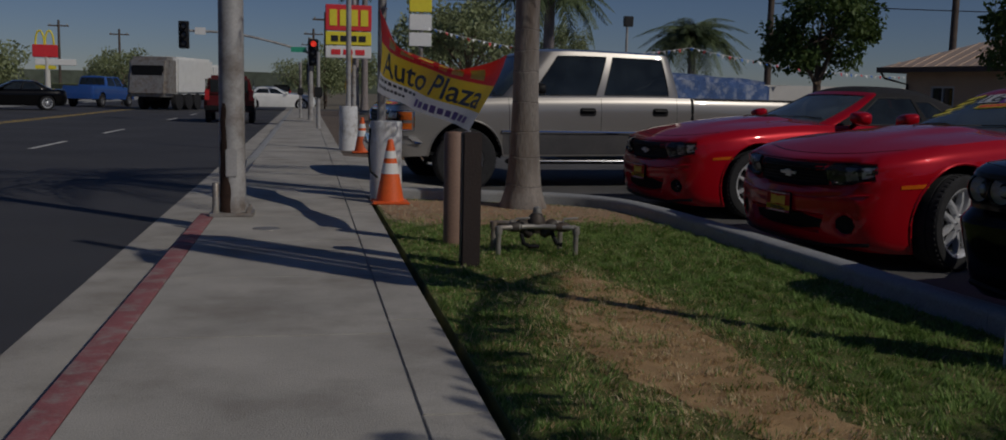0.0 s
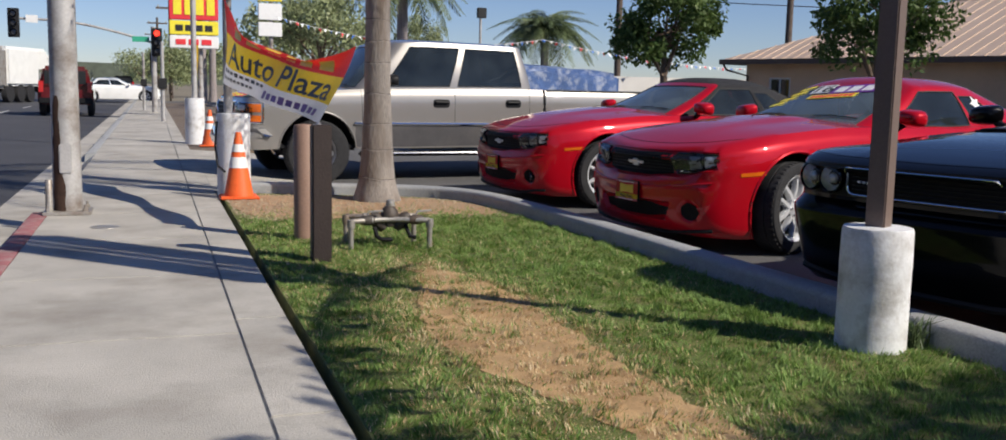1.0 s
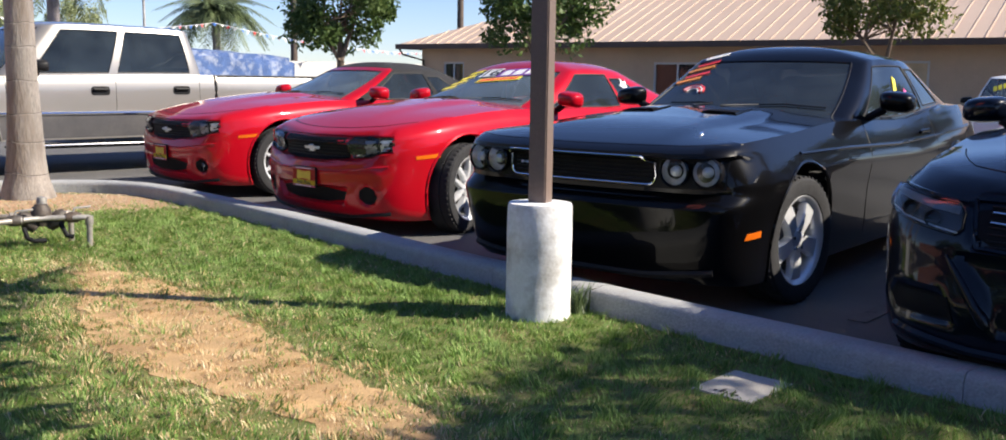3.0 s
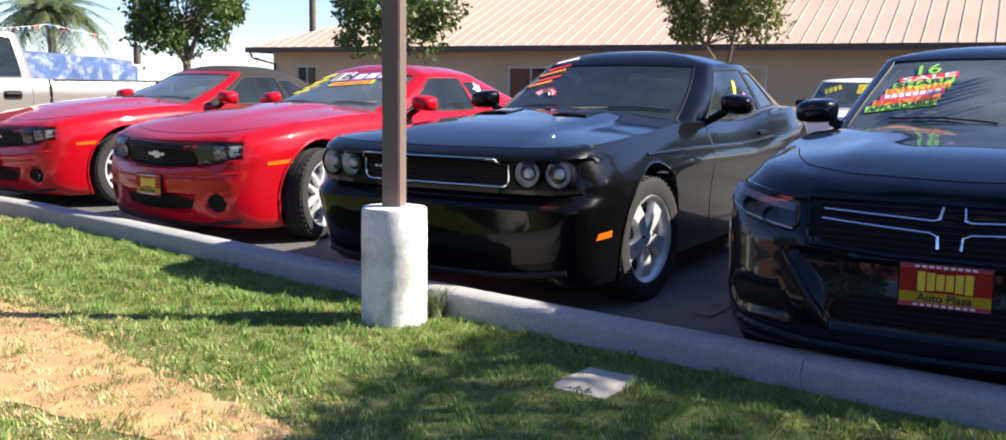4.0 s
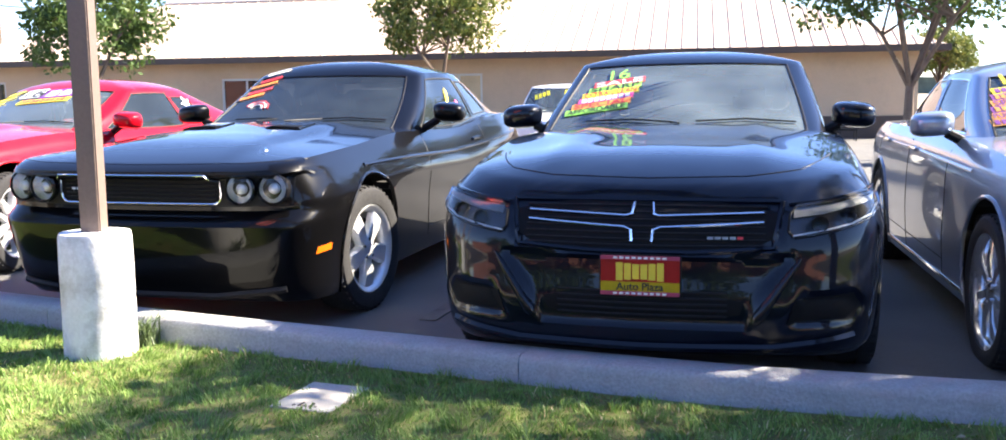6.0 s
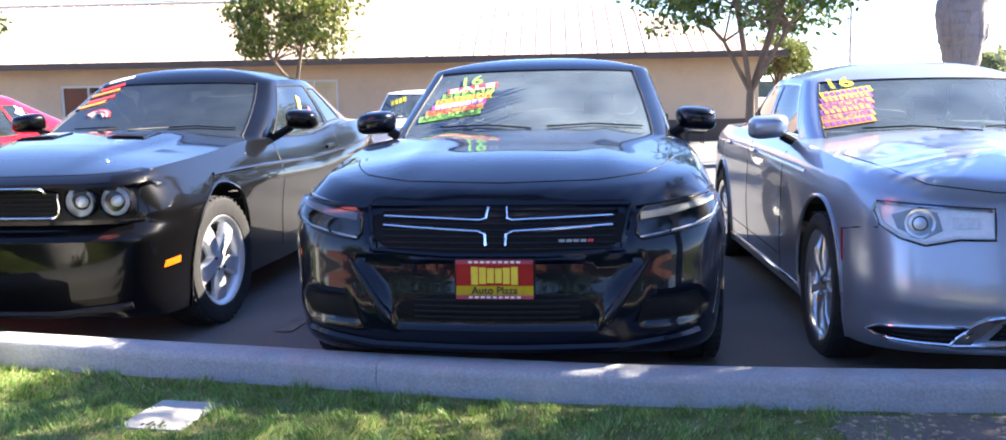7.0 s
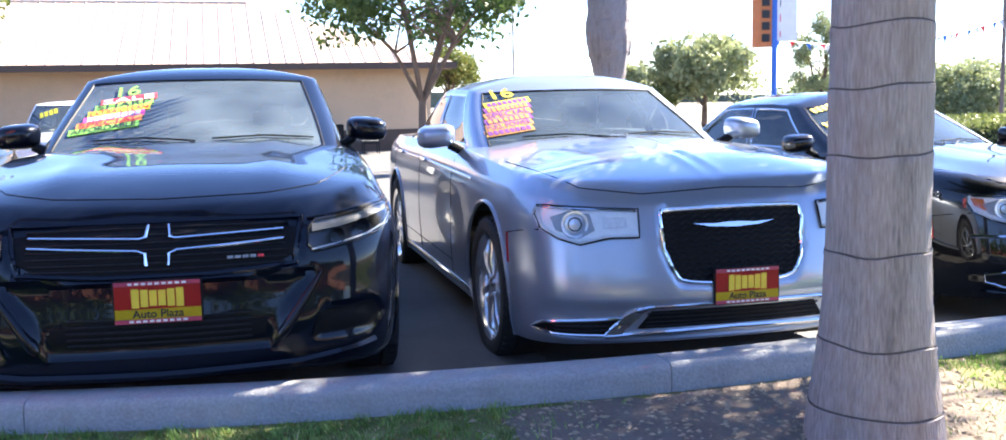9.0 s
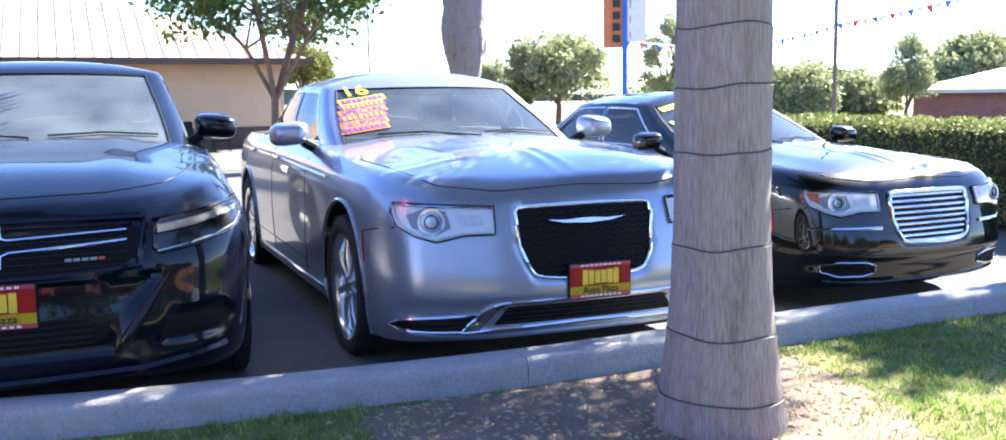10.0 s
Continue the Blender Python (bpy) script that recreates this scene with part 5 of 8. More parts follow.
def camaro_front(c, s, skin, fog_ring, plate):
    g = dark(c, s, "grille", [(0.40, 0.770), (0, 0.762), (-0.40, 0.770), (-0.44, 0.615), (-0.2, 0.588), (0.2, 0.588), (0.44, 0.615)], m="mesh_plastic")
    for k in range(5):
        line(c, s, "grille_slat", [(0.40, 0.622 + 0.027 * k), (-0.40, 0.622 + 0.027 * k)], 0.005, "black_plastic", off=0.006, parent=g)
    part("emblem", patch(s, "front", [(0.10, 0.692), (0.03, 0.692), (0.03, 0.711), (-0.03, 0.711), (-0.03, 0.692), (-0.10, 0.692), (-0.09, 0.670), (-0.03, 0.670), (-0.03, 0.651), (0.03, 0.651), (0.03, 0.670), (0.09, 0.670)], 0.022, 0.012, 3), "lamp_silver", g)
    lamp_unit(c, s, [(0.42, 0.770), (0.60, 0.776), (0.78, 0.785), (0.83, 0.765), (0.80, 0.672), (0.62, 0.624), (0.45, 0.610)], [("lamp_grey", [(0.60, 0.655), (0.69, 0.668), (0.69, 0.755), (0.60, 0.750)]), ("reflector", [(0.72, 0.685), (0.785, 0.70), (0.79, 0.762), (0.72, 0.760)])])
    line(c, s, "grille_brow", [(0.80, 0.797), (0.5, 0.788), (0, 0.782), (-0.5, 0.788), (-0.80, 0.797)], 0.010, "red_paint", off=0.0)
    dark(c, s, "lower_intake", [(0.45, 0.375), (-0.45, 0.375), (-0.39, 0.26), (0.39, 0.26)], round_=1)
    for sg in (1, -1):
        part("fog_recess", patch(s, "front", [(sg * (0.645 + 0.075 * math.cos(a)), 0.335 + 0.07 * math.sin(a)) for a in [2 * math.pi * k / 16 for k in range(16)]], 0.004, 0.01, 3), "mesh_plastic", c)
        if fog_ring:
            round_lamp(c, s, sg * 0.66, 0.335, 0.042, "fog_light", ring="black_plastic")
    line(c, s, "hood_gap", [(0.78, 0.90), (0.6, 0.865), (0.3, 0.842), (0, 0.835), (-0.3, 0.842), (-0.6, 0.865), (-0.78, 0.90)], 0.004, "black_plastic", off=-0.001)
    line(c, s, "bumper_crease", [(0.80, 0.565), (0.4, 0.515), (0, 0.505), (-0.4, 0.515), (-0.80, 0.565)], 0.010, "red_paint", off=0.0)
    line(c, s, "chin_lip", [(0.78, 0.20), (0.4, 0.155), (-0.4, 0.155), (-0.78, 0.20)], 0.016, "black_plastic", off=0.004)
    markers(c, s, [(0.40, 0.618), (0.61, 0.632), (0.61, 0.662), (0.40, 0.645)])
    wipers(c, skin, 1.05)
    side_lines(c, s, [[(1.86, 0.28), (1.82, 0.6), (1.90, 0.96)], [(3.10, 0.30), (3.18, 0.7), (3.12, 1.0)], [(1.88, 0.34), (3.12, 0.34)]])
    side_lines(c, s, [[(1.25, 0.80), (2.2, 0.80), (3.2, 0.86), (4.3, 0.93)]], 0.010, "red_paint", "body_crease")
    handles(c, s, [(2.92, 0.87)], "red_paint")
    if plate:
        dealer_plate(c, s, 0.0, 0.445)


camaro_front(camaro, camaro_body, camaro_skin, False, True)
camaro_front(convertible, convertible_body, convertible_skin, True, True)
k_, c = camaro_skin, camaro
sticker(c, k_, 0.25, 1.30, 0.22, 0.075, 4, "sale_white", "16", "sale_black", 0.85)
sticker(c, k_, -0.12, 1.31, 0.46, 0.075, 4, "sale_purple", "", "sale_white", 0.85, 3)
sticker(c, k_, 0.02, 1.24, 0.50, 0.035, 4, "sale_yellow", "", "sale_red", 0.8, 9)
for n_ in range(4):
    sticker(c, k_, 0.50 + 0.025 * n_, 1.30 - 0.05 * n_, 0.20, 0.030, 14, None, "", "sale_yellow", 0.8, 7)
part("window_sticker", patch(k_, "right", [(3.20 + 0.08 * (1 if k % 2 else 0.45) * math.cos(math.pi * k / 5), 1.20 + 0.07 * (1 if k % 2 else 0.45) * math.sin(math.pi * k / 5)) for k in range(10)], 0.004, 0.003, 3), "sale_white", c)


def big_front(c, s, skin, bars, pm, plate):
    outline = [(0.352, 0.80), (0.32, 0.822), (-0.32, 0.822), (-0.352, 0.80), (-0.347, 0.66), (-0.31, 0.54), (-0.25, 0.487), (0.25, 0.487), (0.31, 0.54), (0.347, 0.66)]
    g = dark(c, s, "grille", outline, round_=2, m="mesh_plastic")
    for k in range(9 if bars else 13):
        z = 0.503 + (0.036 if bars else 0.025) * k
        hw = 0.24 + 0.09 * min(1, (z - 0.475) / 0.2)
        if z < 0.81:
            pts = [(hw - 2 * hw * q / 24, z + (0 if bars else 0.006 * (-1) ** q)) for q in range(25)]
            line(c, s, "grille_slat", pts, 0.009 if bars else 0.0045, "chrome" if bars else "black_plastic", off=0.010, parent=g)
    part("grille_surround", tube(s.path("front", chaikin(outline, 2), 0.008, 0.03, True), 0.014 if bars else 0.009, True, 8), "chrome", g)
    if not bars:
        wing = [(0.20, 0.745), (0.10, 0.741), (0.03, 0.746), (-0.03, 0.746), (-0.10, 0.741), (-0.20, 0.745), (-0.12, 0.730), (0, 0.724), (0.12, 0.730)]
        part("wing_emblem", patch(s, "front", wing, 0.030, 0.014, 3), "chrome", g)
    lamp_unit(c, s, [(0.44, 0.822), (0.60, 0.830), (0.74, 0.838), (0.835, 0.842), (0.85, 0.80), (0.838, 0.742), (0.78, 0.698), (0.70, 0.674), (0.63, 0.690), (0.58, 0.701), (0.448, 0.701)], [("lamp_silver", [(0.50, 0.745), (0.60, 0.742), (0.60, 0.790), (0.50, 0.786)]), ("lamp_grey", [(0.635, 0.735), (0.70, 0.700), (0.785, 0.735), (0.80, 0.79), (0.73, 0.818), (0.65, 0.805)]), ("ring", (0.715, 0.762, 0.050)), ("projector_lens", (0.715, 0.762, 0.026)), ("lamp_brow", [(0.45, 0.812), (0.60, 0.820), (0.74, 0.828), (0.83, 0.832)]), ("drl", [(0.455, 0.711), (0.60, 0.709), (0.70, 0.686), (0.78, 0.710), (0.828, 0.755), (0.838, 0.828)])] + ([("amber", [(0.79, 0.75), (0.83, 0.78), (0.835, 0.825), (0.79, 0.82)])] if bars else []), back="lamp_white", rnd=0)
    line(c, s, "hood_gap", [(0.80, 1.0), (0.66, 0.915), (0.40, 0.885), (0, 0.90), (-0.40, 0.885), (-0.66, 0.915), (-0.80, 1.0)], 0.004, "black_plastic", off=-0.001)
    if bars:
        line(c, s, "chrome_strip", [(0.86, 0.60), (0.70, 0.60), (0.44, 0.60)], 0.012, "chrome", sides=True, off=0.004)
        dark(c, s, "fog_recess", [(0.46, 0.38), (0.80, 0.39), (0.80, 0.30), (0.48, 0.285)], sides=True, round_=1)
        for sg in (1, -1):
            part("fog_bezel", tube(s.path("front", flip(chaikin([(0.46, 0.38), (0.80, 0.39), (0.80, 0.30), (0.48, 0.285)], 1), sg), 0.006, 0.03, True), 0.006, True, 6), "chrome", c)
    else:
        dark(c, s, "lower_grille", [(0.40, 0.375), (-0.40, 0.375), (-0.46, 0.295), (0.46, 0.295)])
        for k in range(4):
            line(c, s, "grille_slat", [(0.42, 0.305 + 0.02 * k), (-0.42, 0.305 + 0.02 * k)], 0.004, "black_plastic", off=0.006)
        pocket = [(0.53, 0.348), (0.70, 0.338), (0.84, 0.325), (0.872, 0.292), (0.80, 0.272), (0.60, 0.272)]
        dark(c, s, "fog_recess", pocket, sides=True)
        for sg in (1, -1):
            for k in range(2):
                line(c, s, "grille_slat", flip([(0.58, 0.292 + 0.02 * k), (0.80, 0.292 + 0.016 * k)], sg), 0.004, "black_plastic", off=0.006)
            part("fog_bezel", tube(s.path("front", flip(pocket, sg), 0.006, 0.03, True), 0.007, True, 6), "chrome", c)
            line(c, s, "chrome_strip", flip([(0.47, 0.385), (0.42, 0.398), (0, 0.405)], sg), 0.008, "chrome", off=0.006)
            line(c, s, "chrome_strip", flip([(0.60, 0.268), (0.47, 0.274), (0, 0.282)], sg), 0.010, "chrome", off=0.006)
            part("chrome_web", patch(s, "front", flip([(0.525, 0.355), (0.445, 0.400), (0.42, 0.388), (0.53, 0.275), (0.60, 0.270)], sg), 0.010, 0.012, 3), "chrome", c)
    line(c, s, "chin_lip", [(0.80, 0.262), (0.4, 0.24), (-0.4, 0.24), (-0.80, 0.262)], 0.014, pm, off=0.002)
    line(c, s, "bumper_gap", [(0.846, 0.735), (0.90, 0.72), (0.925, 0.70)], 0.004, "black_plastic", sides=True, off=0.0)
    wipers(c, skin, 1.085)
    side_lines(c, s, [[(1.84, 0.30), (1.80, 0.7), (1.86, 1.04)], [(2.88, 0.30), (2.92, 1.05)], [(3.80, 0.55), (4.02, 0.85), (4.05, 1.05)], [(1.84, 0.38), (3.8, 0.40)]])
    side_lines(c, s, [[(1.3, 0.90), (2.5, 0.93), (4.4, 0.96)]], 0.010, pm, "body_crease")
    side_lines(c, s, [[(1.35, 0.275), (3.6, 0.28)]], 0.012, "chrome", "sill_strip")
    handles(c, s, [(2.74, 0.93), (3.70, 0.945)], "chrome")
    markers(c, s, [(0.50, 0.56), (0.52, 0.56), (0.55, 0.70), (0.53, 0.70)], "red_lens")
    if plate:
        dealer_plate(c, s, -0.03, 0.475)


big_front(big_sedan, big_sedan_body, big_sedan_skin, False, "silver_paint", True)
big_front(black_sedan, black_sedan_body, black_sedan_skin, True, "night_paint", False)
k_, c = big_sedan_skin, big_sedan
sticker(c, k_, 0.49, 1.360, 0.15, 0.058, 7, None, "16", "sale_yellow", 1.0)
# The reflection over these stickers is put into their duller orange and violet.
for n_, (f, ink, word, bars) in enumerate((("sale_yellow", "faded_violet", "", 8), ("faded_violet", "faded_orange", "", 9), ("faded_orange", "faded_violet", "SPECIAL", 0), ("faded_violet", "faded_orange", "", 8), ("faded_orange", "faded_violet", "FULL POWER", 0), ("faded_orange", "faded_violet", "", 8))):
    sticker(c, k_, 0.47 + 0.016 * n_, 1.305 - 0.034 * n_, 0.30, 0.032, 8, f, word, ink, 0.8, bars)
k_, c = black_sedan_skin, black_sedan
sticker(c, k_, 0.48, 1.36, 0.22, 0.05, 12, None, "", "sale_yellow", 0.9, 4)
sticker(c, k_, 0.52, 1.25, 0.22, 0.05, 12, None, "", "sale_yellow", 0.9, 4)

# pickup truck
c, s = truck, truck_body
g = dark(c, s, "grille", [(0.58, 1.02), (-0.58, 1.02), (-0.56, 0.80), (0.56, 0.80)], m="mesh_plastic")
for k in range(4):
    line(c, s, "grille_slat", [(0.55, 0.83 + 0.05 * k), (-0.55, 0.83 + 0.05 * k)], 0.010, "black_plastic", off=0.01, parent=g)
part("grille_surround", tube(s.path("front", [(0.60, 1.04), (-0.60, 1.04), (-0.58, 0.78), (0.58, 0.78)], 0.012, 0.05, True), 0.022, True, 8), "chrome", g)
lamp_unit(c, s, [(0.64, 1.03), (0.95, 1.02), (0.95, 0.80), (0.64, 0.80)], [("reflector", [(0.67, 0.94), (0.88, 0.94), (0.88, 1.0), (0.67, 1.0)]), ("reflector", [(0.67, 0.82), (0.88, 0.82), (0.88, 0.90), (0.67, 0.90)])], back="lamp_dark")
for view in ("left", "right"):
    part("turn_signal", patch(s, view, [(0.06, 0.92), (0.30, 0.92), (0.30, 1.02), (0.06, 1.02)], 0.006, 0.012, 3), "amber", c, "amber turn signal lens")
    part("side_reflector", patch(s, view, [(0.06, 0.80), (0.30, 0.80), (0.30, 0.88), (0.06, 0.88)], 0.006, 0.012, 3), "amber", c)
    part("lamp_trim", bar_on(s, view, [(0.05, 1.03), (0.33, 1.03), (0.33, 0.79), (0.05, 0.79)], 0.010, 0.006, True), "chrome", c)
    part("lower_cladding", patch(s, view, [(1.52, 0.48), (4.34, 0.50), (4.34, 0.775), (1.52, 0.775)], 0.003, 0.008, 4, 0.15), "truck_lower", c)
    part("chrome_moulding", bar_on(s, view, [(1.50, 0.785), (4.36, 0.785)], 0.022, 0.004), "chrome", c)
    part("running_board", box_bm(1.6, 4.25, 0.92 * (1 if view == "left" else -1) - 0.09, 0.92 * (1 if view == "left" else -1) + 0.09, 0.36, 0.42, 0.02), "black_plastic", c)
    part("running_board_trim", tube([(1.6, 1.015 * (1 if view == "left" else -1), 0.40), (4.25, 1.015 * (1 if view == "left" else -1), 0.40)], 0.012), "chrome", c)
    for x, z in ((2.72, 1.06), (3.80, 1.07)):
        part("handle_recess", patch(s, view, rrect(x, z, 0.24, 0.11, 0.04), 0.003, 0.006, 3), "black_plastic", c)
        part("door_handle", bar_on(s, view, [(x - 0.09, z + 0.015), (x + 0.09, z + 0.015)], 0.018, 0.02), "black_plastic", c)
bumper = patch(s, "front", [(0.98, 0.72), (-0.98, 0.72), (-0.98, 0.47), (0.98, 0.47)], 0.06, 0.06, 4, 0.08)
part("front_bumper", bumper, "chrome", c)
side_lines(c, s, [[(1.62, 0.50), (1.60, 1.22)], [(2.92, 0.50), (2.92, 1.24)], [(4.06, 0.55), (4.06, 1.26)]])
side_lines(c, s, [[(4.30, 0.50), (4.30, 1.27)]], 0.022, "black_plastic", "bed_gap")
line(c, s, "hood_gap", [(0.9, 1.11), (0.5, 1.10), (-0.5, 1.10), (-0.9, 1.11)], 0.006, "black_plastic", off=0.0)
side_lines(c, s, [[(4.34, 1.262), (6.0, 1.262)]], 0.018, "black_plastic", "bed_rail")
wipers(c, truck_skin, 1.28)

# ---------- things beside the pavement and on the lawn ----------
def bollard(x, y, r, h, name, label, group=""):
    root = thing(name, label, "bollard", Matrix.Translation((x, y, 0)), group)
    bm = lathe([(r, -0.05), (r, h * 0.3), (r * 0.995, h * 0.32), (r * 1.0, h * 0.34), (r * 0.99, h * 0.66), (r, h * 0.68), (r * 0.985, h - 0.015), (r * 0.95, h), (0.001, h + 0.006)], 40, caps=False)
    for v in bm.verts:
        n_ = noise.noise(v.co * 9 + Vector((x, y, 0)))
        v.co.x *= 1 + 0.012 * n_
        v.co.y *= 1 + 0.012 * n_
    part("concrete_base", bm, "white_bollard", root)
    return root


b1 = bollard(3.13, 3.68, 0.158, 0.555, "lamp_post", "brown square steel post in a white concrete footing")
bm = box_bm(-0.045, 0.045, -0.045, 0.045, 0.53, 5.2, 0.006)
bmesh.ops.transform(bm, matrix=Matrix.Rotation(radians(28), 4, "Z"), verts=bm.verts)
part("post", bm, "brown_steel", b1, "brown painted square steel post")
for sg in (1, -1):
    bm = prism([(sg * 0.065, 2.0), (sg * 0.33, 2.55), (sg * 0.33, 4.25), (sg * 0.065, 4.6)], -0.003, 0.003, "y")
    bmesh.ops.recalc_face_normals(bm, faces=bm.faces)
    bmesh.ops.transform(bm, matrix=Matrix.Rotation(radians(45), 4, "Z"), verts=bm.verts)
    part("pole_banner", bm, "sale_red", b1, "red banner high on the post")
    for z in (2.1, 4.45):
        bm = box_bm(min(0, sg * 0.2), max(0, sg * 0.2), -0.012, 0.012, z - 0.012, z + 0.012)
        bmesh.ops.transform(bm, matrix=Matrix.Rotation(radians(45), 4, "Z"), verts=bm.verts)
        part("banner_bracket", bm, "brown_steel", b1)
b2 = bollard(0.83, 10.72, 0.17, 0.83, "sign_post", "thin steel pole in a white concrete footing")
part("pole", lathe([(0.045, 0.8), (0.045, 4.2)], 12, m=Matrix.Translation((-0.05, 0, 0))), "pole_steel", b2)
part("cable", tube([(-0.17, -0.05, 0.75), (-0.185, -0.03, 0.5), (-0.17, -0.08, 0.3), (-0.10, -0.16, 0.24)], 0.012, seg=6), "rubber", b2, "black cable hanging from the footing")
b3 = bollard(0.80, 19.8, 0.18, 0.85, "sign_post", "thin steel pole in a white concrete footing")
part("pole", lathe([(0.05, 0.8), (0.05, 4.4)], 12), "pole_steel", b3)



def traffic_cone(x, y, h, s=1.0):
    root = thing("traffic_cone", "orange traffic cone with two white bands on the pavement", "traffic cone", Matrix.Translation((x, y, 0)), "traffic cones")
    rad = lambda z: 0.145 * (1 - z / h) + 0.028 * z / h
    part("base", box_bm(-0.19, 0.19, -0.19, 0.19, 0.0, 0.03, 0.012), "orange", root)
    part("cone", lathe([(rad(z * h), 0.025 + z * (h - 0.03)) for z in (0, 0.2, 0.4, 0.6, 0.8, 1.0)] + [(0.018, h), (0.001, h)], 28, caps=False), "orange", root)
    for z0, z1 in ((0.45, 0.62), (0.70, 0.82)):
        part("band", lathe([(rad(z * h) + 0.003, 0.025 + z * (h - 0.03)) for z in (z0, (z0 + z1) / 2, z1)], 28, caps=False), "white_band", root, "white reflective band")
    return root


traffic_cone(0.84, 10.26, 0.66)
traffic_cone(1.02, 18.9, 0.66)

post = thing("post", "short dark square wooden post standing in the grass", "post", Matrix.Translation((1.06, 6.48, 0)))
part("shaft", box_bm(-0.062, 0.062, -0.062, 0.062, -0.1, 0.885, 0.008), "dark_post", post)
bm = lathe([(0.078, -0.1), (0.078, 0.83), (0.07, 0.848), (0.001, 0.855)], 24, caps=False)
ob = link_bm("post", bm, "brown_post")
ob.location = (1.09, 7.44, 0)
tagged(ob, "short round brown painted post standing in the grass", "post")

# backflow assembly of galvanised pipes
bf = thing("pipe_assembly", "galvanised backflow pipes with valves standing on the lawn", "pipework", Matrix.Translation((1.34, 7.02, 0)) @ Matrix.Rotation(radians(-3), 4, "Z"))
for y0, x1, nm in ((-0.14, 0.56, "pipe"), (0.14, 0.50, "pipe")):
    h = 0.20
    part(nm, tube(chaikin([(0.0, y0, -0.05), (0.0, y0, h - 0.03), (0.0, y0, h), (0.03, y0, h), (x1 * 0.5, y0 * 0.4, h), (x1 - 0.03, y0, h), (x1, y0, h), (x1, y0, h - 0.03), (x1, y0, -0.05)], 1, False), 0.019, seg=10), "galv", bf)
    for cx in (0.0, x1):
        part("elbow", lathe([(0.0, -0.03), (0.026, -0.03), (0.029, 0.0), (0.026, 0.03), (0.0, 0.03)], 12, caps=False, m=Matrix.Translation((cx, y0, h - 0.02))), "galv", bf)
    part("coupling", lathe([(0.0, -0.02), (0.028, -0.02), (0.028, 0.02), (0.0, 0.02)], 10, "x", caps=False, m=Matrix.Translation((0.14, y0 * 0.75, h))), "galv", bf)
M["dark_iron"] = mat("dark_iron", (0.07, 0.06, 0.052), 0.6, 0.3, 0.25, 20, 90, 0.3, dirt=(0.16, 0.09, 0.05), dirt_amt=0.5)
for x, z, r in ((0.20, 0.19, 0.055), (0.29, 0.23, 0.07), (0.39, 0.19, 0.055)):
    part("valve_body", lathe([(0.001, -0.09), (r * 0.7, -0.08), (r, -0.02), (r * 0.85, 0.03), (r * 0.5, 0.06), (0.001, 0.065)], 14, caps=False, m=Matrix.Translation((x, -0.02, z)) @ Matrix.Rotation(radians(38 * (x - 0.29) / 0.08), 4, "Y")), "dark_iron", bf)
part("handle", tube([(0.18, -0.05, 0.14), (0.19, -0.09, 0.08), (0.23, -0.10, 0.06), (0.30, -0.10, 0.06)], 0.016, seg=8), "black_plastic", bf)
part("handle", tube([(0.39, -0.05, 0.18), (0.43, -0.09, 0.08), (0.47, -0.10, 0.07)], 0.016, seg=8), "black_plastic", bf)
for x in (0.12, 0.47):
    part("ball_valve", lathe([(0.001, -0.05), (0.026, -0.05), (0.036, -0.02), (0.036, 0.02), (0.026, 0.05), (0.001, 0.05)], 12, "x", caps=False, m=Matrix.Translation((x, -0.10, 0.2))), "dark_iron", bf)
    part("valve_lever", tube([(x, -0.10, 0.235), (x + 0.01, -0.10, 0.26), (x + 0.11, -0.10, 0.265)], 0.008, seg=6), "galv", bf)
part("union", lathe([(0.0, 0.0), (0.03, 0.0), (0.035, 0.02), (0.03, 0.06), (0.0, 0.07)], 12, caps=False, m=Matrix.Translation((0.30, 0, 0.27))), "galv", bf)

# utility box lid in the grass
lidm = Matrix.Translation((3.04, 2.35, 0.0)) @ Matrix.Rotation(radians(10), 4, "Z") @ Matrix.Rotation(radians(0.6), 4, "X")
lid_ = thing("utility_box", "grey concrete utility box lid sunk in the grass", "utility box", lidm)
part("lid", box_bm(-0.17, 0.17, -0.13, 0.13, -0.05, 0.006, 0.008), "concrete", lid_)
for k in range(5):
    part("mark", box_bm(-0.13, -0.118 + 0.03 * (k % 2), -0.05 + 0.022 * k, -0.04 + 0.022 * k, 0.006, 0.008), "dark_post", lid_)

# weeds between the footing and the kerb
wrnd = random.Random(17)
bm = bmesh.new()
for k in range(70):
    a, q, h = wrnd.uniform(0, 6.283), wrnd.uniform(0, 0.07), wrnd.uniform(0.06, 0.19)
    p = Vector((q * math.cos(a), q * 0.6 * math.sin(a), 0))
    d = Vector((wrnd.uniform(-0.5, 0.5), wrnd.uniform(-0.5, 0.5), 1)) * h
    w = Vector((math.sin(a), math.cos(a), 0)) * 0.004
    vs = [bm.verts.new(v) for v in (p - w, p + w, p + d * 0.6 + w, p + d * 0.6 - w, p + d + Vector((d.x, d.y, -0.02)))]
    bm.faces.new(vs[:4])
    bm.faces.new((vs[3], vs[2], vs[4]))
weeds = thing("weed_tuft", "tuft of dark weeds growing between footing and kerb", "weeds", Matrix.Translation((3.32, 3.60, 0)))
part("leaves", bm, "frond", weeds, smooth=False)

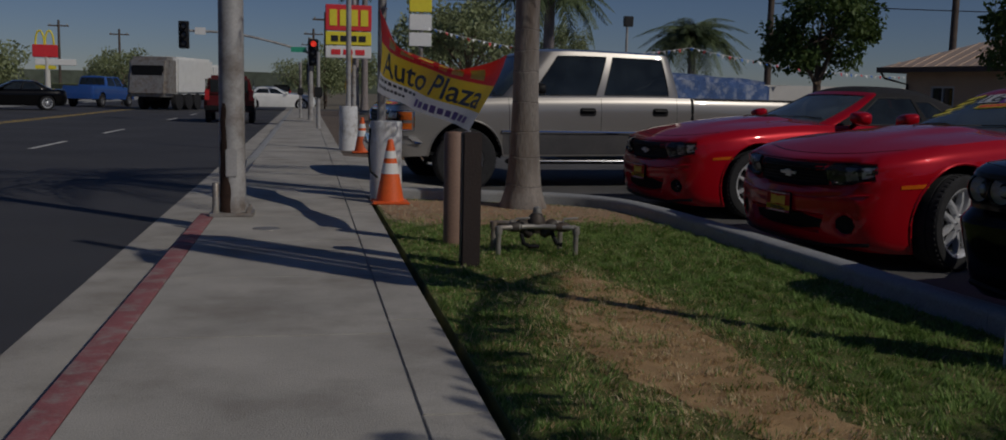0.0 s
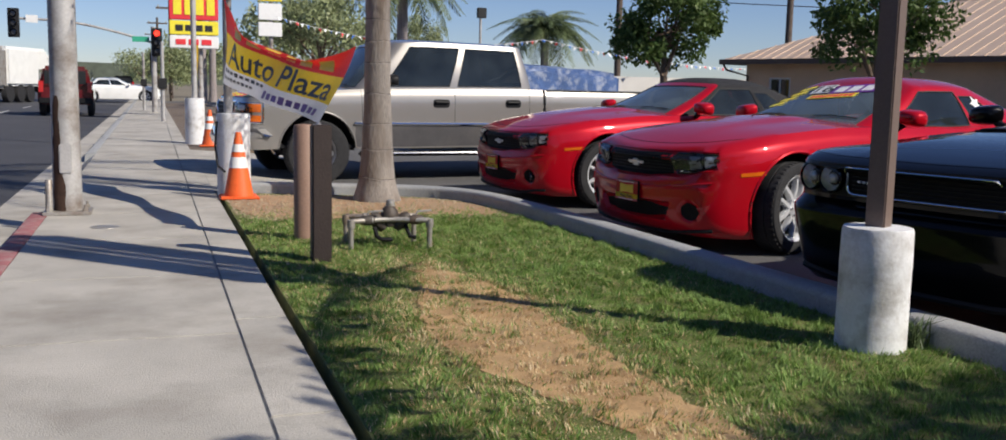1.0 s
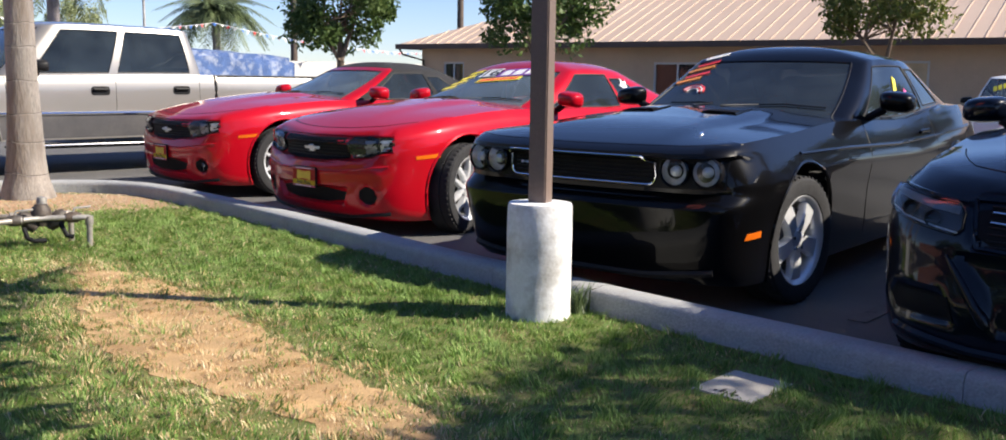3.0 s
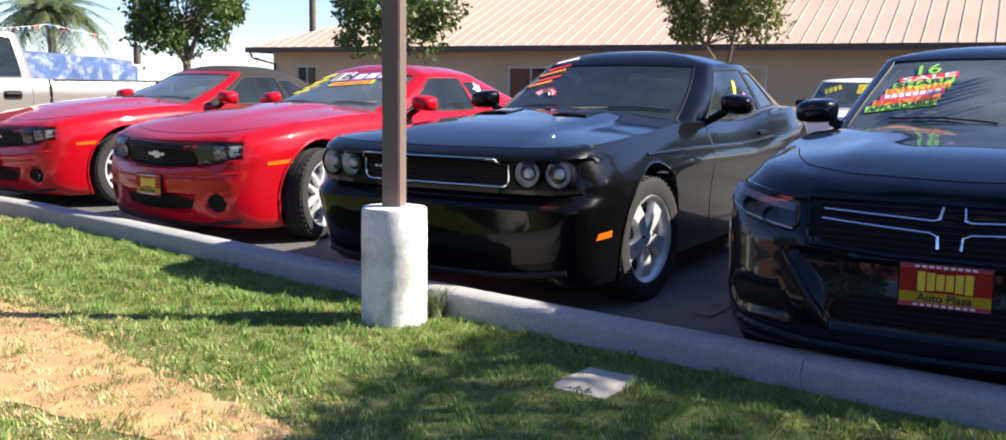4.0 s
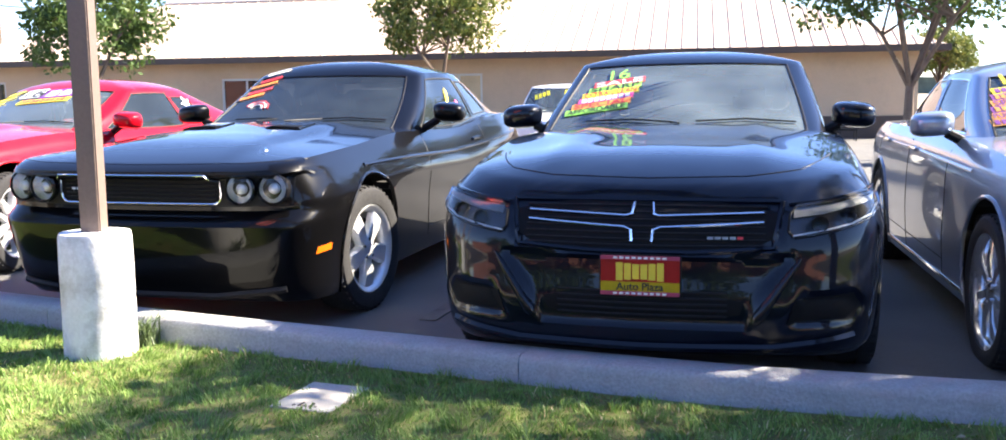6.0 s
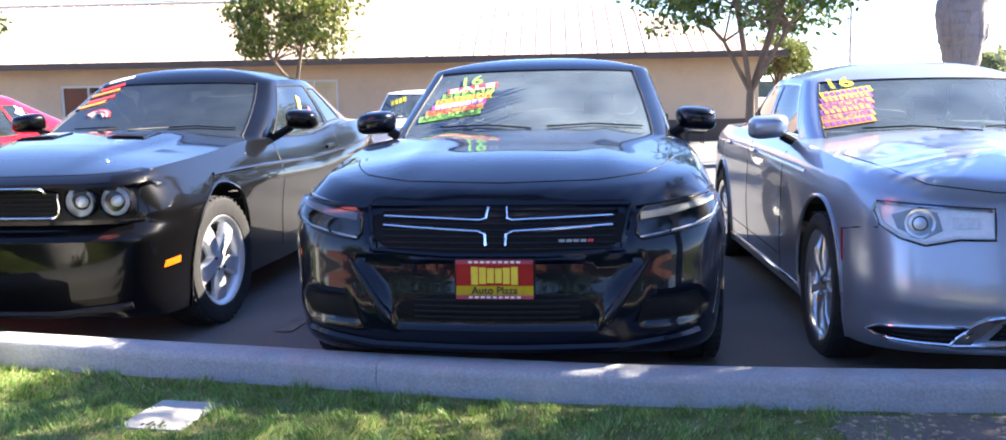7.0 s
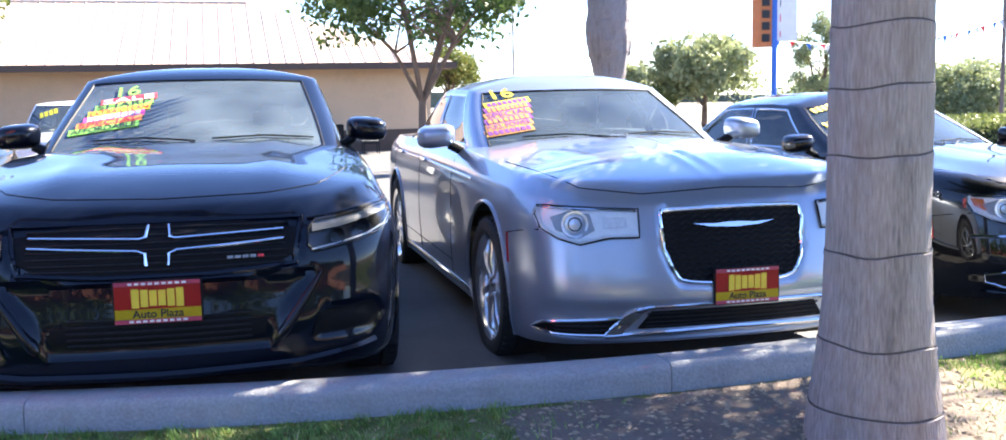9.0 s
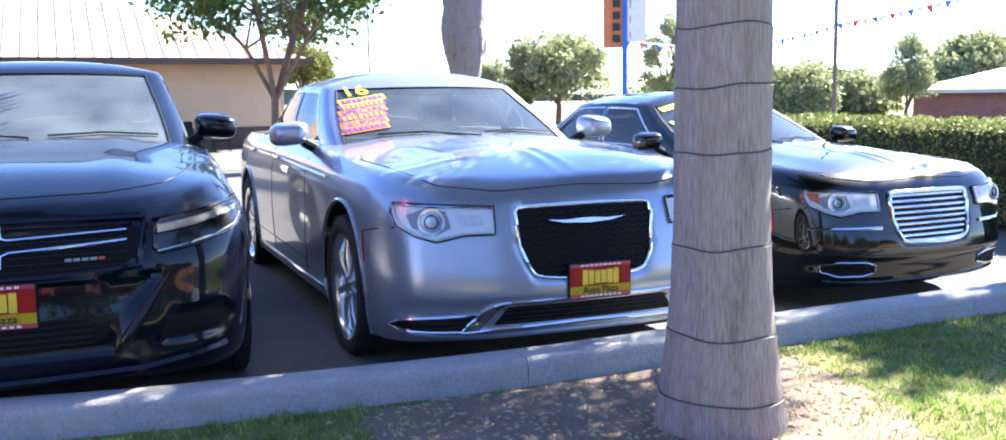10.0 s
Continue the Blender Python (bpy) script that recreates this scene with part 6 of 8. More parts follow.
# street light pole with rust streaks
sl = thing("street_light", "tall weathered steel street light pole with rusty base", "street light", Matrix.Translation((-0.66, 9.30, 0)))
part("shaft", lathe([(0.118, 0.03), (0.112, 1.0), (0.108, 3.0), (0.08, 9.0)], 12), "pole_steel", sl)
part("base_plate", box_bm(-0.19, 0.19, -0.19, 0.19, 0.0, 0.03, 0.006), "galv", sl)
for sx in (-1, 1):
    for sy in (-1, 1):
        part("anchor_bolt", lathe([(0.022, 0.03), (0.022, 0.055), (0.012, 0.056), (0.012, 0.085), (0.001, 0.086)], 6, caps=False, m=Matrix.Translation((0.145 * sx, 0.145 * sy, 0))), "galv", sl)
part("hand_hole_cover", box_bm(-0.05, 0.05, -0.122, -0.108, 0.35, 0.60, 0.008), "pole_steel", sl)
part("drain_pipe", lathe([(0.03, 0), (0.03, 0.26), (0.022, 0.27)], 10, m=Matrix.Translation((-0.14, -0.10, 0.03))), "galv", sl)
rs = bmesh.new()
rng_ = random.Random(4)
rows_ = []
for k in range(14):
    z = 0.03 + 0.075 * k
    wd = 0.5 * (1 - k / 14) ** 0.7 + 0.05
    rows_.append([rs.verts.new((0.1195 * math.cos(a), 0.1195 * math.sin(a), z)) for a in [radians(236) - wd + rng_.uniform(-0.1, 0.1) + 2 * wd * q / 5 for q in range(6)]])
for a, b in zip(rows_, rows_[1:]):
    for q in range(5):
        rs.faces.new((a[q], a[q + 1], b[q + 1], b[q]))
part("rust_streak", rs, "rust", sl)
part("arm", tube([(0, 0, 8.9), (-0.6, 0.0, 9.5), (-2.4, 0.1, 9.7)], 0.04), "pole_steel", sl)
part("lamp_head", box_bm(-3.0, -2.35, -0.02, 0.22, 9.62, 9.78, 0.05), "pole_steel", sl)

# ---------- advertising banner ----------
LT, LB, RT, RB = Vector((0.80, 10.55, 1.98)), Vector((0.72, 10.50, 1.15)), Vector((1.42, 7.15, 1.42)), Vector((1.20, 7.38, 0.86))


def cloth(u, v, off=0.0):
    """Along u from pole to post, v up."""
    p = (LB.lerp(RB, u)).lerp(LT.lerp(RT, u), v)
    sag = 4 * u * (1 - u)
    p.z -= 0.10 * sag * v + 0.02 * sag
    wav = 0.07 * math.sin(5.5 * u + 1.2 * v) * (0.3 + 0.7 * v) + 0.03 * math.sin(14 * u - 3 * v)
    fold = 0.13 * max(0, v - 0.72) / 0.28 * math.sin(3.1 * u)
    n_ = Vector((-0.97, -0.22, 0.1))
    p += n_ * (wav + fold + off)
    p.z -= 0.20 * max(0, v - 0.72) / 0.28 * sag
    return p


def cloth_strip(v0, v1, off, nu=60, nv=10):
    bm = bmesh.new()
    g = [[bm.verts.new(cloth(i / nu, v0 + (v1 - v0) * j / nv, off)) for j in range(nv + 1)] for i in range(nu + 1)]
    for i in range(nu):
        for j in range(nv):
            bm.faces.new((g[i][j], g[i + 1][j], g[i + 1][j + 1], g[i][j + 1]))
    return bm


def on_cloth(bm, u0, v0, su, sv, off):
    for w in bm.verts:
        w.co = cloth(u0 + w.co.x * su, v0 + w.co.y * sv, off)
    return bm


banner = thing("banner", "red, yellow and white advertising banner sagging between poles", "banner")
part("white_field", cloth_strip(0.0, 0.24, 0.0), "banner_white", banner, smooth="all")
part("yellow_field", cloth_strip(0.24, 0.60, 0.0), "banner_yellow", banner, smooth="all")
part("red_field", cloth_strip(0.60, 1.0, 0.0), "banner_red", banner, smooth="all")
part("lettering", on_cloth(text_mesh("Auto Plaza", 1.0, squeeze=1.0), 0.53, 0.41, 0.19, 0.44, 0.006), "ink", banner, "large black lettering")
for k in range(6):
    u = 0.20 + 0.13 * k
    bm = bmesh.new()
    box(bm, -0.5, 0.5, -0.5, 0.5, -0.001, 0.001)
    bmesh.ops.subdivide_edges(bm, edges=bm.edges, cuts=3, use_grid_fill=True)
    part("emblem_bar", on_cloth(bm, u, 0.76, 0.085, 0.22, 0.006), "gold", banner)
for u, v, su, sv, mt in ((0.26, 0.19, 0.40, 0.05, "ink"), (0.20, 0.10, 0.30, 0.045, "ink"), (0.70, 0.10, 0.44, 0.11, "purple_ink")):
    n_ = 9
    for k in range(n_):
        bm = bmesh.new()
        box(bm, -0.5, 0.5, -0.5, 0.5, -0.001, 0.001)
        bmesh.ops.subdivide_edges(bm, edges=bm.edges, cuts=2, use_grid_fill=True)
        part("print_bar", on_cloth(bm, u + su * ((k + 0.5) / n_ - 0.5), v, su / n_ * 0.72, sv * (0.8 if k % 3 else 1.0), 0.006), mt, banner)
for p in (LT, LB):
    part("tie", tube([p, p + Vector((0.03, 0.08, 0.02)), Vector((0.79, 10.70, p.z + 0.03))], 0.006, seg=5), "banner_white", banner)
for p in (RB,):
    part("tie", tube([p, (1.12, 7.44, 0.84)], 0.006, seg=5), "banner_white", banner)


# ---------- palms ----------


def ring_heights(h, step, seed):
    rnd = random.Random(seed)
    z, out = 0.0, []
    while z < h:
        out.append(z)
        z += step * rnd.uniform(0.75, 1.3)
    return out + [z]


def bark_warp(bm, h, seed, lean=(0, 0)):
    for v in bm.verts:
        f = 1 + 0.035 * noise.noise(Vector((v.co.x * 7, v.co.y * 7, v.co.z * 2.0 + seed)))
        a = math.atan2(v.co.y, v.co.x)
        v.co.x *= f
        v.co.y *= f
        v.co.z += 0.02 * noise.noise(Vector((math.cos(a), math.sin(a), v.co.z * 2))) + 0.005 * math.cos(a + seed + 3 * v.co.z)
        t = v.co.z / h
        v.co.x += lean[0] * t
        v.co.y += lean[1] * t
    return bm


def palm_trunk_bm(rad, h, step, seed, lean=(0, 0), zs=None):
    pr = []
    zs = zs or ring_heights(h, step, seed)
    for z, z1 in zip(zs, zs[1:]):
        s = z1 - z
        pr += [(rad(z) * 0.988, z), (rad(z) * 0.994, z + 0.010), (rad(z + s * 0.5) * 1.0, z + s * 0.5), (rad(z1) * 1.012, z1 - 0.022), (rad(z1) * 1.022, z1 - 0.006), (rad(z1) * 1.006, z1 - 0.002)]
    return bark_warp(lathe(pr, 36, caps=True), h, seed, lean)


def frond_bm(L, droop, seed, leaf=0.5, n=44, width=0.03, lat=0.8):
    """A feather frond along +x, arching over and drooping."""
    rnd = random.Random(seed)
    bm = bmesh.new()
    pts = []
    for k in range(n + 1):
        t = k / n
        pts.append(Vector((L * (t - 0.18 * droop * t * t), 0, L * (0.42 * t - (0.42 + 0.55 * droop) * t * t))))
    tube(pts, 0.012, seg=5, bm=bm, radii=[0.028 * (1 - t / n) + 0.004 for t in range(n + 1)])
    for k in range(3, n):
        t = k / n
        ll = leaf * math.sin(math.pi * min(1, 0.18 + 0.82 * t)) ** 0.6 * rnd.uniform(0.8, 1.1)
        d = (pts[k + 1] - pts[k - 1]).normalized()
        for sg in (-1, 1):
            out = (Vector((0, sg, 0)) * lat + d * 0.45 + Vector((0, 0, rnd.uniform(-0.45, 0.25) - 0.25 * droop))).normalized()
            a = pts[k]
            mid = a + out * ll * 0.55
            tip = a + out * ll + Vector((0, 0, -ll * 0.35))
            w = d * width * 0.5
            vs = [bm.verts.new(q) for q in (a - w * 0.6, a + w * 0.6, mid + w, mid - w, tip)]
            bm.faces.new((vs[0], vs[1], vs[2], vs[3]))
            bm.faces.new((vs[3], vs[2], vs[4]))
    return bm


def palm(x, y, rad, h, step, label, seed, n_fronds=18, L=2.6, leaf=0.55, bark="palm_bark", droops=(0.5, 0.9, 1.3), tilt=(-0.75, 0.45), n=44, width=0.03, hanging=(), east=0, zs=None):
    """hanging lists (compass turn, length) of fronds whose leaflets hang close along the rib."""
    root = thing("palm_tree", label, "palm tree", Matrix.Translation((x, y, 0)), "lawn palms")
    part("trunk", palm_trunk_bm(rad, h, step, seed, zs=zs), bark, root)
    # Thin dark band at each leaf scar paints the shadow under its lip.
    for z in (zs or ring_heights(h, step, seed))[1:-1]:
        part("leaf_scar", bark_warp(lathe([(rad(z) * 0.97, z - 0.004), (rad(z) * 1.008, z - 0.003), (rad(z) * 1.004, z + 0.003), (rad(z) * 0.97, z + 0.005)], 36, caps=False), h, seed), "palm_ring", root)
    rnd = random.Random(seed + 5)
    meshes = []
    for k in range(n_fronds):
        if k < len(droops):
            o = link_bm("frond", frond_bm(L, droops[k], seed + k, leaf, n, width), "frond", root, smooth=False)
            meshes.append(o.data)
        else:
            o = new("frond", meshes[k % len(droops)])
            o.parent = root
        o.matrix_local = Matrix.Translation((0, 0, h + rnd.uniform(-0.1, 0.15))) @ Matrix.Rotation(2 * math.pi * k * 0.382 + rnd.uniform(-0.2, 0.2), 4, "Z") @ Matrix.Rotation(rnd.uniform(*tilt), 4, "Y") @ Matrix.Diagonal((*[rnd.uniform(0.85, 1.1)] * 3, 1))
    for k, (turn, ln) in enumerate(hanging):
        o = link_bm("frond", frond_bm(ln, 0.15, seed + 20 + k, 0.36, 110, 0.06, 0.3), "frond", root, smooth=False)
        o.matrix_local = Matrix.Translation((0, 0, h)) @ Matrix.Rotation(radians(turn), 4, "Z")
    # Extra unseen fronds, added on the east side to shade soil, kerb and lawn.
    for k in range(east):
        o = link_bm("frond", frond_bm(3.9, 0.1, seed + 40, 0.62, 80, 0.04), "frond", root, smooth=False) if k == 0 else new("frond", wide.data)
        wide = o if k == 0 else wide
        o.parent = root
        o.matrix_local = Matrix.Translation((0, 0, h + rnd.uniform(-0.1, 0.1))) @ Matrix.Rotation(radians((-47 + 3.5 * k if k < 10 else -8 + 8.4 * (k - 10) if k < 16 else -42 + 2.3 * (k - 16) if k < 26 else -27 + 2.4 * (k - 26)) + rnd.uniform(-3, 3)), 4, "Z") @ Matrix.Rotation(rnd.uniform(-0.12, 0.05), 4, "Y") @ Matrix.Diagonal((*[rnd.uniform(0.8, 1.1) if k < 16 else rnd.uniform(1.05, 1.2) if k < 26 else rnd.uniform(0.72, 0.84)] * 3, 1))
    return root


palm(2.16, 9.88, prof((0, 0.245), (0.10, 0.215), (0.3, 0.172), (0.6, 0.152), (1.2, 0.128), (3, 0.118), (9, 0.115)), 4.9, 0.27, "queen palm with ringed grey-brown trunk on the lawn", 3, 20, 3.0, 0.6, "palm_bark_brown", (0.8, 1.1, 1.4), (-0.6, 0.35))
palm(3.46, -1.20, prof((0, 0.232), (0.15, 0.212), (0.5, 0.172), (0.9, 0.162), (3, 0.155), (9, 0.14)), 2.55, 0.235, "queen palm with pale ringed trunk in bare soil", 11, 12, 1.6, 0.4, "palm_bark", (0.15, 0.3, 0.45), (-0.65, 0.02), 60, 0.035, [(88.6, 5.6)], 34, [0.0, 0.118, 0.337, 0.648, 0.957, 1.165, 1.361, 1.56, 1.79, 2.01, 2.22, 2.41, 2.60])

# ---------- lawn ----------
def in_kerb(y):
    pts = KERB
    best = 3.2
    for a, b in zip(pts, pts[1:]):
        if min(a[1], b[1]) <= y <= max(a[1], b[1]) and a[1] != b[1]:
            t = (y - a[1]) / (b[1] - a[1])
            best = a[0] + (b[0] - a[0]) * t
    return best


KY = np.linspace(-13, 10.7, 400)
KX = np.array([in_kerb(float(y)) for y in KY])


def bare(x, y):
    """How bare the soil is: round the near palm, and by the driveway."""
    a = np.exp(-(((x - 3.6) / 1.12) ** 8 + ((y + 0.92 + 0.05 * np.sin(7 * x)) / 0.98) ** 8))
    c = 1 / (1 + np.exp(-(y - 8.6) / 0.22))
    u, v = (x - 3.04) * 0.985 + (y - 2.35) * 0.174, (y - 2.35) * 0.985 - (x - 3.04) * 0.174
    lid = np.exp(-(((u + 0.02 * np.sin(40 * v)) / 0.158) ** 12 + ((v + 0.02 * np.sin(31 * u)) / 0.118) ** 12))
    return np.maximum(np.maximum(a, c), lid * 1.12)


def dead(x, y):
    """Bleached turf: a long patch across the middle of the lawn."""
    yy = [2.0, 2.5, 2.85, 3.2, 3.5, 3.95, 4.6, 5.3, 5.8, 6.1, 6.5]
    lo = np.interp(y, yy, [1.60, 1.52, 1.46, 1.40, 1.30, 1.15, 1.14, 1.37, 1.46, 1.53, 1.60])
    hi = np.interp(y, yy, [1.75, 1.90, 2.03, 1.96, 1.93, 1.98, 2.01, 2.02, 1.90, 1.76, 1.66])
    w = 0.07 * np.sin(7 * y + 4 * np.sin(6 * x)) + 0.05 * np.sin(19 * y + 13 * x) + 0.03 * np.sin(47 * y - 31 * x)
    return 1 / (1 + np.exp(-(x - lo + w) / 0.10)) / (1 + np.exp(-(hi - x + w) / 0.09)) / (1 + np.exp((y - 6.55) / 0.1))


def wobble(x, y, s):
    return np.sin(x * s + 1.3 * np.sin(y * s * 0.7)) * np.sin(y * s * 1.1 + 0.8 * np.sin(x * s * 1.3))


def blades(name, n, pick, material, label, hmin, hmax, wid, seed, yr=(-9, 10.6)):
    rng = np.random.default_rng(seed)
    y = rng.uniform(*yr, n)
    # denser towards the camera's side of the lawn
    far = np.clip((np.abs(y - 2) - 3) / 6, 0, 1)
    keep = rng.random(n) > 0.55 * far
    y = y[keep]
    kx = np.interp(y, KY, KX)
    x = 0.695 + (kx - 0.03 - 0.695) * rng.random(len(y))
    ok = pick(x, y, rng)
    x, y = x[ok], y[ok]
    k = len(x)
    a = rng.uniform(0, 2 * np.pi, k)
    # taller tufts with low gaps between them, each tuft combed its own way
    tuft = np.zeros(k)
    comb = np.zeros(k)
    for f, ph in ((19, 0.4), (31, 2.1), (47, 4.4)):
        c_, s_ = math.cos(ph), math.sin(ph)
        tuft += np.sin(f * (c_ * x + s_ * y) + 2.0 * np.sin(7 * y + ph)) * np.sin(f * 0.8 * (c_ * y - s_ * x) + 1.7 * np.sin(9 * x - ph))
        comb += np.sin(0.35 * f * (c_ * x - s_ * y) + ph) + np.sin(0.3 * f * (c_ * y + s_ * x) - ph)
    h = rng.uniform(hmin, hmax, k) * np.clip(0.85 + 0.55 * tuft, 0.35, 1.9)
    lean = rng.uniform(0.3, 1.0, k) * h
    la = 1.6 * comb + rng.normal(0, 0.7, k)
    w = wid * rng.uniform(0.7, 1.3, k)
    P = np.zeros((k, 5, 3))
    dx, dy = np.cos(a) * w, np.sin(a) * w
    lx, ly = np.cos(la) * lean, np.sin(la) * lean
    for j, (f, s, q) in enumerate(((0, -1, 0), (0, 1, 0), (0.6, 0.7, 0.35), (0.6, -0.7, 0.35), (1.0, 0, 1.0))):
        P[:, j, 0] = x + s * dx + lx * q
        P[:, j, 1] = y + s * dy + ly * q
        P[:, j, 2] = h * f - 0.002
    idx = np.arange(k)[:, None] * 5
    me = bpy.data.meshes.new(name)
    me.vertices.add(k * 5)
    me.vertices.foreach_set("co", P.ravel())
    q4 = (idx + np.array([0, 1, 2, 3])).ravel()
    q3 = (idx + np.array([3, 2, 4])).ravel()
    me.loops.add(k * 7)
    me.loops.foreach_set("vertex_index", np.concatenate([q4, q3]))
    me.polygons.add(k * 2)
    me.polygons.foreach_set("loop_start", np.concatenate([np.arange(k) * 4, k * 4 + np.arange(k) * 3]))
    me.polygons.foreach_set("loop_total", np.concatenate([np.full(k, 4), np.full(k, 3)]))
    me.update(calc_edges=True)
    me.validate()
    me.materials.append(material)
    return tagged(new(name, me), label, "grass", kind="stuff")


def leaf_mat(name, c0, c1, c2, rough=0.55):
    m = bpy.data.materials.new(name)
    m.use_nodes = True
    N, L = m.node_tree.nodes, m.node_tree.links
    b = N["Principled BSDF"]
    b.inputs["Roughness"].default_value = rough
    b.inputs["Specular IOR Level"].default_value = 0.3
    geo = N.new("ShaderNodeNewGeometry")
    noi = N.new("ShaderNodeTexNoise")
    noi.inputs["Scale"].default_value = 1.6
    L.new(geo.outputs["Position"], noi.inputs["Vector"])
    mx = N.new("ShaderNodeMath")
    mx.operation = "MULTIPLY_ADD"
    L.new(geo.outputs["Random Per Island"], mx.inputs[0])
    mx.inputs[1].default_value = 0.6
    sub = N.new("ShaderNodeMath")
    sub.operation = "MULTIPLY"
    sub.inputs[1].default_value = 0.5
    L.new(noi.outputs[0], sub.inputs[0])
    L.new(sub.outputs[0], mx.inputs[2])
    r = N.new("ShaderNodeValToRGB")
    r.color_ramp.elements[0].color, r.color_ramp.elements[1].color = (*c0, 1), (*c2, 1)
    e = r.color_ramp.elements.new(0.5)
    e.color = (*c1, 1)
    L.new(mx.outputs[0], r.inputs[0])
    L.new(r.outputs[0], b.inputs["Base Color"])
    tr = N.new("ShaderNodeBsdfTranslucent")
    L.new(r.outputs[0], tr.inputs[0])
    ms = N.new("ShaderNodeMixShader")
    ms.inputs[0].default_value = 0.30
    L.new(b.outputs[0], ms.inputs[1])
    L.new(tr.outputs[0], ms.inputs[2])
    L.new(ms.outputs[0], N["Material Output"].inputs[0])
    return m


turf = leaf_mat("turf", (0.046, 0.100, 0.020), (0.150, 0.262, 0.056), (0.37, 0.50, 0.155))
straw = leaf_mat("straw", (0.33, 0.18, 0.07), (0.64, 0.46, 0.25), (0.84, 0.72, 0.50))
blades("grass", 520000, lambda x, y, r: r.random(len(x)) < (1 - bare(x, y)) * (1 - 0.93 * np.clip(dead(x, y) * (0.92 + 0.30 * wobble(x, y, 9)) + 0.22 * wobble(x, y, 4), 0, 1)), turf, "short green lawn grass", 0.010, 0.032, 0.0024, 1)
blades("dry_grass", 420000, lambda x, y, r: r.random(len(x)) < np.clip(1 - 0.9 * bare(x, y), 0, 1) * np.clip(0.07 + 0.11 * wobble(x, y, 2.3) + 0.32 * np.exp(-((x - 1.30) / 0.6) ** 2) + dead(x, y) + 0.25 * wobble(x, y, 5) * dead(x, y), 0, 1), straw, "bleached dry straw-coloured turf", 0.006, 0.026, 0.0026, 2)
M["chip"] = mat("chip", (0.34, 0.26, 0.17), 0.9, 0, 0.3, 30, 90)
rng = np.random.default_rng(5)
bm = bmesh.new()
cnt = 0
while cnt < 5200:
    x, y = rng.uniform(0.7, 5.0), rng.choice([rng.uniform(-2.0, 0.6), rng.uniform(8.4, 10.5)])
    if x < np.interp(y, KY, KX) - 0.03 and rng.random() < bare(np.array(x), np.array(y)):
        s = rng.uniform(0.004, 0.015)
        a = rng.uniform(0, 6.28)
        c, sn = math.cos(a) * s * 1.8, math.sin(a) * s * 1.8
        vs = [bm.verts.new((x + c, y + sn, 0.002)), bm.verts.new((x - sn * 0.5, y + c * 0.5, 0.003)), bm.verts.new((x - c, y - sn, 0.002)), bm.verts.new((x + sn * 0.5, y - c * 0.5, 0.003)), bm.verts.new((x, y, 0.003 + s * 0.6))]
        for k in range(4):
            bm.faces.new((vs[k], vs[(k + 1) % 4], vs[4]))
        cnt += 1
tagged(link_bm("litter", bm, "chip", smooth=False), "scattered wood chips and dry litter on bare soil", "litter", kind="stuff")

# ---------- showroom building behind the car park ----------
M["stucco"] = mat("stucco", (0.64, 0.45, 0.29), 0.9, 0, 0.07, 1.2, 60, 0.3, dirt=(0.30, 0.21, 0.15), dirt_scale=0.6, dirt_amt=0.4)
M["metal_roof"] = mat("metal_roof", (0.57, 0.43, 0.33), 0.5, 0.1, 0.06, 0.6, 30, 0.0, dirt=(0.62, 0.46, 0.35), dirt_scale=0.5, dirt_amt=0.5)
M["fascia"] = mat("fascia", (0.09, 0.06, 0.045), 0.7, 0, 0.1, 2, 30)
M["window_white"] = mat("window_white", (0.62, 0.60, 0.56), 0.6, 0, 0.06, 2, 30)
M["plywood"] = mat("plywood", (0.62, 0.46, 0.27), 0.7, 0, 0.12, 2, 30)
A_B = radians(18)
B_M = Matrix.Translation((28.6, 2.4, -0.25)) @ Matrix.Rotation(A_B, 4, "Z")
LB_, DB, EAVE, RISE = 30.5, 11.0, 2.60, 2.15
bld = thing("showroom_building", "long low tan building with a brown metal roof", "building", B_M)


def wall_holes(y0, y1, z0, z1, x, th, holes):
    """A wall along y with openings (ya, yb, za, zb) through it."""
    bm = bmesh.new()
    cut = sorted({y0, y1, *[h[0] for h in holes], *[h[1] for h in holes]})
    for a, b in zip(cut, cut[1:]):
        zs = [(z0, z1)]
        for h in holes:
            if h[0] <= a and b <= h[1]:
                zs = [(z0, h[2]), (h[3], z1)]
        for c, d in zs:
            if d > c:
                box(bm, x, x + th, a, b, c, d)
    bmesh.ops.remove_doubles(bm, verts=bm.verts, dist=0.001)
    return bm


HOLES = [(0.9 + 11.6, 13.9, 1.0, 2.05), (19.0, 20.6, 0.9, 2.0), (24.6, 26.2, 0.9, 2.0), (28.0, 28.9, 0.9, 2.0), (16.2, 17.2, 0.0, 2.05)]
part("wall_front", wall_holes(0.6, LB_ - 0.6, 0, EAVE, 0.7, 0.2, HOLES), "stucco", bld, smooth=False)
part("wall_side", box_bm(0.9, DB - 0.7, 0.6, 0.8, 0, EAVE), "stucco", bld, smooth=False)
part("wall_side", box_bm(0.9, DB - 0.7, LB_ - 0.8, LB_ - 0.6, 0, EAVE), "stucco", bld, smooth=False)
part("wall_rear", box_bm(DB - 0.7, DB - 0.5, 0.6, LB_ - 0.6, 0, EAVE), "stucco", bld, smooth=False)
part("wainscot", box_bm(0.66, 0.697, 0.6, 12.0, 0.0, 0.75, 0.01), "fascia", bld, smooth=False)
part("floor_slab", box_bm(0.9, DB - 0.7, 0.8, LB_ - 0.8, 0, 0.05), "kerb_concrete", bld, smooth=False)
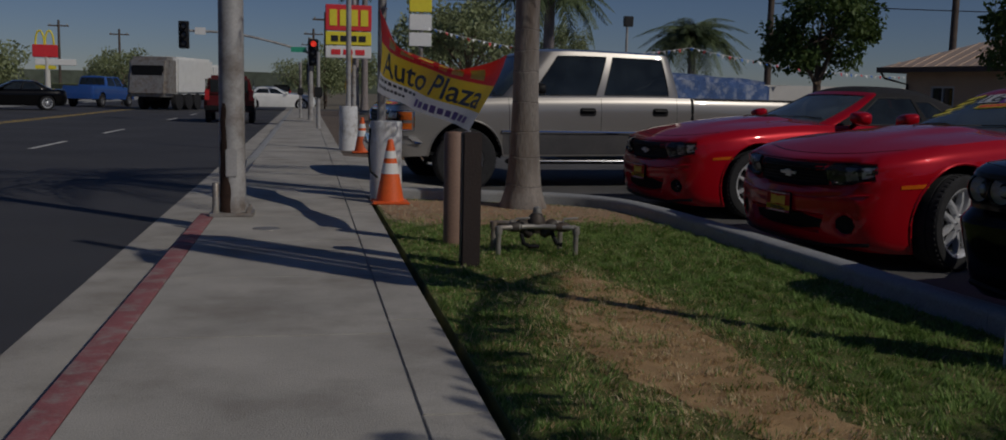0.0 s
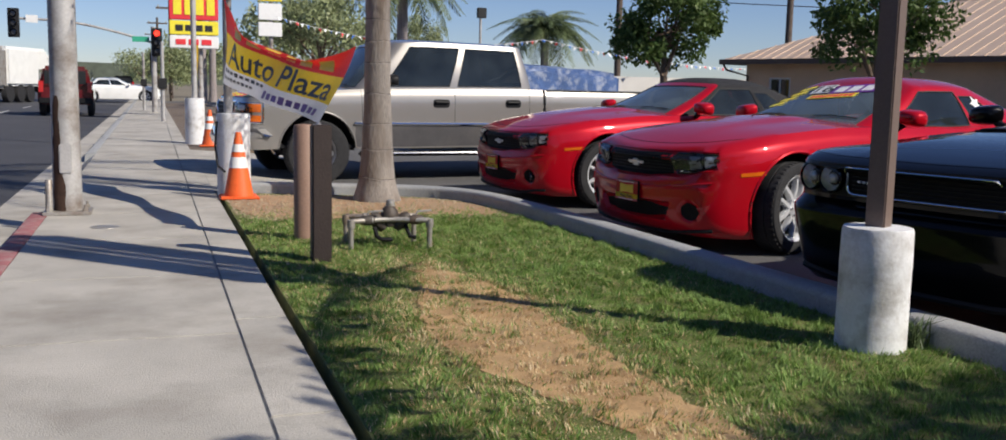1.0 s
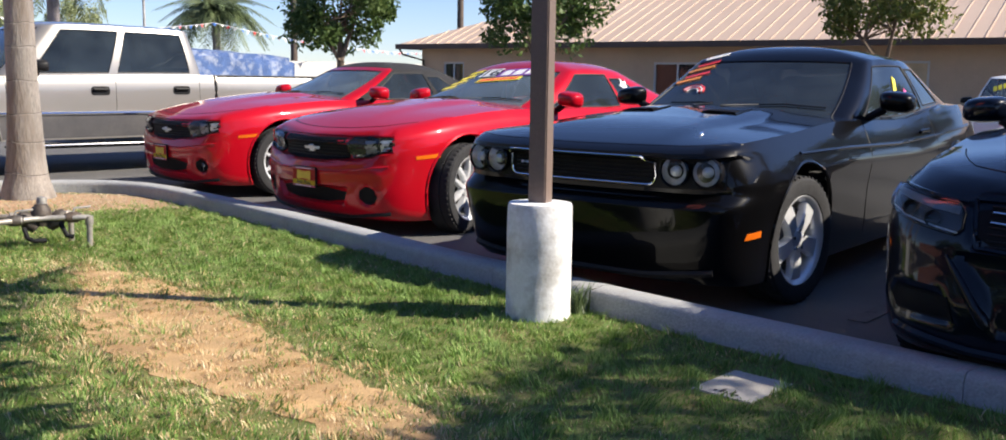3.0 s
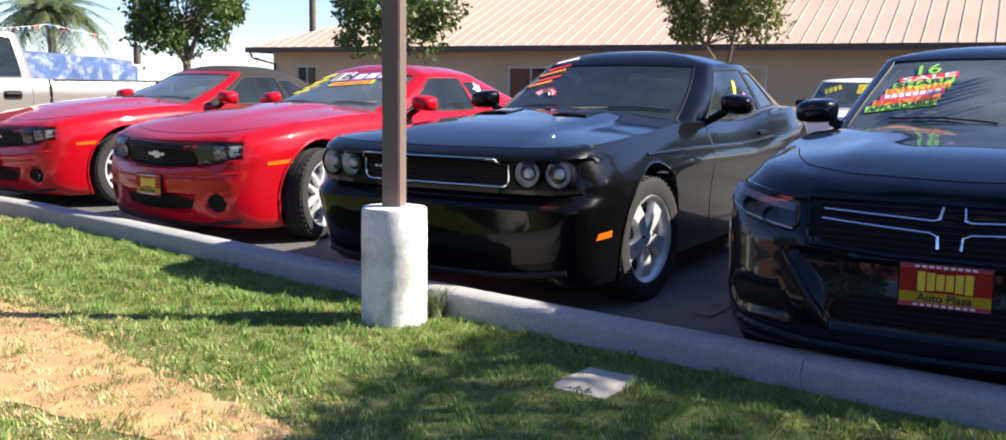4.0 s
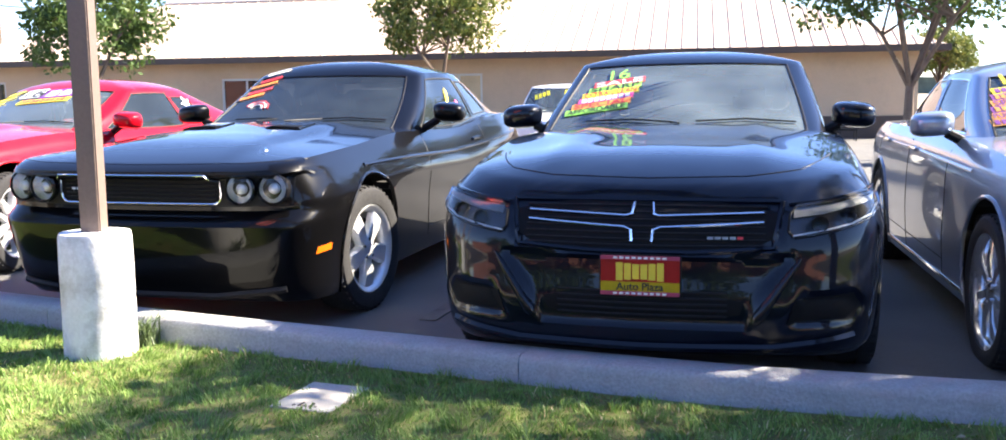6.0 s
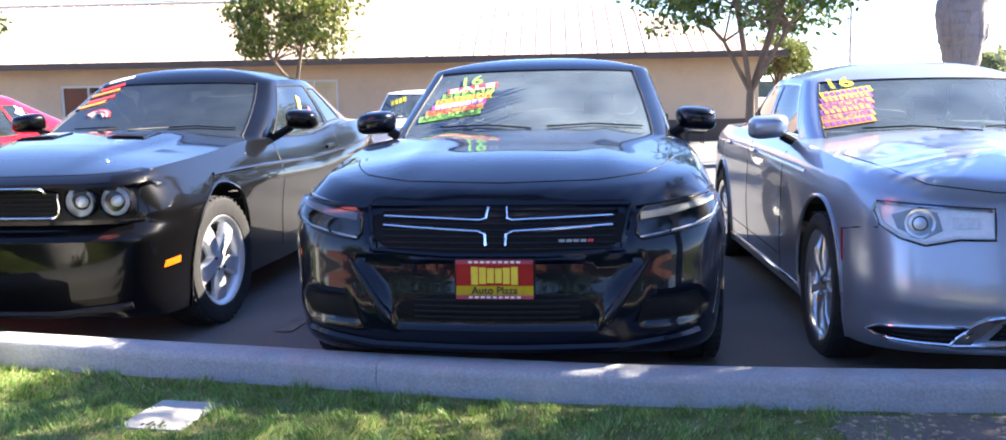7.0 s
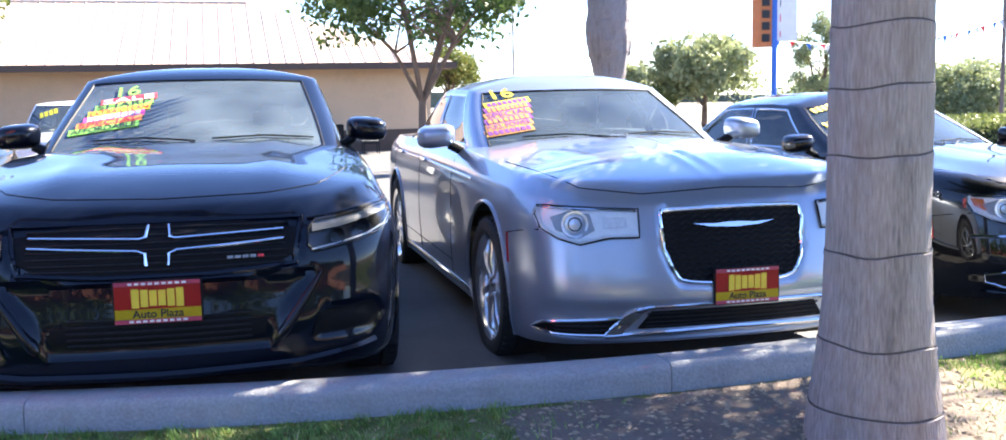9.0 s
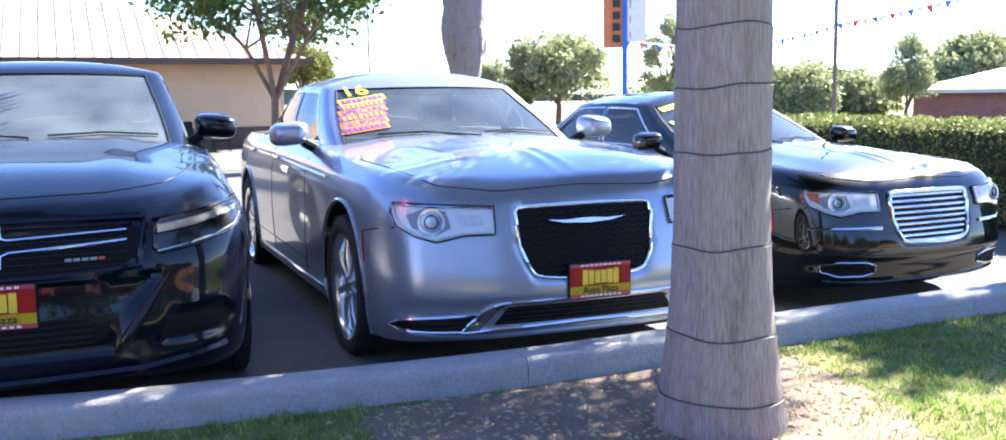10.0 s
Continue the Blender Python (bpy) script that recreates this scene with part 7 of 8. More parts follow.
for k, h in enumerate(HOLES):
    w = new("window")
    w.parent = bld
    ya, yb, za, zb = h
    fr = bmesh.new()
    for q in ((ya, yb, za, za + 0.06), (ya, yb, zb - 0.06, zb), (ya, ya + 0.06, za, zb), (yb - 0.06, yb, za, zb), ((ya + yb) / 2 - 0.025, (ya + yb) / 2 + 0.025, za, zb)):
        box(fr, 0.72, 0.80, *q)
    part("frame", fr, "window_white", w, smooth=False)
    part("pane", box_bm(0.76, 0.77, ya + 0.06, yb - 0.06, za + 0.06, zb - 0.06), "plywood" if k == 0 else "dark_glass", w, smooth=False)
    part("sill", box_bm(0.62, 0.74, ya - 0.05, yb + 0.05, za - 0.06, za), "window_white", w, smooth=False)
bm = bmesh.new()
e0, e1 = (0, 0, EAVE), (0, LB_, EAVE)
r0, r1 = (DB / 2, DB / 2, EAVE + RISE), (DB / 2, LB_ - DB / 2, EAVE + RISE)
V = [bm.verts.new(p) for p in (e0, e1, (DB, LB_, EAVE), (DB, 0, EAVE), r0, r1)]
for f in ((0, 4, 5, 1), (1, 5, 2), (2, 5, 4, 3), (3, 4, 0)):
    bm.faces.new([V[k] for k in f])
roof = part("roof", bm, "metal_roof", bld, smooth=False)
bm = bmesh.new()
for q in ((-0.04, 0.0, -0.04, LB_ + 0.04), (DB, DB + 0.04, -0.04, LB_ + 0.04), (0, DB, -0.04, 0), (0, DB, LB_, LB_ + 0.04)):
    box(bm, *q, EAVE - 0.16, EAVE + 0.015)
part("fascia_board", bm, "fascia", roof, smooth=False)
part("soffit", box_bm(0.0, DB, 0.0, LB_, EAVE - 0.12, EAVE - 0.09), "fascia", roof, smooth=False)
sl = math.hypot(DB / 2, RISE)
seam = bpy.data.meshes.new("seam")
sb = box_bm(0, 1, -0.014, 0.014, 0.0, 0.022)
sb.to_mesh(seam)
sb.free()
seam.materials.append(M["metal_roof"])
k = 0
y = 0.35
while y < LB_ - 0.2:
    run = min(1, y / (DB / 2), (LB_ - y) / (DB / 2))
    o = new("seam", seam)
    o.parent = roof
    o.matrix_local = Matrix.Translation((0, y, EAVE)) @ Matrix.Rotation(-math.atan2(RISE, DB / 2), 4, "Y") @ Matrix.Diagonal((sl * run, 1, 1, 1))
    y += 0.43
part("ridge_cap", tube([r0, r1], 0.07), "metal_roof", roof)
part("downpipe", tube([(-0.02, LB_ - 0.1, EAVE - 0.1), (0.1, LB_ - 0.2, EAVE - 0.35), (0.65, LB_ - 0.7, EAVE - 0.55), (0.65, LB_ - 0.7, 0.1)], 0.04), "fascia", bld)
# garden chairs and a kerb stripe by the wall
for k in range(2):
    ch = thing("garden_chair", "black wire garden chair on the walkway", "chair", B_M @ Matrix.Translation((-0.9, 2.6 + 0.9 * k, 0.0)), "garden chairs")
    part("seat", box_bm(-0.22, 0.22, -0.22, 0.22, 0.42, 0.46, 0.01), "black_plastic", ch)
    part("backrest", box_bm(0.20, 0.24, -0.22, 0.22, 0.5, 0.95, 0.02), "black_plastic", ch)
    for sx in (-0.2, 0.2):
        for sy in (-0.2, 0.2):
            part("leg", tube([(sx, sy, 0), (sx, sy, 0.44)], 0.015), "black_plastic", ch)
walkm = box_bm(-1.6, 0.7, 0.0, LB_, -0.1, 0.0)
ob = link_bm("walkway", walkm, "kerb_concrete", smooth=False)
ob.matrix_world = B_M
tagged(ob, "concrete walkway along the building", "walkway", kind="structure")

# ---------- trees ----------
M["bark"] = mat("bark", (0.17, 0.12, 0.085), 0.9, 0, 0.2, 6, 60, 0.5, bump_scale=30)
LEAF = leaf_mat("leaf", (0.03, 0.065, 0.014), (0.065, 0.115, 0.028), (0.14, 0.19, 0.055))
LEAF_Y = leaf_mat("leaf_yellow", (0.06, 0.09, 0.02), (0.13, 0.165, 0.04), (0.28, 0.26, 0.07))
# Paler leaves for far trees: the haze of distance is put into the colour.
LEAF_HAZE = leaf_mat("leaf_far", (0.15, 0.19, 0.10), (0.27, 0.31, 0.15), (0.42, 0.45, 0.25))


def tree(x, y, trunk_h, crown_z, rx, rz, leaf, label, seed, n=5200, lsize=0.10, trunk_r=0.09, z0=-0.2, material=None, group="", clumps=34, forks=5, lean=0.0):
    """A tapered trunk that forks into limbs; the crown is many small leaves in uneven clumps."""
    rnd = random.Random(seed)
    root = thing("tree", label, "tree", Matrix.Translation((x, y, z0)), group)
    bm = bmesh.new()
    top = Vector((lean, 0, trunk_h))
    tube([(0, 0, -0.25), (0.02, 0.01, trunk_h * 0.5), top], 0.1, seg=10, bm=bm, radii=[trunk_r * 1.35, trunk_r, trunk_r * 0.8])
    part("trunk", bm, "bark", root)
    cs = []
    for k in range(clumps):
        a, u, q = rnd.uniform(0, 6.283), rnd.uniform(-0.75, 1), rnd.uniform(0.45, 1) ** 0.6
        s = math.sqrt(max(0.05, 1 - u * u))
        cs.append(Vector((math.cos(a) * s * rx * q * 0.86, math.sin(a) * s * rx * q * 0.86, crown_z + u * rz * q * 0.86)))
    for k in range(forks):
        b = bmesh.new()
        c_ = cs[k * (clumps // forks)]
        mid = top.lerp(c_, 0.5) + Vector((0, 0, 0.12 * rz))
        tube([top - Vector((0, 0, 0.05)), mid, c_], 0.05, seg=6, bm=b, radii=[trunk_r * 0.55, trunk_r * 0.34, trunk_r * 0.12])
        for j in range(3):
            d_ = cs[(k * (clumps // forks) + j + 1) % clumps]
            tube([mid, mid.lerp(d_, 0.6) + Vector((0, 0, 0.05)), d_], 0.02, seg=5, bm=b, radii=[trunk_r * 0.28, trunk_r * 0.16, trunk_r * 0.06])
        part("limb", b, "bark", root)
    rng = np.random.default_rng(seed)
    C = np.array([tuple(c_) for c_ in cs])
    sz = rng.uniform(0.20, 0.42, clumps) * rx
    w = rng.integers(0, clumps, n)
    d = rng.normal(size=(n, 3))
    d /= np.linalg.norm(d, axis=1)[:, None]
    P = C[w] + d * (sz[w] * rng.uniform(0.25, 1.0, n) ** 0.55)[:, None] * np.array([1, 1, 0.8])
    u = rng.normal(size=(n, 3))
    u[:, 2] -= 0.5
    u /= np.linalg.norm(u, axis=1)[:, None]
    v = np.cross(u, rng.normal(size=(n, 3)))
    v /= np.linalg.norm(v, axis=1)[:, None]
    L = (lsize * rng.uniform(0.6, 1.3, n))[:, None]
    Q = np.stack([P, P + u * L * 0.5 + v * L * 0.26, P + u * L, P + u * L * 0.5 - v * L * 0.26], 1)
    me = bpy.data.meshes.new("crown")
    me.vertices.add(n * 4)
    me.vertices.foreach_set("co", Q.ravel())
    me.loops.add(n * 4)
    me.loops.foreach_set("vertex_index", np.arange(n * 4))
    me.polygons.add(n)
    me.polygons.foreach_set("loop_start", np.arange(n) * 4)
    me.polygons.foreach_set("loop_total", np.full(n, 4))
    me.update(calc_edges=True)
    me.materials.append(material or leaf)
    o = new("crown", me)
    o.parent = root
    return root


tree(11.7, 21.7, 1.75, 3.05, 1.30, 1.45, LEAF, "round dark green tree at the edge of the car park", 21, 9000, 0.13, 0.11)
tree(15.1, 18.3, 1.65, 3.05, 1.55, 1.35, LEAF, "young broadleaf tree before the tan building", 22, 7000, 0.14)
tree(20.2, 12.6, 1.7, 3.25, 1.55, 1.15, LEAF_Y, "young tree with yellowing leaves before the tan building", 23, 6500, 0.14)
tree(19.9, 2.3, 1.45, 3.55, 2.35, 1.35, LEAF, "spreading tree with several stems by the building's end", 24, 9500, 0.14, 0.095, forks=7)
# Unseen tree, added only so its crown shades the lawn and kerb.
tree(9.37, -7.42, 3.9, 4.95, 0.88, 0.85, LEAF, "slim young tree at the edge of the car park", 57, 5200, 0.12, 0.05, forks=5)

# ---------- distance behind the car park ----------
# old palm trunk
op = thing("palm_tree", "tall shaggy grey palm trunk beyond the cars", "palm tree", Matrix.Translation((22.1, -1.55, -0.25)))
bm = palm_trunk_bm(prof((0, 0.30), (1.8, 0.28), (2.1, 0.36), (2.6, 0.46), (4.2, 0.42), (9, 0.36)), 8.0, 0.22, 31, (0.15, 0.1))
for v in bm.verts:
    f = 1 + 0.16 * noise.noise(Vector((v.co.x * 5, v.co.y * 5, v.co.z * 1.6))) + 0.08 * noise.noise(v.co * 14)
    v.co.x *= f
    v.co.y *= f
part("trunk", bm, "palm_bark", op)
fm = frond_bm(2.6, 1.1, 77, 0.5)
for k in range(14):
    o = link_bm("frond", fm, "frond", op, smooth=False) if k == 0 else new("frond", first.data)
    first = o if k == 0 else first
    o.parent = op
    o.matrix_local = Matrix.Translation((0.15, 0.1, 8.0)) @ Matrix.Rotation(k * 2.4, 4, "Z") @ Matrix.Rotation(0.1 * (k % 5) - 0.3, 4, "Y")

for k, (x, y, h, cz, rx, rz, m_) in enumerate(((31.8, -5.1, 1.2, 2.35, 1.75, 1.2, LEAF_HAZE), (38, 3.5, 1.6, 2.6, 1.2, 0.85, LEAF_Y), (36.9, -10, 1.2, 2.6, 1.0, 2.0, LEAF_HAZE), (41.8, -17, 0.6, 1.3, 1.7, 1.6, LEAF_HAZE), (44.5, -23.3, 0.6, 2.3, 1.3, 2.0, LEAF_HAZE), (53.4, -32, 1.0, 2.8, 3.0, 2.0, LEAF_HAZE), (58, -25, 0.6, 1.3, 4.5, 1.3, LEAF_HAZE), (47, -13.5, 0.5, 1.0, 3.0, 1.0, LEAF_HAZE), (42, -3.7, 1.6, 2.4, 0.8, 0.5, LEAF_HAZE), (31, -3.2, 0.7, 1.2, 0.9, 0.6, LEAF_Y))):
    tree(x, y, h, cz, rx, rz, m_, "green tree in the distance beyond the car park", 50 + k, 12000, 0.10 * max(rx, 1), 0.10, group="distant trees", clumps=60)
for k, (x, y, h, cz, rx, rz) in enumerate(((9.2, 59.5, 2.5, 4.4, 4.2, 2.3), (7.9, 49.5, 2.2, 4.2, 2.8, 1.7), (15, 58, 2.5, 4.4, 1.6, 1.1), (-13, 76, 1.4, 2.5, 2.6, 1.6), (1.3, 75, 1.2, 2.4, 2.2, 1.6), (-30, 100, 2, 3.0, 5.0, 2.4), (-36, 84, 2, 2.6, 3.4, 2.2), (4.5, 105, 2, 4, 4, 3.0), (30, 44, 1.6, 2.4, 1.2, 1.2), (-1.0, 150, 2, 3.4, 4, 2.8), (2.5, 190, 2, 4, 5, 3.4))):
    tree(x, y, h, cz, rx, rz, LEAF_HAZE, "broad green tree along the street", 80 + k, 4200, 0.075 * rx + 0.02, 0.13, group="street trees")
# tall unseen trees added across the road to darken reflections and sky fill
for k in range(7):
    tree(-21.5 - (k % 2) * 1.5, -38 + 9.0 * k, 2.2, 4.6, 4.6, 3.3, LEAF, "broad dark tree across the road", 120 + k, 4200, 0.45, 0.25, group="trees across the road")



def far_palm(x, y, h, L, seed, label="palm with drooping fronds in the distance", r=0.2, n=42):
    root = thing("palm_tree", label, "palm tree", Matrix.Translation((x, y, -0.2)), "distant palms")
    part("trunk", palm_trunk_bm(prof((0, r * 1.3), (1, r), (12, r * 0.8)), h, 0.4, seed), "palm_bark", root)
    me = None
    rnd = random.Random(seed)
    for k in range(n):
        if me is None:
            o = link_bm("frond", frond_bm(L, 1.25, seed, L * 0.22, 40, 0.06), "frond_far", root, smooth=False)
            me = o.data
        else:
            o = new("frond", me)
            o.parent = root
        o.matrix_local = Matrix.Translation((0, 0, h)) @ Matrix.Rotation(k * 2.4 + rnd.uniform(-0.2, 0.2), 4, "Z") @ Matrix.Rotation(rnd.uniform(-1.2, 0.2), 4, "Y")


far_palm(18.2, 46, 4.1, 2.8, 41)
far_palm(8.2, 34, 4.7, 2.4, 42)
far_palm(2.9, 62, 9.0, 3.0, 43, r=0.25)
far_palm(4.2, 75, 10.0, 3.0, 44, r=0.25)
far_palm(56.4, -26.1, 2.3, 1.3, 45)

M["hedge_leaf"] = leaf_mat("hedge_leaf", (0.05, 0.075, 0.018), (0.15, 0.19, 0.055), (0.36, 0.38, 0.15))


def hedge(x0, y0, x1, y1, w, z0, z1, n, seed, label):
    root = thing("hedge", label, "hedge")
    a, b = Vector((x0, y0, 0)), Vector((x1, y1, 0))
    t = (b - a).normalized()
    s = Vector((-t.y, t.x, 0))
    L = (b - a).length
    # Near-black box behind the leaves: the hedge's inner shade put into colour.
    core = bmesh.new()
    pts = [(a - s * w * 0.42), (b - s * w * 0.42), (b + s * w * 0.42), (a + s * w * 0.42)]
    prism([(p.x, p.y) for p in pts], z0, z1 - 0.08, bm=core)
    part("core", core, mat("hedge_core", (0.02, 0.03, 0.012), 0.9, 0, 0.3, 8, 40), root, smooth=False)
    rng = np.random.default_rng(seed)
    u, v, q = rng.uniform(0, L, n), rng.uniform(-w / 2, w / 2, n), rng.random(n)
    z = np.where(q < 0.45, z1 - rng.random(n) ** 2 * 0.10, rng.uniform(z0, z1, n))
    v = np.where(q < 0.45, v, np.sign(v) * w / 2 - np.sign(v) * rng.random(n) ** 2 * 0.10)
    z += 0.04 * np.sin(u * 3.1) * (q < 0.45)
    P = np.stack([a.x + t.x * u + s.x * v, a.y + t.y * u + s.y * v, z], 1)
    d = rng.normal(size=(n, 3))
    d /= np.linalg.norm(d, axis=1)[:, None]
    e = np.cross(d, rng.normal(size=(n, 3)))
    e /= np.linalg.norm(e, axis=1)[:, None]
    l_ = (0.05 * rng.uniform(0.6, 1.4, n))[:, None]
    Q = np.stack([P, P + d * l_ * 0.5 + e * l_ * 0.3, P + d * l_, P + d * l_ * 0.5 - e * l_ * 0.3], 1)
    me = bpy.data.meshes.new("leaves")
    me.vertices.add(n * 4)
    me.vertices.foreach_set("co", Q.ravel())
    me.loops.add(n * 4)
    me.loops.foreach_set("vertex_index", np.arange(n * 4))
    me.polygons.add(n)
    me.polygons.foreach_set("loop_start", np.arange(n) * 4)
    me.polygons.foreach_set("loop_total", np.full(n, 4))
    me.update(calc_edges=True)
    me.materials.append(M["hedge_leaf"])
    o = new("leaves", me)
    o.parent = root
    return root


hedge(15.5, -6.3, 6.6, -7.2, 1.1, -0.25, 0.80, 30000, 61, "clipped green hedge along the car park's edge")

# brick house with a white hipped roof
M["brick_wall"] = mat("brick_wall", (0.36, 0.16, 0.12), 0.85, 0, 0.15, 3, 30)
M["pale_roof"] = mat("pale_roof", (0.62, 0.58, 0.53), 0.8, 0, 0.08, 1.5, 20)
hs = thing("house", "low brick house with a pale hipped roof", "house", Matrix.Translation((40.8, -36.4, -0.25)) @ Matrix.Rotation(radians(-28), 4, "Z"))
part("wall", box_bm(0, 9, -13, 13, 0, 1.65), "brick_wall", hs, smooth=False)
bm = bmesh.new()
V = [bm.verts.new(p) for p in ((-0.6, -13.6, 1.55), (-0.6, 13.6, 1.55), (9.6, 13.6, 1.55), (9.6, -13.6, 1.55), (4.5, -6.5, 3.2), (4.5, 6.5, 3.2))]
for f in ((0, 4, 5, 1), (1, 5, 2), (2, 5, 4, 3), (3, 4, 0), (0, 1, 2, 3)):
    bm.faces.new([V[k] for k in f])
rf = part("roof", bm, "pale_roof", hs, smooth=False)
part("fascia_board", box_bm(-0.63, -0.58, -13.6, 13.6, 1.42, 1.60), "window_white", rf, smooth=False)
part("roof_vent", box_bm(1.5, 1.8, 7.2, 7.5, 1.9, 2.7), "galv", rf, smooth=False)

# pole banners, pennant strings
M["flag_blue"] = mat("flag_blue", (0.03, 0.16, 0.55), 0.6, 0, 0.1)
M["flag_orange"] = mat("flag_orange", (0.62, 0.20, 0.07), 0.6, 0, 0.08)
pb = thing("banner_pole", "blue pole with an orange and a white banner", "banner pole", Matrix.Translation((24.56, -5.6, -0.25)))
part("pole", lathe([(0.07, 0), (0.06, 6)], 10), "flag_blue", pb)
R_ = Matrix.Rotation(radians(-8), 4, "Z")
for y0, y1, z0, z1, m_, nm in ((0.06, 0.52, 2.62, 4.6, "flag_orange", "banner_cloth"), (-0.52, -0.06, 2.75, 4.6, "sale_white", "banner_cloth")):
    bm = box_bm(-0.01, 0.01, y0, y1, z0, z1)
    bmesh.ops.transform(bm, matrix=R_, verts=bm.verts)
    part(nm, bm, m_, pb, smooth=False)
for k in range(5):
    part("print_bar", box_bm(-0.03, -0.012, 0.12, 0.30, 2.75 + 0.28 * k, 2.93 + 0.28 * k), "sale_black", pb, smooth=False)
for k, (h_, m_) in enumerate(((0.14, "sale_red"), (0.18, "sale_red"), (0.30, "sale_black"), (0.16, "sale_black"))):
    part("print_bar", box_bm(-0.03, -0.012, -0.46, -0.12, 2.85 + 0.36 * k, 2.85 + 0.36 * k + h_), m_, pb, smooth=False)
tp = thing("flag_pole", "thin dark pole at the car park's edge", "pole", Matrix.Translation((28.0, -12.5, -0.25)))
part("shaft", lathe([(0.06, 0), (0.05, 9)], 8), "brown_steel", tp)
tp2 = thing("flag_pole", "thin pale pole behind the parked cars", "pole", Matrix.Translation((36.5, 1.0, -0.25)))
part("shaft", lathe([(0.05, 0), (0.04, 7)], 8), "pole_steel", tp2)


def pennants(a, b, sag, n, label, seed, size=1.0):
    root = thing("pennant_string", label, "pennants")
    a, b = Vector(a), Vector(b)
    pts = [a.lerp(b, t / n) - Vector((0, 0, sag * 4 * (t / n) * (1 - t / n))) for t in range(n + 1)]
    part("cord", tube(pts, 0.008, seg=4), "sale_white", root)
    rnd = random.Random(seed)
    for k in range(n):
        p, q = pts[k], pts[k + 1]
        d = (q - p) * 0.8 * size
        bm = bmesh.new()
        w = Vector((rnd.uniform(-0.08, 0.08), rnd.uniform(-0.08, 0.08), -rnd.uniform(0.14, 0.24) * size))
        vs = [bm.verts.new(p), bm.verts.new(p + d), bm.verts.new(p + d * 0.55 + w)]
        bm.faces.new(vs)
        r = bmesh.ops.extrude_face_region(bm, geom=bm.faces[:])
        for v in r["geom"]:
            if isinstance(v, bmesh.types.BMVert):
                v.co += Vector((0.004, 0, 0))
        part("pennant", bm, ("flag_blue", "sale_white", "sale_red", "sale_white")[k % 4], root, smooth=False)


pennants((24.5, -5.6, 2.55), (28.0, -12.5, 3.15), 0.35, 34, "string of red, white and blue pennants", 1)
pennants((28.0, -12.5, 3.15), (23.5, -17.0, 4.4), 0.15, 26, "string of red, white and blue pennants", 4)
pennants((13.0, 33, 2.9), (3.8, 33, 3.3), 0.5, 50, "string of red, white and blue pennants", 2, 0.6)
pennants((13.0, 33, 2.9), (30.0, 40.0, 2.6), 0.5, 60, "string of red, white and blue pennants", 3, 0.6)

# tarpaulin-covered trailer and white wall beyond the truck
M["tarp"] = mat("tarp", (0.10, 0.17, 0.36), 0.3, 0.3, 0.25, 4, 40, 0.7, bump_scale=7, dirt=(0.6, 0.63, 0.68), dirt_scale=6, dirt_amt=0.7)
tr = thing("covered_trailer", "trailer under a crinkled blue tarpaulin", "trailer", Matrix.Translation((7.2, 19.5, LOT)) @ Matrix.Rotation(radians(6), 4, "Z"))
bm = bmesh.new()
box(bm, -1.9, 1.9, -0.9, 0.9, 0.75, 1.72, 0.12)
bmesh.ops.subdivide_edges(bm, edges=bm.edges, cuts=5, use_grid_fill=True)
for v in bm.verts:
    v.co += Vector((0.3, 0.5, 1)) * 0.07 * noise.noise(v.co * 3)
    v.co.z -= 0.10 * max(0, (v.co.x - 0.3) / 1.6)
part("tarpaulin", bm, "tarp", tr)
part("bed", box_bm(-1.8, 1.8, -0.8, 0.8, 0.5, 0.76, 0.02), "black_plastic", tr)
for sx in (-1.0, 0.9):
    for sy in (-0.85, 0.85):
        part("wheel", lathe([(0.3, -0.1), (0.33, -0.06), (0.33, 0.06), (0.3, 0.1)], 20, "y", m=Matrix.Translation((sx, sy, 0.33))), "rubber", tr)
part("drawbar", tube([(-1.8, 0, 0.55), (-2.8, 0, 0.45), (-2.85, 0, 0.0)], 0.04), "black_plastic", tr)
ww = tagged(link_bm("boundary_wall", box_bm(9.5, 30, 35.8, 36.0, -0.25, 1.75), "window_white", smooth=False), "long white boundary wall behind the car park", "wall", kind="structure")

# white pickup parked behind the black cars
wp = truck_spec("white_paint")
wt, wt_skin, wt_body = build_car("pickup_truck", "small white pickup truck with yellow price lettering", "pickup truck", wp, stall(14.6, 7.2, 12) @ Matrix.Diagonal((0.82, 0.82, 0.75, 1)), "")
sticker(wt, wt_skin, -0.35, 1.68, 0.62, 0.20, 0, "sale_yellow", "15999", "sale_orange", 0.75)
sticker(wt, wt_skin, 0.45, 1.66, 0.40, 0.16, 20, None, "", "sale_yellow", 0.8, 4)

# ---------- street scene ----------
def simple_vehicle(name, label, m, spec_fn, paint_, group="street vehicles"):
    v, sk, bd = build_car(name, label, "car", spec_fn(paint_), m, group)
    return v, sk, bd


def turned(x, y, deg, z=-0.15):
    return Matrix.Translation((x, y, z)) @ Matrix.Rotation(radians(deg), 4, "Z")


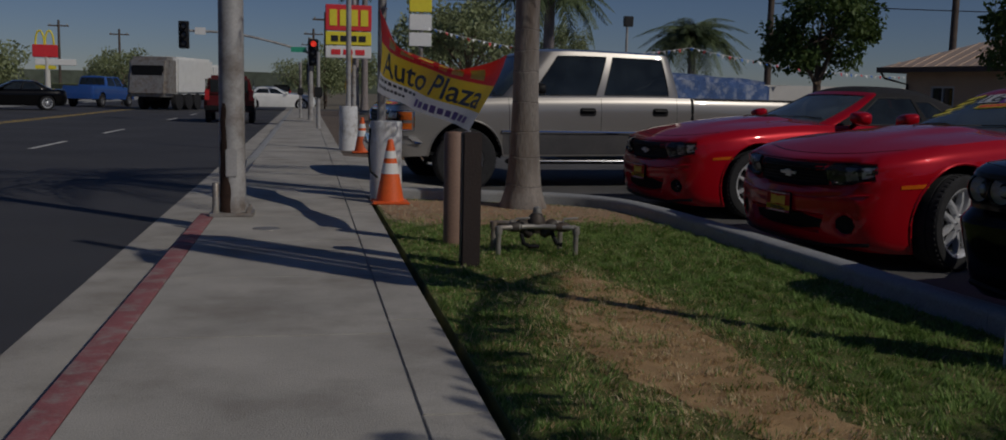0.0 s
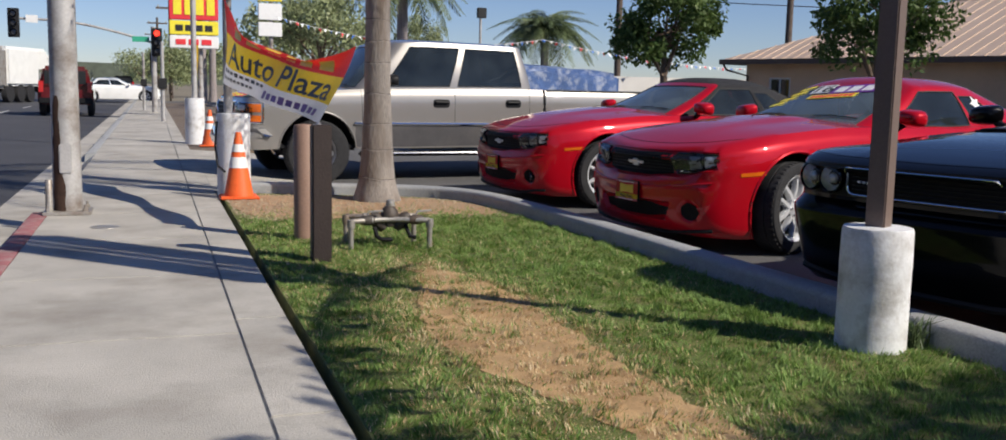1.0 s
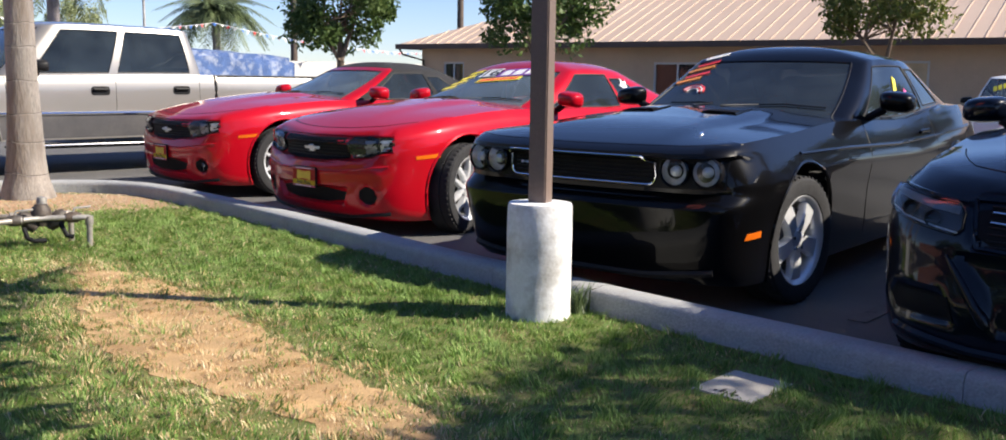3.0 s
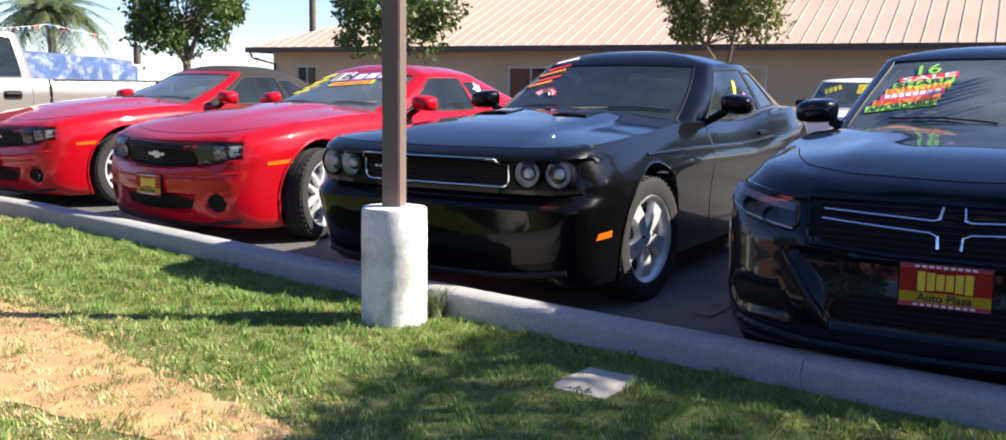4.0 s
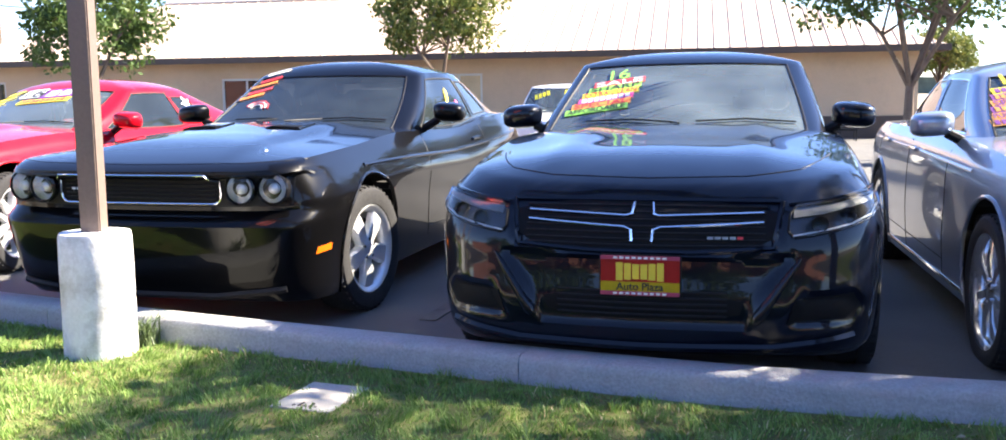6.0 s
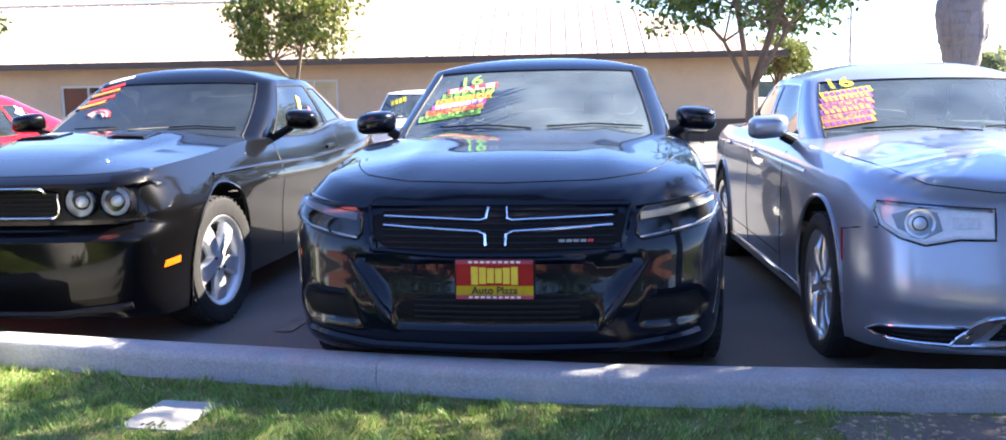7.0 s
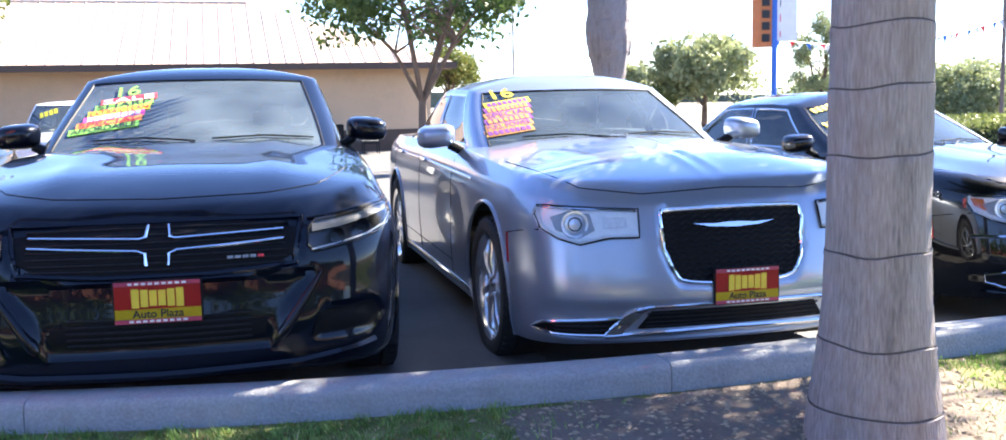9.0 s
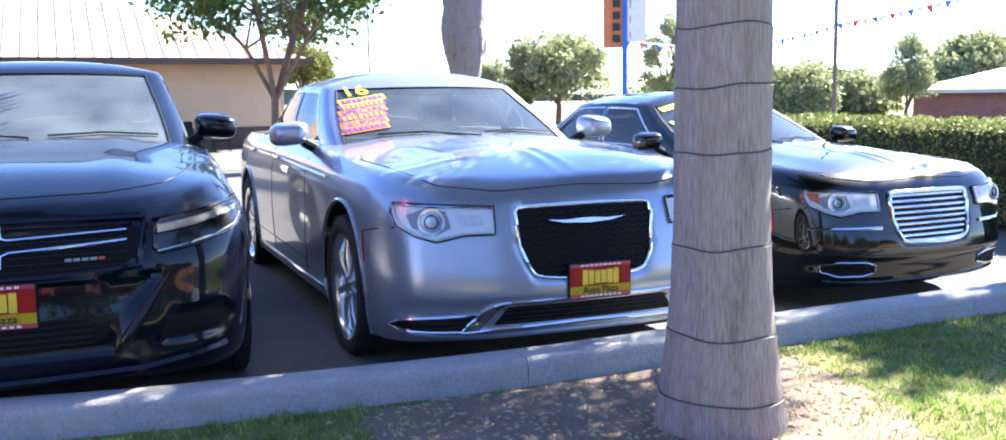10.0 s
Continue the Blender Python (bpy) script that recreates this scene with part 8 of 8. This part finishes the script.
# red utility wagon seen from behind
def suv(name, label, x, y, deg, pm):
    root = thing(name, label, "car", turned(x, y, deg), "street vehicles")
    part("body", box_bm(-0.92, 0.92, 0, 4.6, 0.42, 1.08, 0.12), pm, root)
    cab = box_bm(-0.86, 0.86, 0.05, 3.3, 1.0, 1.78, 0.10)
    for v in cab.verts:
        if v.co.z > 1.5:
            v.co.x *= 0.86
            if v.co.y > 2:
                v.co.y -= 0.5
    part("cabin", cab, pm, root)
    part("rear_window", box_bm(-0.68, 0.68, 0.035, 0.06, 1.15, 1.62, 0.0), "dark_glass_solid", root)
    for sg in (-1, 1):
        part("side_window", prism([(0.4, 1.15), (2.9, 1.15), (2.45, 1.65), (0.5, 1.65)], sg * 0.87 - 0.01, sg * 0.87 + 0.01, "x"), "dark_glass_solid", root, smooth=False)
        part("tail_light", box_bm(sg * 0.80 - 0.08, sg * 0.80 + 0.08, -0.01, 0.06, 0.85, 1.25, 0.01), "red_lens", root)
        for yy in (0.8, 3.7):
            part("wheel", lathe([(0.22, -0.11), (0.35, -0.10), (0.37, 0), (0.35, 0.10), (0.22, 0.11)], 20, "x", m=Matrix.Translation((sg * 0.80, yy, 0.37))), "rubber", root)
    part("bumper", box_bm(-0.90, 0.90, -0.10, 0.08, 0.45, 0.66, 0.04), "black_plastic", root)
    part("plate", box_bm(-0.16, 0.16, -0.02, 0.0, 0.80, 0.95), "white_band", root, smooth=False)
    return root


M["dark_glass_solid"] = mat("dark_glass_solid", (0.015, 0.017, 0.02), 0.08, 0, 0.05)
suv("utility_wagon", "dark red utility wagon driving away on the road", -2.85, 39.0, 2, "maroon_paint")
suv("utility_wagon", "dark small wagon far along the road", -2.3, 95.0, 1, "black_paint")
simple_vehicle("street_car", "white sedan crossing at the traffic lights", turned(0.6, 66.0, 182), big_sedan_spec, "white_paint")
bp_ = truck_spec("blue_paint")
build_car("pickup_truck", "blue crew-cab pickup truck on the road", "pickup truck", bp_, turned(-12.0, 70.0, -104), "street vehicles")
simple_vehicle("street_car", "dark sedan waiting on the road", turned(-17.0, 54.0, 20), charger_spec, "black_paint")

gt = thing("refuse_truck", "white refuse truck with a grey hopper at its rear", "truck", turned(-8.6, 60, -18), "street vehicles")
bm = box_bm(-1.25, 1.25, 0.6, 5.6, 0.9, 3.05, 0.15)
part("body", bm, "white_paint", gt)
hop = box_bm(-1.2, 1.2, -0.8, 0.7, 0.75, 3.0, 0.2)
for v in hop.verts:
    if v.co.z > 2 and v.co.y < 0:
        v.co.y += 0.35
part("hopper", hop, "galv", gt)
part("hopper_opening", box_bm(-0.95, 0.95, -0.62, -0.40, 1.9, 2.5, 0.05), "black_plastic", gt)
part("cab", box_bm(-1.15, 1.15, 5.8, 7.6, 0.8, 2.75, 0.15), "white_paint", gt)
part("chassis", box_bm(-0.5, 0.5, 0, 7.4, 0.55, 0.92, 0.02), "black_plastic", gt)
for sx in (-1.0, 1.0):
    for yy in (1.0, 2.3, 3.5, 6.6):
        part("wheel", lathe([(0.3, -0.16), (0.48, -0.15), (0.5, 0), (0.48, 0.15), (0.3, 0.16)], 20, "x", m=Matrix.Translation((sx, yy, 0.5))), "rubber", gt)

# traffic signals
M["signal_black"] = mat("signal_black", (0.012, 0.012, 0.012), 0.5, 0, 0.1)


def glow(name, col, k):
    m = bpy.data.materials.new(name)
    m.use_nodes = True
    b = m.node_tree.nodes["Principled BSDF"]
    b.inputs["Base Color"].default_value = (*col, 1)
    b.inputs["Emission Color"].default_value = (*col, 1)
    b.inputs["Emission Strength"].default_value = k
    return m


RED_GLOW = glow("red_light", (1.0, 0.05, 0.03), 2.0)
M["sign_green"] = mat("sign_green", (0.03, 0.35, 0.22), 0.5, 0, 0.06)


def signal_head(root, x, y, z, s=1.0, lit=True):
    hd = part("signal_head", box_bm(x - 0.19 * s, x + 0.19 * s, y, y + 0.2, z - 0.52 * s, z + 0.52 * s, 0.02), "signal_black", root)
    for k, m_ in ((0.33, RED_GLOW if lit else "dark_rim"), (0, "dark_rim"), (-0.33, "dark_rim")):
        part("lens", lathe([(0.11 * s, 0.0), (0.09 * s, -0.03), (0.001, -0.04)], 16, "y", caps=False, m=Matrix.Translation((x, y, z + k * s))), m_, hd)
        part("visor", lathe([(0.13 * s, 0.0), (0.13 * s, -0.14)], 14, "y", caps=False, m=Matrix.Translation((x, y, z + k * s))), "signal_black", hd)


ts = thing("traffic_signal", "traffic signal mast with arm and red lights", "traffic light", Matrix.Translation((0.15, 40.5, 0)))
part("mast", lathe([(0.11, 0), (0.09, 3.2)], 12), "pole_steel", ts)
part("arm", tube(chaikin([(0, 0, 2.6), (-1.4, 0, 3.0), (-3.0, 0, 3.30), (-4.7, 0, 3.32)], 2, False), 0.045), "pole_steel", ts)
signal_head(ts, -4.75, -0.2, 3.15, 1.0, False)
signal_head(ts, 0.12, -0.3, 2.62)
signal_head(ts, 0.0, 4.5, 1.95, 0.8)
part("street_sign", box_bm(-0.75, -0.15, -0.15, -0.12, 2.62, 2.82), "sign_green", ts, smooth=False)
part("turn_sign", box_bm(-4.35, -3.95, -0.1, -0.07, 3.18, 3.45), "white_band", ts, smooth=False)
for k in range(2):
    pp = thing("signal_post", "short grey post with a pedestrian button at the crossing", "post", Matrix.Translation((0.35 - 0.6 * k, 31 + 12 * k, 0)), "signal posts")
    part("shaft", lathe([(0.06, 0), (0.05, 2.3)], 10), "pole_steel", pp)
    part("button_box", box_bm(-0.12, 0.12, -0.12, 0.02, 0.95, 1.25, 0.02), "signal_black", pp)

# dealer pole sign
ds = thing("pole_sign", "red, yellow and white dealer sign on a post", "sign", Matrix.Translation((1.45, 36.0, 0)))
part("post", lathe([(0.09, 0), (0.08, 6)], 10, m=Matrix.Translation((0.2, 0.3, 0))), "pole_steel", ds)
for z0, z1, m_ in ((3.25, 4.15, "sale_red"), (2.75, 3.22, "sale_yellow"), (2.30, 2.72, "sale_white")):
    part("panel", box_bm(-0.80, 0.80, 0.0, 0.16, z0, z1, 0.02), m_, ds, smooth=False)
for k in range(4):
    part("emblem_bar", box_bm(-0.66 + 0.36 * k, -0.40 + 0.36 * k, -0.02, 0.0, 3.42, 3.98), "sale_yellow", ds, smooth=False)
for k in range(4):
    part("emblem_bar", box_bm(-0.6 + 0.32 * k, -0.36 + 0.32 * k, -0.02, 0.0, 2.88, 3.08), "ink", ds, smooth=False)
for k in range(3):
    part("print_bar", box_bm(-0.6 + 0.42 * k, -0.28 + 0.42 * k, -0.02, 0.0, 2.42, 2.60), "sale_red", ds, smooth=False)
part("feather_flag", prism(chaikin([(0.02, 0.9), (0.14, 2.2), (0.10, 2.6), (-0.06, 2.2), (-0.12, 1.0)], 1), -0.01, 0.01, "y"), "banner_yellow", ds)
gs = thing("pole_sign", "tall yellow and white shop sign on a pole", "sign", Matrix.Translation((5.0, 45.0, 0)))
part("post", lathe([(0.10, 0), (0.09, 7)], 10), "pole_steel", gs)
for z0, z1, m_ in ((4.7, 5.6, "sale_yellow"), (3.9, 4.6, "sale_white"), (3.2, 3.8, "sale_white")):
    part("panel", box_bm(-0.55, 0.45, -0.2, -0.02, z0, z1, 0.02), m_, gs, smooth=False)
ms = thing("pole_sign", "far red and yellow restaurant sign on a pole", "sign", Matrix.Translation((-18.4, 78, -0.2)))
part("post", lathe([(0.2, 0), (0.18, 4)], 10), "window_white", ms)
part("panel", box_bm(-0.95, 0.75, -0.2, 0.1, 3.3, 4.2, 0.04), "sale_red", ms, smooth=False)
for k in range(2):
    part("emblem_arch", tube([(-0.75 + 0.65 * k + 0.32 + 0.30 * math.cos(a), -0.1, 4.2 + 1.0 * math.sin(a)) for a in [math.pi * q / 12 for q in range(13)]], 0.07), "sale_yellow", ms)
part("panel", box_bm(-0.8, 2.0, -0.15, 0.1, 2.75, 3.2, 0.03), "sale_white", ms, smooth=False)
part("panel", box_bm(-0.8, 0.6, -0.15, 0.1, 2.45, 2.72, 0.03), "sale_yellow", ms, smooth=False)

# utility poles and wires
M["wood_pole"] = mat("wood_pole", (0.10, 0.075, 0.06), 0.9, 0, 0.2, 3, 30)
for k, (x, y, h) in enumerate(((-27, 120, 8.5), (-21.5, 125, 8.0), (1.6, 88, 8), (0.8, 120, 8.5), (0.3, 160, 9), (19.5, 40.5, 9.5), (25.5, 36.5, 8))):
    up = thing("utility_pole", "weathered wooden utility pole with a crossarm", "utility pole", Matrix.Translation((x, y, -0.2)), "utility poles")
    part("shaft", lathe([(0.16, 0), (0.12, h)], 10), "wood_pole", up)
    part("crossarm", box_bm(-1.1, 1.1, -0.06, 0.06, h - 0.7, h - 0.55), "wood_pole", up, smooth=False)
    for q in (-0.9, 0.9):
        part("insulator", lathe([(0.05, 0), (0.06, 0.1), (0.03, 0.16)], 8, m=Matrix.Translation((q, 0, h - 0.55))), "galv", up)
for k, (a, b) in enumerate((((19.5, 40.5, 6.2), (60, 20, 7.5)), ((19.5, 40.5, 5.3), (60, 20, 6.2)), ((19.5, 40.5, 6.2), (-1, 55, 6.8)))):
    a, b = Vector(a), Vector(b)
    w = tube([a.lerp(b, t / 16) - Vector((0, 0, 0.9 * 4 * t / 16 * (1 - t / 16))) for t in range(17)], 0.02, seg=4)
    tagged(link_bm("overhead_wire", w, "rubber"), "sagging black overhead wire", "wire", "overhead wires")
sw = thing("flood_light", "flood light on a tall thin pole", "lamp", Matrix.Translation((12.3, 38.0, -0.2)))
part("pole", lathe([(0.06, 0), (0.05, 4.3)], 8), "pole_steel", sw)
part("lamp_head", box_bm(-0.14, 0.22, -0.1, 0.1, 4.1, 4.5, 0.02), "signal_black", sw)
# far kerb, pale wall and shrubs across the road
tagged(link_bm("kerb_far", box_bm(-16.9, -16.5, 20, 200, -0.2, 0.0), "kerb_concrete", smooth=False), "pale concrete kerb across the road", "kerb", kind="structure")
tagged(link_bm("pavement_far", box_bm(-20, -16.9, 20, 200, -0.2, -0.02), "concrete", smooth=False), "pale pavement across the road", "pavement", kind="structure")
hedge(-24, 70, -20, 150, 2.2, -0.2, 1.3, 9000, 63, "low shrubs across the road")
hills = bmesh.new()
rng = np.random.default_rng(9)
prev = None
for k in range(73):
    a = 2 * math.pi * k / 72
    h_ = 9 + 5 * math.sin(a * 5) + 3 * rng.random()
    cur = [hills.verts.new((850 * math.cos(a), 850 * math.sin(a), -1)), hills.verts.new((850 * math.cos(a), 850 * math.sin(a), h_))]
    if prev:
        hills.faces.new((prev[0], cur[0], cur[1], prev[1]))
    prev = cur
tagged(link_bm("backdrop", hills, mat("far_woods", (0.10, 0.12, 0.09), 0.9, 0, 0.25, 0.02, 0.2)), "hazy far line of trees on the horizon", "backdrop", kind="structure")
# plain unseen wall behind the camera, added for reflections and bounced light
tagged(link_bm("boundary_wall", box_bm(-27, -26.6, -60, 40, -0.2, 4.5), "brick_wall", smooth=False), "plain brick wall across the road", "wall", kind="structure")
